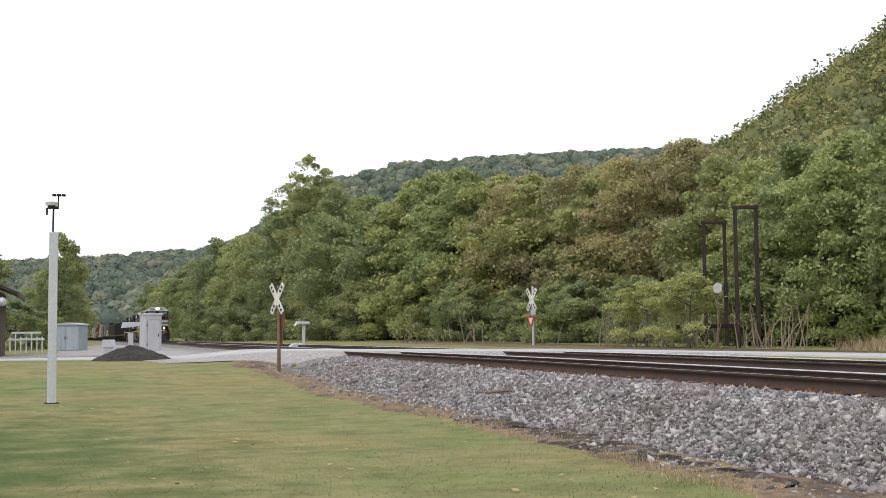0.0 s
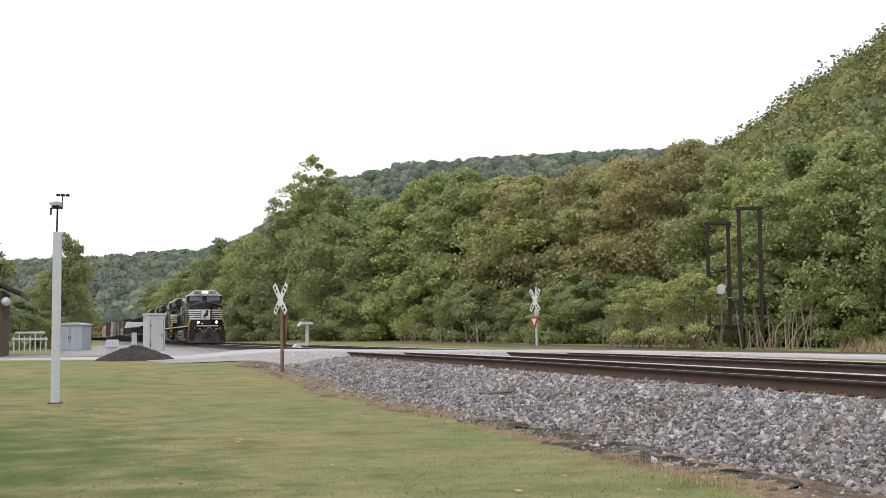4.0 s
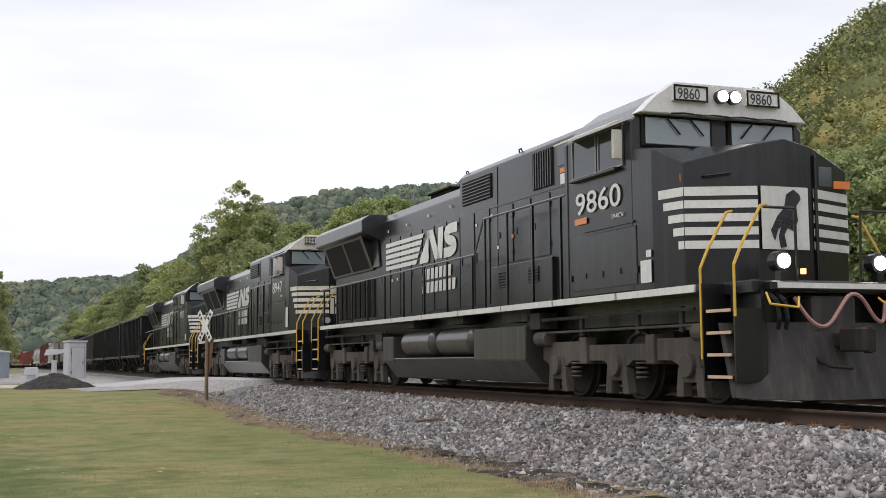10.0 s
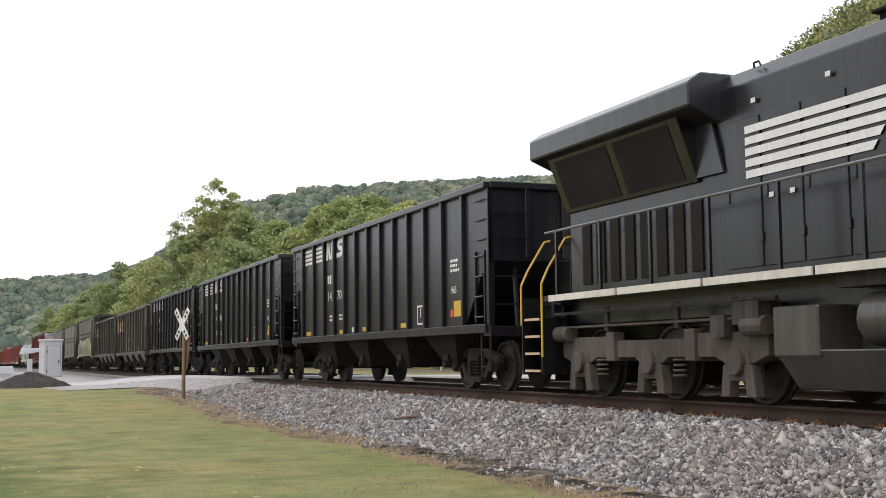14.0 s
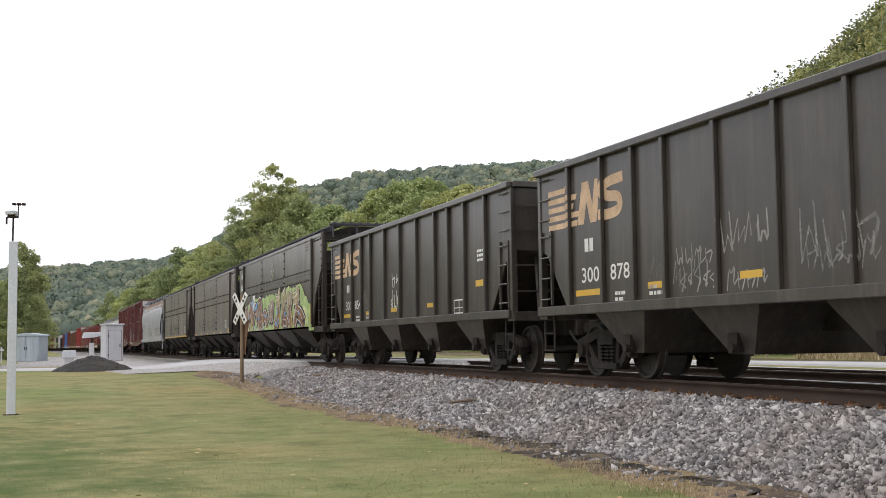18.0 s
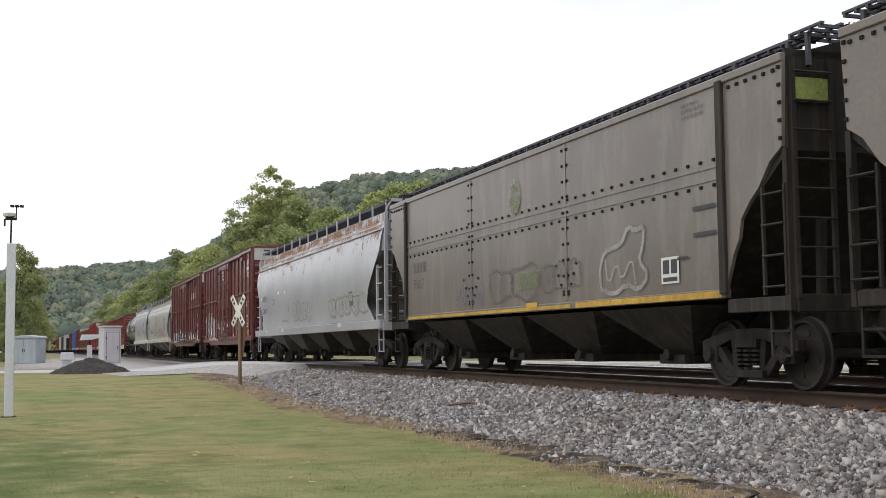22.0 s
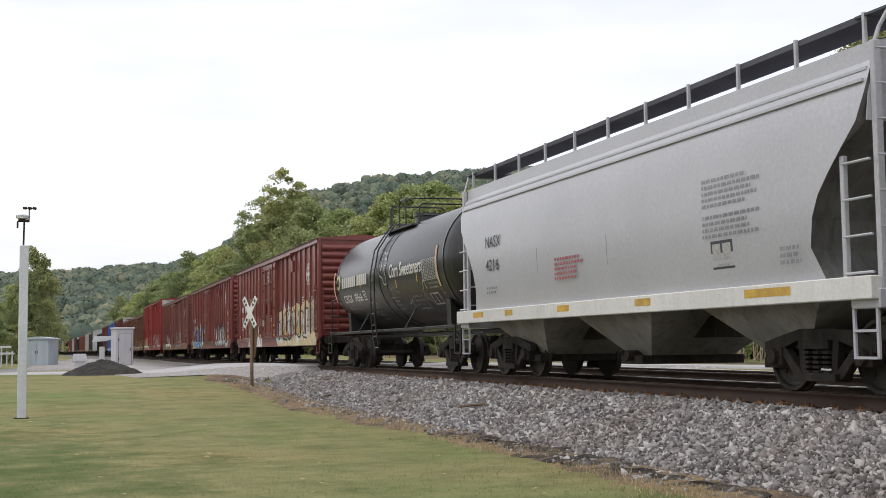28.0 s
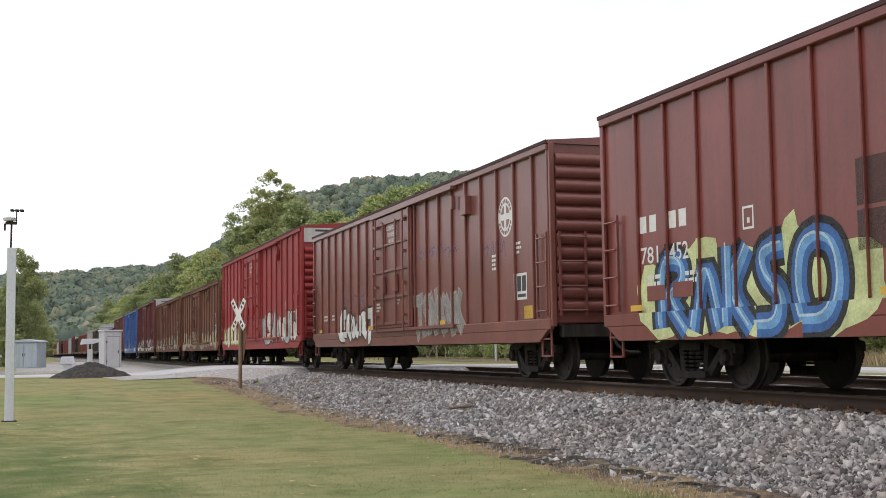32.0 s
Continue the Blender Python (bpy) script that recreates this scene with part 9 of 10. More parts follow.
def boxcar(label, rf, rb, eave, body, posts, door, number=None, roundel=None, white_end=False, roof=None, mid=None, seed=1, spin=True, post_w=.07, detail=True):
    """Boxcar with outside posts, a sliding door with its hardware and corrugated ends. door: its two edges from the front, as shares of the length."""
    ob, h = car_base("boxcar", label, "boxcar", rf, rb, (rb - rf) - 3.6)
    underframe(ob, h, TRUCK, spin=spin, trucks=1.9)
    z0 = 1.02
    bm = bmesh.new()
    box(bm, -1.46, 1.46, -h, h, z0, eave)
    part("body", bm, body, ob, bevel=.02)
    bm = bmesh.new()
    prism(bm, [(-1.53, eave - .03), (-1.53, eave + .03), (0, eave + .16), (1.53, eave + .03), (1.53, eave - .03)], -h - .04, h + .04, "y")
    part("roof", bm, roof or body, ob)
    if detail:
        # thin dark strips drawn where the eave is in shadow
        for s in (-1, 1):
            boxes("roof_edge", EAVE_SHADE, ob, (min(s * 1.532, s * 1.55), max(s * 1.532, s * 1.55), -h - .03, h + .03, eave - .025, eave + .035), label="dark strip painted as shadow along the roof edge")
    d0, d1 = -h + 2 * h * door[0], -h + 2 * h * door[1]
    pitch = 2 * h / posts
    ys = [-h + .06, h - .06] + [d0 - .10 - pitch * k for k in range(int((d0 + h - .4) / pitch) + 1)] + [d1 + .10 + pitch * k for k in range(int((h - d1 - .4) / pitch) + 1)]
    zk = .70 if mid is None and detail else z0 - .26
    bm = bmesh.new()
    box(bm, 0, .055, -post_w / 2, post_w / 2, z0 + .10, eave - .12)
    post = mesh_of("side_post", bm, body, .012)
    STEPS[ob.name] = [(-h, d0, z0 + .09, eave - .14, -1.46), (d1, h, z0 + .09, eave - .14, -1.46), (d0, d1, z0 + .12, eave - .22, -1.56), (-h, h, zk, z0 + .09, -1.52)] + [(y - post_w / 2, y + post_w / 2, z0 + .10, eave - .14, -1.515) for y in ys]
    for s in (-1, 1):
        for y in ys:
            hang("side_post", post, ob, (s * 1.46 - (0 if s > 0 else .055), y, 0))
        boxes("top_rail", body, ob, (min(s * 1.44, s * 1.54), max(s * 1.44, s * 1.54), -h, h, eave - .14, eave - .02), bevel=.012)
        boxes("side_sill", body, ob, (min(s * 1.44, s * 1.52), max(s * 1.44, s * 1.52), -h, h, z0 - .10, z0 + .09), bevel=.012)
        bm = bmesh.new()
        if mid is None and detail:
            prism(bm, [(-h + .1, z0 - .10), (-h + .5, zk), (h - .5, zk), (h - .1, z0 - .10)], s * 1.44, s * 1.519)
        else:
            prism(bm, [(-h * .72, z0 - .10), (-h * .62, zk), (h * .62, zk), (h * .72, z0 - .10)], s * 1.44, s * 1.519)
        part("skirt", bm, body, ob)
        if mid:
            for a, b in ((-h, d0), (d1, h)):
                boxes("mid_rail", body, ob, (min(s * 1.46, s * 1.53), max(s * 1.46, s * 1.53), a + .05, b - .05, mid, mid + .07))
        dr = boxes("door", body, ob, (min(s * 1.50, s * 1.56), max(s * 1.50, s * 1.56), d0, d1, z0 + .12, eave - .22), bevel=.01)
        if s < 0:
            w = d1 - d0
            bm = bmesh.new()
            for f in (0, .25, .5, .75, .96):
                box(bm, -1.605, -1.555, d0 + .02, d1 - .02, z0 + .2 + (eave - z0 - .55) * f, z0 + .27 + (eave - z0 - .55) * f)
            part("door_beam", bm, body, dr, bevel=.01)
            for y in (d0 + .02, d1 - .09):
                boxes("door_edge", body, dr, (-1.61, -1.55, y, y + .07, z0 + .12, eave - .22), bevel=.01)
            for f in ((.38,) if w < 3 else (.33, .66)):
                boxes("lock_bar", body, dr, (-1.63, -1.58, d0 + w * f, d0 + w * f + .04, z0 + .2, eave - .4))
                boxes("lock_box", body, dr, (-1.67, -1.58, d0 + w * f - .12, d0 + w * f + .16, z0 + 1.0, z0 + 1.45), bevel=.015)
            for f in (.36, .64):
                boxes("door_stile", body, dr, (-1.585, -1.56, d0 + w * f, d0 + w * f + .06, z0 + .25 + (eave - z0) * .42, eave - .45), bevel=.006)
            for y in (d0 + w * .12, d0 + w * .86):
                bm = bmesh.new()
                cyl(bm, (-1.64, y, z0 + .05), (-1.64, y, eave - .25), .022, 6)
                for f in (.12, .36, .60, .84):
                    box(bm, -1.66, -1.56, y - .06, y + .06, z0 + (eave - z0) * f, z0 + (eave - z0) * f + .07)
                part("lock_rod", bm, body, dr)
            boxes("door_rail", body, ob, (-1.62, -1.46, d0 - (d1 - d0) * .95, d1 + .15, eave - .20, eave - .13), (-1.60, -1.46, d0 - (d1 - d0) * .95, d1 + .15, z0 + .04, z0 + .11))
            boxes("door_stop", body, ob, (-1.60, -1.50, d0 - (d1 - d0) * .95, d0 - (d1 - d0) * .95 + .1, eave - .65, eave - .35), bevel=.01)
    for e in (-1, 1):
        n = (12 if mid is None else 9) if detail else 5
        bm = bmesh.new()
        if detail:
            prism(bm, [(e * .085 * math.sin(q * math.pi / 8), -.105 * math.cos(q * math.pi / 8)) for q in range(9)], -1.38, 1.38)
        else:
            prism(bm, [(0, -.09), (e * .075, -.04), (e * .075, .04), (0, .09)], -1.38, 1.38)
        rib = mesh_of("end_rib", bm, body, smooth=detail)
        top = eave - (.65 if white_end else .15)
        for k in range(n):
            hang("end_rib", rib, ob, (0, e * (h + .002), z0 + .3 + (top - z0 - .45) * k / (n - 1)))
        if white_end:
            boxes("end_band", ROOF_GALV, ob, (-1.44, 1.44, min(e * h, e * (h + .03)), max(e * h, e * (h + .03)), eave - .52, eave - .03), label="pale band across the end")
            if e < 0:
                boxes("end_writing", STENCIL, ob, (-1.0, 1.0, -h - .036, -h - .031, eave - .16, eave - .09))
        for x in (-1.45, 1.45):
            boxes("corner_post", body, ob, (x - .05, x + .05, min(e * (h - .02), e * (h + .05)), max(e * (h - .02), e * (h + .05)), z0 - .05, eave - .02), bevel=.01)
        if detail:
            ladder(ob, -1.52, e * (h - .10), e * (h - .52), 1.25, 2.55, 4, body, .015, "side_ladder")
            end_ladder(ob, e * (h + .10), -1.35, -.85, 1.25, 2.55, 4, body, e)
            sill_step(ob, e * (h - .3), body, -1.45)
            if e < 0 and mid is None:
                bm = bmesh.new()
                ring = [(.45 + .27 * math.cos(q * math.tau / 14), -h - .24, 2.15 + .27 * math.sin(q * math.tau / 14)) for q in range(15)]
                tube(bm, ring, .016, 6)
                for q in range(0, 14, 3):
                    cyl(bm, (.45, -h - .24, 2.15), ring[q], .011, 5)
                cyl(bm, (.45, -h - .06, 2.15), (.45, -h - .27, 2.15), .04, 8)
                bw = part("brake_wheel", bm, body, ob, "hand brake wheel on the end")
                boxes("brake_housing", body, bw, (.30, .60, -h - .16, -h - .05, 1.80, 2.35), bevel=.02)
                boxes("brake_step", TRUCK, ob, (.1, .9, -h - .34, -h - .04, 1.36, 1.40))
            boxes("end_sill", TRUCK, ob, (-1.3, 1.3, min(e * (h - .1), e * (h + .06)), max(e * (h - .1), e * (h + .06)), .78, 1.0), bevel=.012)
    x = -1.463
    if roundel:
        c, z = roundel
        disc = lambda r: [(c + r * math.cos(a * math.tau / 28), z + r * 1.05 * math.sin(a * math.tau / 28)) for a in range(28)]
        coat("roundel", WHITE, ob, [disc(.37)], 0, "white round owner's mark")
        coat("roundel_ring", body, ob, [disc(.22)], .0015)
        coat("roundel_cross", WHITE, ob, [rect(c - .055, c + .055, z - .23, z + .23), rect(c - .23, c - .055, z - .06, z + .06), rect(c + .055, c + .23, z - .06, z + .06)], .003)
        dots = []
        for k in range(22):
            if k % 11 not in (0, 10):
                a = (k + .5) * math.tau / 22
                u, v = (math.cos(a), math.sin(a) * 1.05), (-math.sin(a), math.cos(a) * 1.05)
                dots.append([(c + q * u[0] + w * v[0], z + q * u[1] + w * v[1]) for q, w in ((.265, -.03), (.33, -.03), (.33, .03), (.265, .03))])
        coat("roundel_writing", body, ob, dots, .003)
    if number:
        a, b = number.split()
        y, z = h - (1.15 if eave < 4.5 else 1.9), (1.84 if eave < 4.5 else 1.75)
        coat("owner_initials", WHITE, ob, [rect(y - w - .20, y - w, z + .46, z + .71) for w in (0, .29, .86, 1.14)])
        words(a, WHITE, ob, x - .002, y, z, .25, .52), words(b, WHITE, ob, x - .002, y - .86, z, .25, .52)
    if detail:
        lines(WHITE, ob, x - .002, h - 1.35, 1.6, .06, .5, 2, seed), lines(WHITE, ob, x - .002, h - 2.4, 1.6, .06, .5, 2, seed + 3)
        if d1 - d0 > 1.5:
            zz, w2 = eave - .62, d1 - d0
            for k, tx in enumerate(("CLOSE AND LOCK", "DOORS BEFORE", "MOVING CAR")):
                words(tx, WHITE, dr_near(ob), -1.563, d0 + w2 * .62 - .10 * k, zz - .17 * k, .11, .95 - .10 * k)
        yy = -h + 1.15
        coat("placard", WHITE, ob, [rect(yy, yy + .5, 1.50, 2.0)])
        coat("placard_field", STENCIL if mid is None else body, ob, [rect(yy + .04, yy + .23, 1.66, 1.95), rect(yy + .27, yy + .46, 1.66, 1.95), rect(yy + .06, yy + .44, 1.55, 1.61)], .0015)
        lines(WHITE, ob, x - .002, -h + 1.7, 2.55, .05, .35, 3, seed + 7), lines(WHITE, ob, x - .002, -h + 2.9, 2.4, .05, .3, 4, seed + 8)
        lines(WHITE, dr_near(ob), -1.563, d0 + (d1 - d0) * .95, 1.75, .05, .5, 3, seed + 9), lines(WHITE, dr_near(ob), -1.563, d0 + (d1 - d0) * .4, 1.8, .05, .4, 2, seed + 12)
        coat("data_plate", WORN_YELLOW, ob, [rect(-h + .85, -h + 1.3, 1.14, 1.38)])
        for f in (.30, .62, .93):
            decal("reflector", YELLOW, ob, x - .062, [rect(-h + 2 * h * f, -h + 2 * h * f + .36, 1.14, 1.23)])
        bm = bmesh.new()
        y = -h + (2.15 if mid else 4.2)
        box(bm, -1.60, -1.46, y - .15, y + .15, eave - (.42 if mid else .85), eave - (.26 if mid else .45))
        part("door_catch", bm, body, ob, bevel=.012)
        if mid:
            boxes("winch_box", body, ob, (-1.60, -1.46, -h + 1.75, -h + 2.55, 1.45, 1.85), bevel=.012)
            # flat dark plate stands in for the shade inside a recess
            boxes("winch_recess", COAL_DARK, ob, (-1.603, -1.595, -h + 1.95, -h + 2.15, 1.55, 1.72))
            decal("reflector", WORN_YELLOW, ob, x - .062, [rect(-h + 1.7, -h + 2.6, 1.16, 1.24)])
    return ob, h, d0, d1


def dr_near(ob):
    """The door on the near side."""
    return [c for c in ob.children if c.name.startswith("door") and not c.name.startswith(("door_rail", "door_stop")) and c.data.vertices[0].co.x < 0][0]


ob, h, d0, d1 = boxcar("weathered oxide-red excess-height boxcar with pale end band", 234.2, 249.67, 4.82, BOX_OLD, 15, (.384, .638), "728 669", (-6.55, 4.02), True, None, 2.95, 1)
rg = random.Random(9)
strip = []
for y0 in (-2.9, -3.9, -4.9):
    for q in range(7):
        y, z1 = y0 + rg.uniform(0, .75), rg.uniform(1.9, 2.4)
        strip += stroke([(y, 1.12), (y + rg.uniform(-.1, .1), 1.6), (y + rg.uniform(-.1, .1), z1)], rg.uniform(.10, .25), 2, .3)
coat("painted_out_patch", G_CHALK, ob, strip, 0, "grey strokes of painted-out lettering")
piece(ob, 2.3, 5.4, .95, 2.2, 3, 81, (G_WHITE, G_SILVER, G_PINK), G_GREY, G_SILVER, G_WHITE, 0, .05, .045)
tag(ob, 5.9, 7.5, 1.0, 2.3, 2, 80, G_WHITE, .10), coat("spray_drop", G_PINK, ob, [blob(rg, 2.0, 2.7, .95, 1.5, 14, .12), blob(rg, 4.9, 5.5, 1.0, 1.35, 14, .12)], .016), coat("spray_drop", ORANGE_S, ob, [blob(rg, 4.3, 4.8, 1.0, 1.25, 12, .2), blob(rg, -7.1, -6.7, 1.15, 1.3, 10, .1)], .017)
coat("scrap", G_WHITE, ob, [rect(d0 + .25, d0 + .7, 1.6, 1.75), rect(d0 + 1.6, d0 + 2.0, 1.45, 1.6), rect(d0 + 2.9, d0 + 3.3, 1.5, 1.62), rect(d0 + 2.5, d0 + 2.62, 1.3, 1.9)])
ob, h, d0, d1 = boxcar("weathered oxide-red boxcar with blue and white sprayed lettering", 251.31, 266.52, 4.80, BOX_OLD, 15, (.384, .638), "729 207", None, True, None, 2.95, 2)
coat("owner_initials", WHITE, ob, [rect(-3.2 - q * .8, -3.75 - q * .8 + .3, 3.5, 3.85) for q in range(4)])
piece(ob, -.2, 6.2, .95, 1.75, 9, 83, (G_SKY, G_WHITE, G_LBLUE), G_BLACK, None, G_WHITE, 0, .1, .04)
piece(ob, -7.2, -.4, .95, 1.7, 9, 82, (G_SILVER, G_WHITE), G_BLACK, None, None, 0, .1, .045)

# tank car
ob, h = car_base("tank_car", "black tank car with white lettering and a railed top platform", "tank car", 300.01, 312.31, 8.7)
underframe(ob, h + .45, TANK_BLACK, .99, trucks=1.75)
TR, TZ = 1.46, 2.62
bm = bmesh.new()
prof = [(-h, .05), (-h + .04, .55), (-h + .16, .95), (-h + .36, 1.25), (-h + .62, 1.41), (-h + .9, TR)]
lathe(bm, prof + [(-y, r) for y, r in prof[::-1]], (0, 0, TZ), 40, "y")
tank = part("tank", bm, TANK_BLACK, ob, "black steel tank shell", smooth=True)
for y in (-.35, .35, -h + .9, h - .9):
    bm = bmesh.new()
    lathe(bm, [(y - .04, TR + .012), (y + .04, TR + .012)], (0, 0, TZ), 40, "y")
    part("weld_band", bm, TANK_BLACK, tank, smooth=True)
for y in (-4.78, 5.6):
    bm = bmesh.new()
    for k in range(6):
        a0, a1 = radians(204 - k * 6.3), radians(204 - (k + 1) * 6.3)
        vs = [bm.verts.new((TR * 1.012 * math.cos(a), y + o, TZ + TR * 1.012 * math.sin(a))) for a, o in ((a0, -.06), (a0, .06), (a1, .06), (a1, -.06))]
        bm.faces.new(vs)
    part("yellow_band", bm, GOLD, tank, "yellow reflective band")
for s in (-1, 1):
    boxes("side_rail", TANK_BLACK, ob, (min(s * 1.30, s * 1.42), max(s * 1.30, s * 1.42), -h - .3, h + .3, 1.02, 1.09), bevel=.01)
    for y in (-1.8, 2.9):
        bm = bmesh.new()
        cyl(bm, (s * 1.36, y, 1.06), (s * 1.12, y - .28, 1.60), .022, 6)
        part("rail_stay", bm, TANK_BLACK, ob)
for e in (-1, 1):
    bm = bmesh.new()
    prism(bm, [(-1.15, 1.05), (1.15, 1.05), (1.18, 1.72), (1.0, 1.5), (0, 1.18), (-1.0, 1.5), (-1.18, 1.72)], e * (h - 1.5), e * (h - 1.2), "y")
    part("saddle", bm, TANK_BLACK, ob)
    boxes("end_platform", TANK_BLACK, ob, (-1.4, 1.4, min(e * (h - .1), e * (h + .4)), max(e * (h - .1), e * (h + .4)), 1.02, 1.12), bevel=.01)
    bm = bmesh.new()
    tube(bm, [(-1.35, e * (h + .3), 1.1), (-1.35, e * (h + .3), 2.1), (-1.2, e * (h - .1), 2.2)], .022), tube(bm, [(-1.35, e * (h + .3), 1.6), (1.35, e * (h + .3), 1.6), (1.35, e * (h + .3), 1.1)], .022)
    part("end_handrail", bm, TANK_BLACK, ob)
    sill_step(ob, e * (h + .1), TANK_BLACK)
top = TZ + TR
PY, DZ = .15, 3.86               # middle and height of the top platform
for q in (-1, 1):
    boxes("platform", GRATE, ob, (min(q * .60, q * .96), max(q * .60, q * .96), PY - 1.4, PY + 1.4, DZ - .03, DZ + .02))
for y in (PY - 1.4, PY + 1.28):
    boxes("platform", GRATE, ob, (-.60, .60, y, y + .12, top + .012, top + .05))
for y, z in ((PY + 1.4, 4.64), (PY - 1.38, 4.40)):
    bm = bmesh.new()
    tube(bm, [(-.75, y, DZ), (-.75, y, z - .08), (-.68, y, z), (.80, y, z), (.88, y, z - .08), (.88, y, DZ)], .024)
    part("end_rail", bm, TANK_BLACK, ob)
bm = bmesh.new()
tube(bm, [(-.75, .66, DZ), (-.75, .66, 4.56), (-.75, .55, 4.67), (-.75, .03, 4.68), (-.3, -.2, 4.68), (.70, -.42, 4.66), (.78, -.44, 4.56), (.78, -.44, DZ)], .024)
part("hand_loop", bm, TANK_BLACK, ob)
for p in ((-.75, .03), (-.75, PY + 1.2)):
    bm = bmesh.new()
    cyl(bm, (p[0], p[1], DZ), (p[0], p[1], 4.66), .02, 6)
    part("rail_post", bm, TANK_BLACK, ob)
bm = bmesh.new()
cyl(bm, (0, PY, top - .1), (0, PY, top + .14), .42, 18), cyl(bm, (0, PY, top + .12), (0, PY, top + .19), .48, 18)
for k in range(8):
    cyl(bm, (.4 * math.cos(k * .785), PY + .4 * math.sin(k * .785), top + .18), (.4 * math.cos(k * .785), PY + .4 * math.sin(k * .785), top + .25), .035, 6)
part("manway", bm, TANK_BLACK, ob, smooth=True)
for o in (.5, .9):
    bm = bmesh.new()
    tube(bm, [(-1.42, o, .55), (-1.52, o, 1.3), (-1.55, o, 2.62), (-1.42, o, 3.3), (-1.05, o, 3.85), (-.9, o, 4.05)], .022)
    part("stile", bm, TANK_BLACK, ob)
bm = bmesh.new()
cyl(bm, (0, .5, 0), (0, .9, 0), .015, 6)
rung = mesh_of("rung", bm, TANK_BLACK)
for k in range(11):
    z = .6 + k * .31
    hang("rung", rung, ob, (-float(np.interp(z, [.55, 1.3, 2.62, 3.3, 3.85], [1.42, 1.52, 1.55, 1.42, 1.05])), 0, z))
T_SKIN = lambda z: -math.sqrt(max(.01, (TR + .012) ** 2 - (z - TZ) ** 2))


def tank_words(text, material, y, z, size, width, slant=0.0):
    o = words(text, material, ob, 0, y, z, size, width, slant)
    for v in o.data.vertices:
        v.co.x = T_SKIN(v.co.z)
    return o


tank_words("CRGX  19566", WHITE, 4.64, 1.97, .23, 2.15)
tank_words("Corn Sweeteners", WHITE, -.68, 2.44, .36, 2.85, .18), tank_words("Corn Sweeteners", WHITE, -.70, 2.44, .36, 2.85, .18)
pl = []
at = 4.66
for k in range(12):
    w = .20 if k < 7 else .19
    pl.append([(at, 2.42), (at - w, 2.42), (at - w - .05, 2.73), (at - .05, 2.73)])
    at -= w + (.045 if k != 6 else .17)
on_skin("owner_name", WHITE, ob, pl, T_SKIN)
arc = [(5.05 + .2 * math.cos(a), 2.6 + .2 * math.sin(a)) for a in [q * .33 for q in range(13)]]
on_skin("owner_mark", G_LIME, ob, stroke(arc, .11, 1, .8), T_SKIN), on_skin("owner_mark", G_GREEN, ob, stroke([(5.2, 2.48), (5.05, 2.42), (4.9, 2.5), (4.87, 2.62)], .10, 1, .6), T_SKIN)
for yy, zz, n in ((4.5, 1.86, 3), (1.9, 1.80, 5), (-.3, 1.9, 5), (-2.3, 1.85, 4), (-3.9, 2.1, 2)):
    pl = [rect(yy - .75 * (1 - .1 * (k % 3)), yy, zz - .10 * k, zz - .10 * k + .045) for k in range(n)]
    on_skin("small_writing", G_CHALK, ob, [q for p in pl for q in [rect(y, y + .06, p[0][1], p[2][1]) for y in np.arange(p[0][0], p[1][0], .085)]], T_SKIN)
on_skin("data_panel", G_SILVER, ob, [rect(-4.70, -3.60, 2.2 + .065 * q, 2.254 + .065 * q) for q in range(8)], T_SKIN)
on_skin("data_writing", TANK_BLACK, ob, [rect(y, y + .10, 2.212 + .065 * q, 2.243 + .065 * q) for q in range(8) for y in np.arange(-4.65, -3.7, .145)], lambda z: T_SKIN(z) - .002)
on_skin("placard", G_SILVER, ob, [rect(-4.35, -3.7, 1.62, 1.65), rect(-4.35, -3.7, 1.87, 1.9), rect(-4.35, -4.31, 1.65, 1.87), rect(-3.74, -3.7, 1.65, 1.87), rect(-4.05, -4.01, 1.65, 1.87)], T_SKIN)
on_skin("placard", WHITE, ob, [rect(2.02, 2.3, 1.98, 2.01), rect(2.02, 2.3, 2.21, 2.24), rect(2.02, 2.05, 2.01, 2.21), rect(2.27, 2.3, 2.01, 2.21), rect(2.13, 2.19, 2.06, 2.16)], T_SKIN)
on_skin("yellow_strip", WORN_YELLOW, ob, [rect(2.3, 2.36, 2.35, 2.6), rect(-1.27, -1.2, 2.15, 2.6), rect(-3.15, -3.08, 2.2, 2.62)], lambda z: T_SKIN(z) - .003)
on_skin("scrawl", G_CHALK, ob, tag_lines(random.Random(5), 2.4, 4.5, 1.62, 1.95, 6, .03) + tag_lines(random.Random(6), -1.4, -.2, 1.95, 2.25, 4, .03) + tag_lines(random.Random(7), .9, 1.6, 2.2, 2.9, 2, .03) + tag_lines(random.Random(8), -2.2, -1.8, 1.6, 1.9, 1, .05) + tag_lines(random.Random(9), -3.6, -3.1, 1.5, 2.2, 1, .05) + tag_lines(random.Random(10), -5.0, -4.7, 1.7, 2.0, 1, .04), lambda z: T_SKIN(z) - .004)
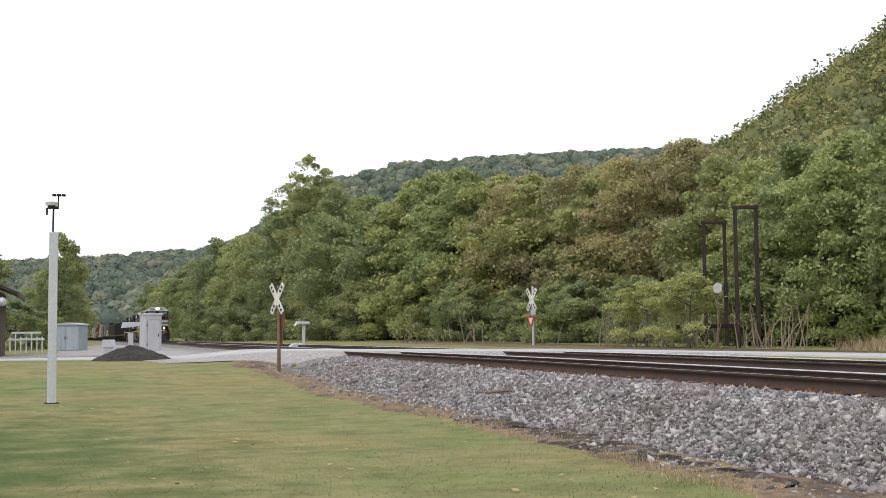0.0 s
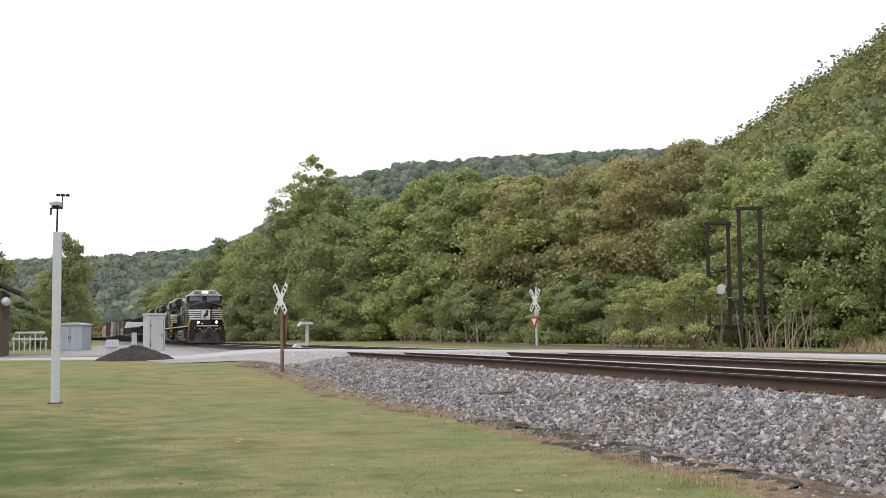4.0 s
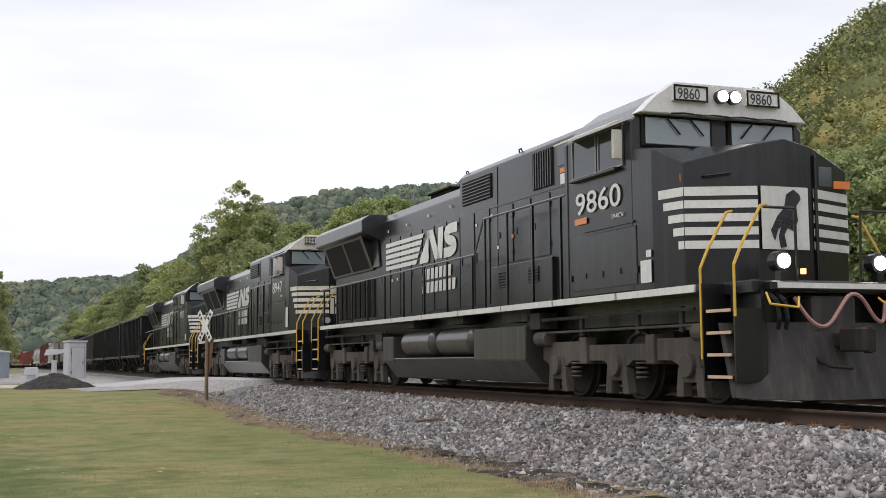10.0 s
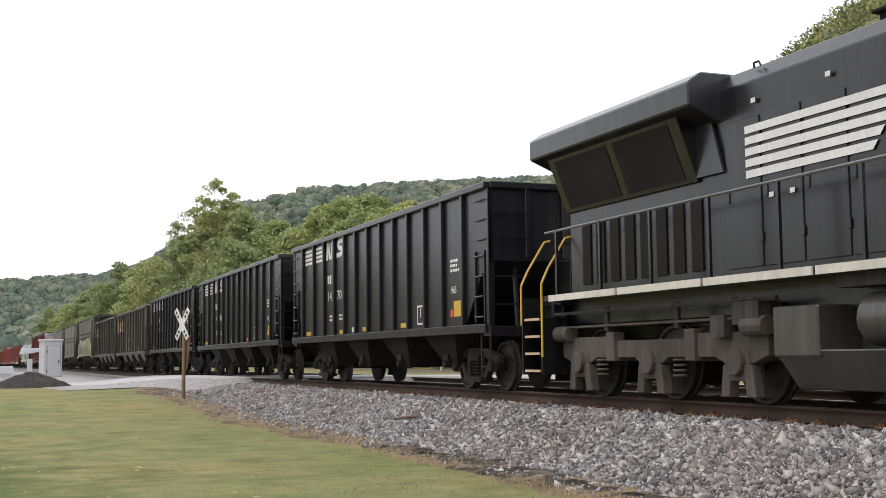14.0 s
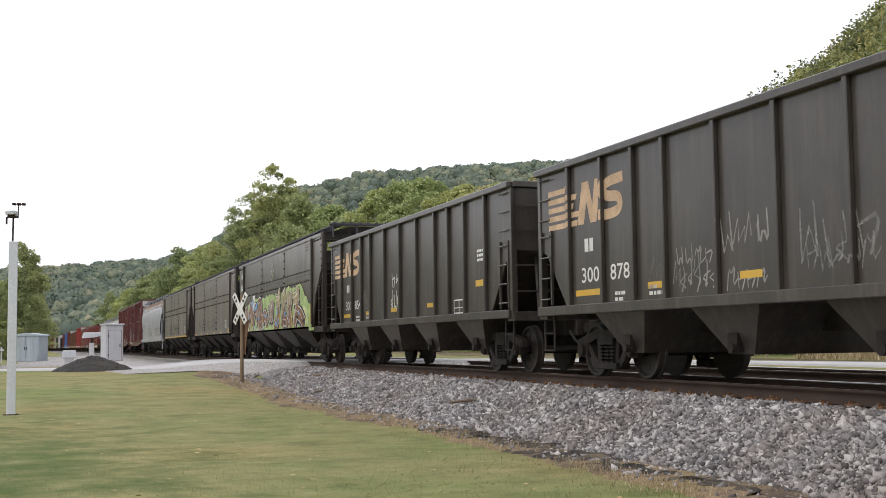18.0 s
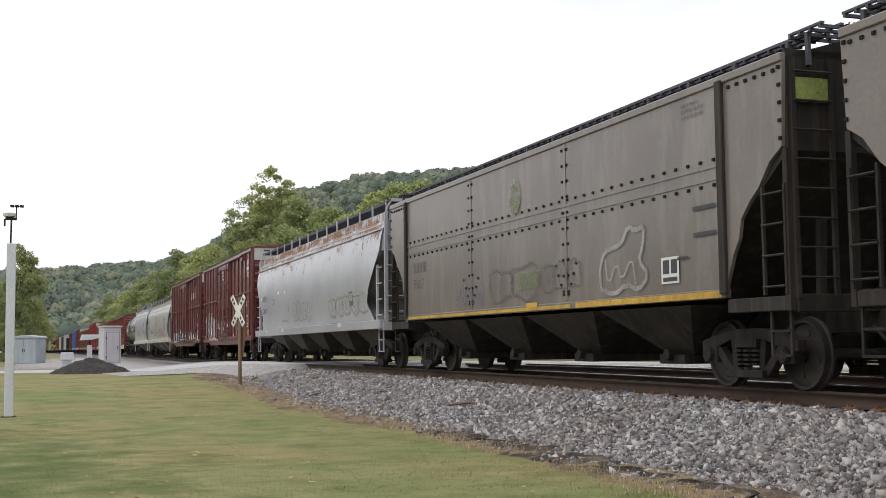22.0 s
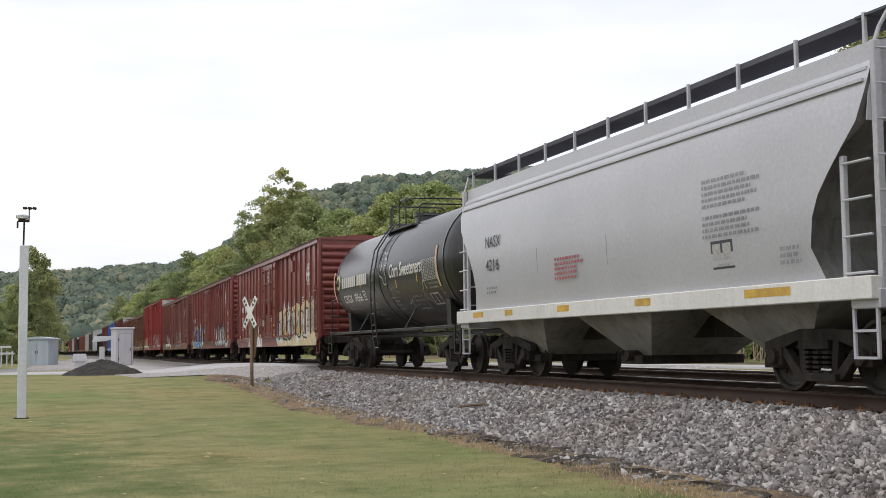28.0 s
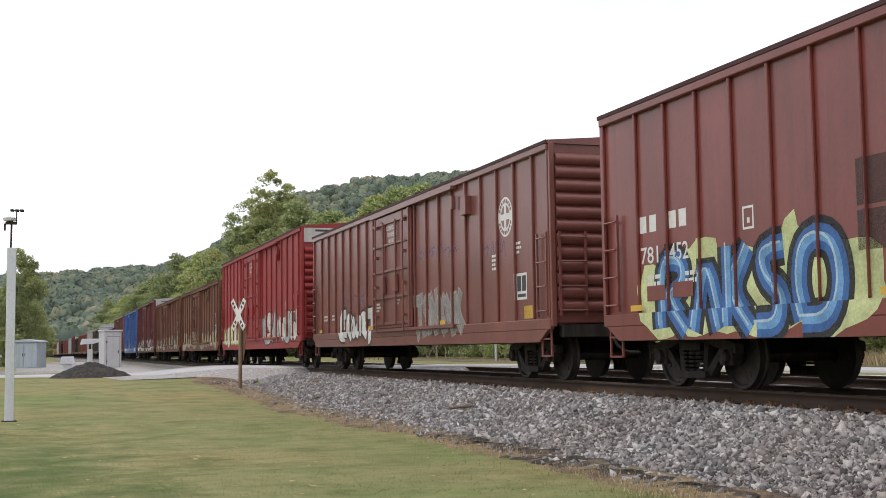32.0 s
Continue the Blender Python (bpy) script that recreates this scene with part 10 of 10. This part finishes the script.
on_skin("scrawl", WHITE, ob, stroke([(.26, 2.72), (.24, 2.95), (.10, 2.92), (.12, 2.68), (.02, 2.72), (.06, 3.05), (-.02, 3.22), (-.16, 3.10), (-.40, 3.18), (-.34, 2.98), (-.50, 2.90), (-.36, 2.78), (-.22, 2.82), (-.26, 2.62), (-.42, 2.45), (-.36, 2.30), (-.14, 2.28), (-.06, 2.46), (.06, 2.52), (.26, 2.56), (.26, 2.72)], .026, 1) + stroke([(-.2, 2.98), (-.3, 3.0)], .03) + stroke([(-3.4, 2.0), (-3.6, 2.3), (-3.7, 2.0)], .02) + stroke([(h - 2.9, 2.0), (h - 3.1, 2.3), (h - 3.2, 1.9)], .02), T_SKIN)

FACE = (.437, .60)
ob, h, d0, d1 = boxcar("mineral-red boxcar with cream and blue sprayed lettering", 313.97, 332.3, 4.27, BOX_RED, 21, (.414, .598), "781 818", (-7.34, 3.19), False, None, None, 3, True, .05)
rg = random.Random(91)
coat("spray_cloud", G_SKY, ob, [[(y, 1.6), (y + .28, 1.6), (y + .33, 2.1), (y + .18 + rg.uniform(-.1, .1), z), (y - .02, 2.1)] for y, z in ((-1.9, 1.95), (-2.9, 2.5), (-3.8, 2.4), (-4.25, 2.35), (-5.15, 2.6), (-2.4, 2.1))] + [blob(rg, -2.2, -1.3, .8, 2.0, 18, .1)])
coat("spray_cloud", G_CREAM, ob, [blob(rg, a, a + 1.7, .72, 2.25 + rg.uniform(-.15, .15), 24, .08) for a in np.arange(-8.8, -3.2, .85)] + [rect(-8.9, -1.7, .72, 1.0)], .0014)
coat("spray_cloud", G_WHITE, ob, [blob(rg, a, a + .9, .8, 1.5, 18, .12) for a in (-2.9, -4.6, -6.3)], .0028)
piece(ob, -7.4, -1.8, 1.0, 2.15, 6, 92, (G_CREAM, G_CREAM, G_WHITE), G_BLACK, None, None, .0042, .12, .07)
coat("spray_cloud", G_CHALK, ob, [rect(-8.95, -7.2, 1.2, 2.0), blob(rg, -9.0, -7.4, 1.2, 2.5, 20, .08)], .013)
coat("spray_fill", G_WHITE, ob, [[(y, .72), (y + .42, .72), (y + .30, 1.2), (y + .36 + rg.uniform(-.2, .2), rg.uniform(1.6, 2.1)), (y + .06, 1.25)] for y in np.arange(1.95, 5.2, .36)])
coat("spray_outline", G_BLACK, ob, [q for y in np.arange(1.9, 5.4, .5) for q in stroke([(y, .8), (y + rg.uniform(-.1, .3), 1.3), (y + rg.uniform(-.3, .3), rg.uniform(1.5, 2.0))], .06, 1, .4)], .0014)
tag(ob, 5.2, 7.0, .8, 1.7, 4, 93, G_GREY, .05), tag(ob, -6.9, -1.8, .95, 2.05, 9, 105, G_BLACK, .06, .014), tag(ob, -6.8, -2.0, 1.2, 2.1, 8, 106, G_WHITE, .05, .0155), tag(ob, 2.0, 5.6, .8, 1.8, 7, 107, G_BLACK, .05, .004)
coat("painted_out_patch", STENCIL_S, ob, [rect(d1 + 1.1, d1 + 1.6, 2.05, 2.55)]), coat("data_plate", WORN_YELLOW, ob, [rect(d0 + .2, d0 + .55, 1.12, 1.2), rect(-5.9, -5.4, 1.2, 1.38), rect(d0 + .3, d0 + .9, 1.5, 1.6)], .02)
ob, h, d0, d1 = boxcar("mineral-red boxcar with silver and blue sprayed lettering", 334.39, 352.56, 4.27, BOX_RED, 21, FACE, "781 452", (-6.87, 3.28), False, None, None, 4, True, .05)
piece(ob, -6.6, -2.6, .80, 1.95, 7, 94, (G_SILVER, G_WHITE, G_SILVER), G_BLACK, G_BLACK, G_WHITE, 0, .3, .05)
coat("spray_fill", G_SILVER, ob, stroke([(-6.2, 2.0), (-6.6, 1.2), (-7.2, .85), (-7.9, .85), (-8.3, 1.3)], .22, 2, .3) + stroke([(-5.9, 1.4), (-6.3, 2.25)], .15, 1, .4), .012), coat("spray_outline", G_BLACK, ob, stroke([(-6.05, 2.1), (-6.45, 1.2), (-7.2, .72), (-8.1, .74), (-8.45, 1.35)], .05, 2, .3) + stroke([(-6.4, 2.1), (-6.75, 1.25), (-7.2, .98), (-7.8, .98), (-8.15, 1.3)], .05, 2, .3), .0135)
tag(ob, -6.3, -2.8, 1.6, 2.15, 9, 95, G_BLACK, .07, .015), tag(ob, -6.2, -2.8, 1.0, 1.8, 8, 96, G_WHITE, .04, .0165)
coat("painted_out_patch", STENCIL_S, ob, [rect(2.35, 2.95, 2.15, 2.68), rect(2.35, 2.95, 1.65, 2.1)])
coat("data_plate", WORN_YELLOW, ob, [rect(-8.3, -7.6, 1.15, 1.35), rect(-2.3, -1.8, 1.0, 1.1), rect(2.0, 2.4, 1.0, 1.1)], .02)
# five fat blue shapes on a pale lime cloud
rg = random.Random(97)
coat("spray_cloud", G_LIME, ob, [blob(rg, a, a + 1.5, .72, 1.95 + rg.uniform(-.1, .2), 22, .09) for a in np.arange(2.5, 6.8, .8)] + [[(4.0, 1.9), (4.45, 1.9), (4.3, 2.15), (4.1, 2.25)]])
fat = [[(8.18, 1.1), (8.23, 2.15), (7.73, 2.15), (7.68, 1.75), (8.08, 1.6), (7.58, 1.05)], [(7.43, 1.05), (7.18, 2.2), (6.88, 1.05)], [(6.73, 1.1), (6.73, 2.25)], [(6.33, 2.2), (6.68, 1.6), (6.23, 1.05)],
       [(5.68, 2.15), (6.08, 2.1), (6.03, 1.75), (5.68, 1.5), (5.73, 1.1), (6.13, 1.1)], [(5.33, 1.15), (5.46, 1.65), (5.33, 2.2), (4.88, 2.2), (4.73, 1.65), (4.88, 1.15), (5.33, 1.15)]]
fat = [[(7.35 - (8.25 - y) * 1.17, .82 + (z - 1.05) * .92) for y, z in p] for p in fat]
for n, (m, w) in enumerate(((G_BLACK, .50), (G_BLUE, .31), (G_LBLUE, .11), (G_SKY, .035))):
    coat("spray_outline" if n < 2 else "spray_fill", m, ob, [q for p in fat for q in stroke([(y + .06 * (n == 3), z + .05 * (n == 3)) for y, z in p], w)], .0014 * (n + 1))
coat("data_plate", BOX_RED, ob, [rect(7.2, 7.75, 1.28, 1.5), rect(6.45, 7.0, 1.3, 1.52)], .009)
coat("placard", WHITE, ob, [rect(4.95, 5.2, 2.1, 2.13), rect(4.95, 5.2, 2.37, 2.4), rect(4.95, 4.98, 2.13, 2.37), rect(5.17, 5.2, 2.13, 2.37), rect(5.04, 5.1, 2.18, 2.25)])
ob, h, d0, d1 = boxcar("faded mineral-red boxcar with white sprayed lettering by the door", 354.63, 373.45, 4.25, BOX_FADED, 21, (.427, .602), None, (-7.25, 3.14), False, None, None, 5, True, .05)
piece(ob, 2.0, 6.0, .78, 1.8, 5, 98, (G_WHITE,), G_BLACK, None, None, 0, .12, .07)
piece(ob, -4.9, -1.6, .85, 2.0, 6, 99, (G_CHALK,), G_GREY, None, None, 0, .2, .045)
tag(ob, -4.6, -1.5, 2.6, 3.0, 6, 100, G_VIOLET, .05), tag(ob, -7.2, -6.0, 2.3, 2.9, 3, 101, G_VIOLET, .05), tag(ob, 3.0, 6.0, 1.8, 2.3, 4, 104, G_VIOLET, .05)
ob, h, d0, d1 = boxcar("bright red excess-height boxcar with pale end band and silver sprayed lettering", 375.4, 393.98, 4.84, BOX_BRIGHT, 18, (.42, .64), None, None, True, None, None, 6)
piece(ob, -h + .6, d0 - .1, .80, 2.2, 6, 102, (G_SILVER, G_WHITE), G_BLACK, None, G_GREEN)
piece(ob, d1 + .2, h - .5, .80, 1.9, 6, 103, (G_LIME, G_WHITE), G_GREEN)
for lab, a, b, ev, mt, ends, rf, n, fl, ln in (("rust-brown boxcar with faded sprayed lettering", 395.23, 411.6, 4.18, BOX_BROWN, False, None, 7, (G_TAN,), G_GREY), ("brown boxcar with tan and silver graffiti along the sill", 413.1, 429.5, 4.2, BOX_BROWN, False, None, 8, (G_TAN, G_SILVER), G_BLACK),
                                     ("mineral-red boxcar with pale roof band and white graffiti", 431.0, 448.0, 4.8, BOX_OLD, True, ROOF_GALV, 9, (G_WHITE,), G_BLACK), ("blue boxcar with white graffiti along the sill", 449.5, 465.5, 4.7, BOX_BLUE, False, None, 10, (G_WHITE, G_LBLUE), G_BLACK)):
    ob, h, d0, d1 = boxcar(lab, a, b, ev, mt, 16, (.42, .64), None, None, ends, rf, None, n, False)
    piece(ob, -h + .8, h - .8, .8, 1.8, 9, 110 + n, fl, ln)
# the rest of the train, far up the line
r = 467.0
rest = [("red", BOX_OLD, 4.7), ("dark", COAL_DARK, 3.7), ("white", NAS_GREY, 4.6), ("dark", HOPPER_BROWN, 4.3), ("white", SHP_GREY, 4.5), ("red", BOX_RED, 4.3), ("brown", BOX_BROWN, 4.4), ("dark", TANK_BLACK, 4.0), ("red", BOX_OLD, 4.6), ("white", ACF_GREY, 4.5),
        ("brown", BOX_BROWN, 4.3), ("red", BOX_RED, 4.4), ("dark", HOPPER_BLACK, 3.8), ("red", BOX_OLD, 4.6), ("white", NAS_GREY, 4.5), ("brown", BOX_BROWN, 4.4), ("red", BOX_RED, 4.3)]
for k, (word, mt, ev) in enumerate(rest):
    boxcar({"red": "dull red boxcar far back in the train", "dark": "dark boxcar far back in the train", "white": "pale grey boxcar far back in the train", "brown": "brown boxcar far back in the train"}[word], r, r + 16.0, ev, mt, 10, (.42, .62), None, None, word == "red" and k % 2 == 0, None, None, 20 + k, False, .09, False)
    r += 17.5

# ---------------------------------------------------------------- motion of the train
def car_pose(r_mid, half, t):
    y = r_mid - SPEED * (t - T_REF)
    (x0, z0), (x1, z1) = along(y - half), along(y + half)
    (xm, zm) = ((x0 + x1) / 2, (z0 + z1) / 2)
    return pose(xm, y, zm, math.degrees(math.atan2(z1 - z0, 2 * half)), 0, -math.degrees(math.atan2(x1 - x0, 2 * half)))


def motions():
    for ob, r_mid, half in CARS:
        walk(ob, [(t, car_pose(r_mid, half, t)) for t in [k * 0.5 for k in range(65)]])
    done = {}
    for ob, place, r in SPIN:    # wheelsets in the same place of a truck roll alike and share their keys
        if (place, r) not in done:
            step = math.degrees(SPEED / FPS / r)
            walk(ob, [(k / FPS, pose(*place, step * k, 0, 0)) for k in range(961)])
            done[place, r] = ob.animation_data
        else:
            ob.rotation_mode = "QUATERNION"
            keys = ob.animation_data_create()
            keys.action = done[place, r].action
            keys.action_slot = done[place, r].action_slot


motions()
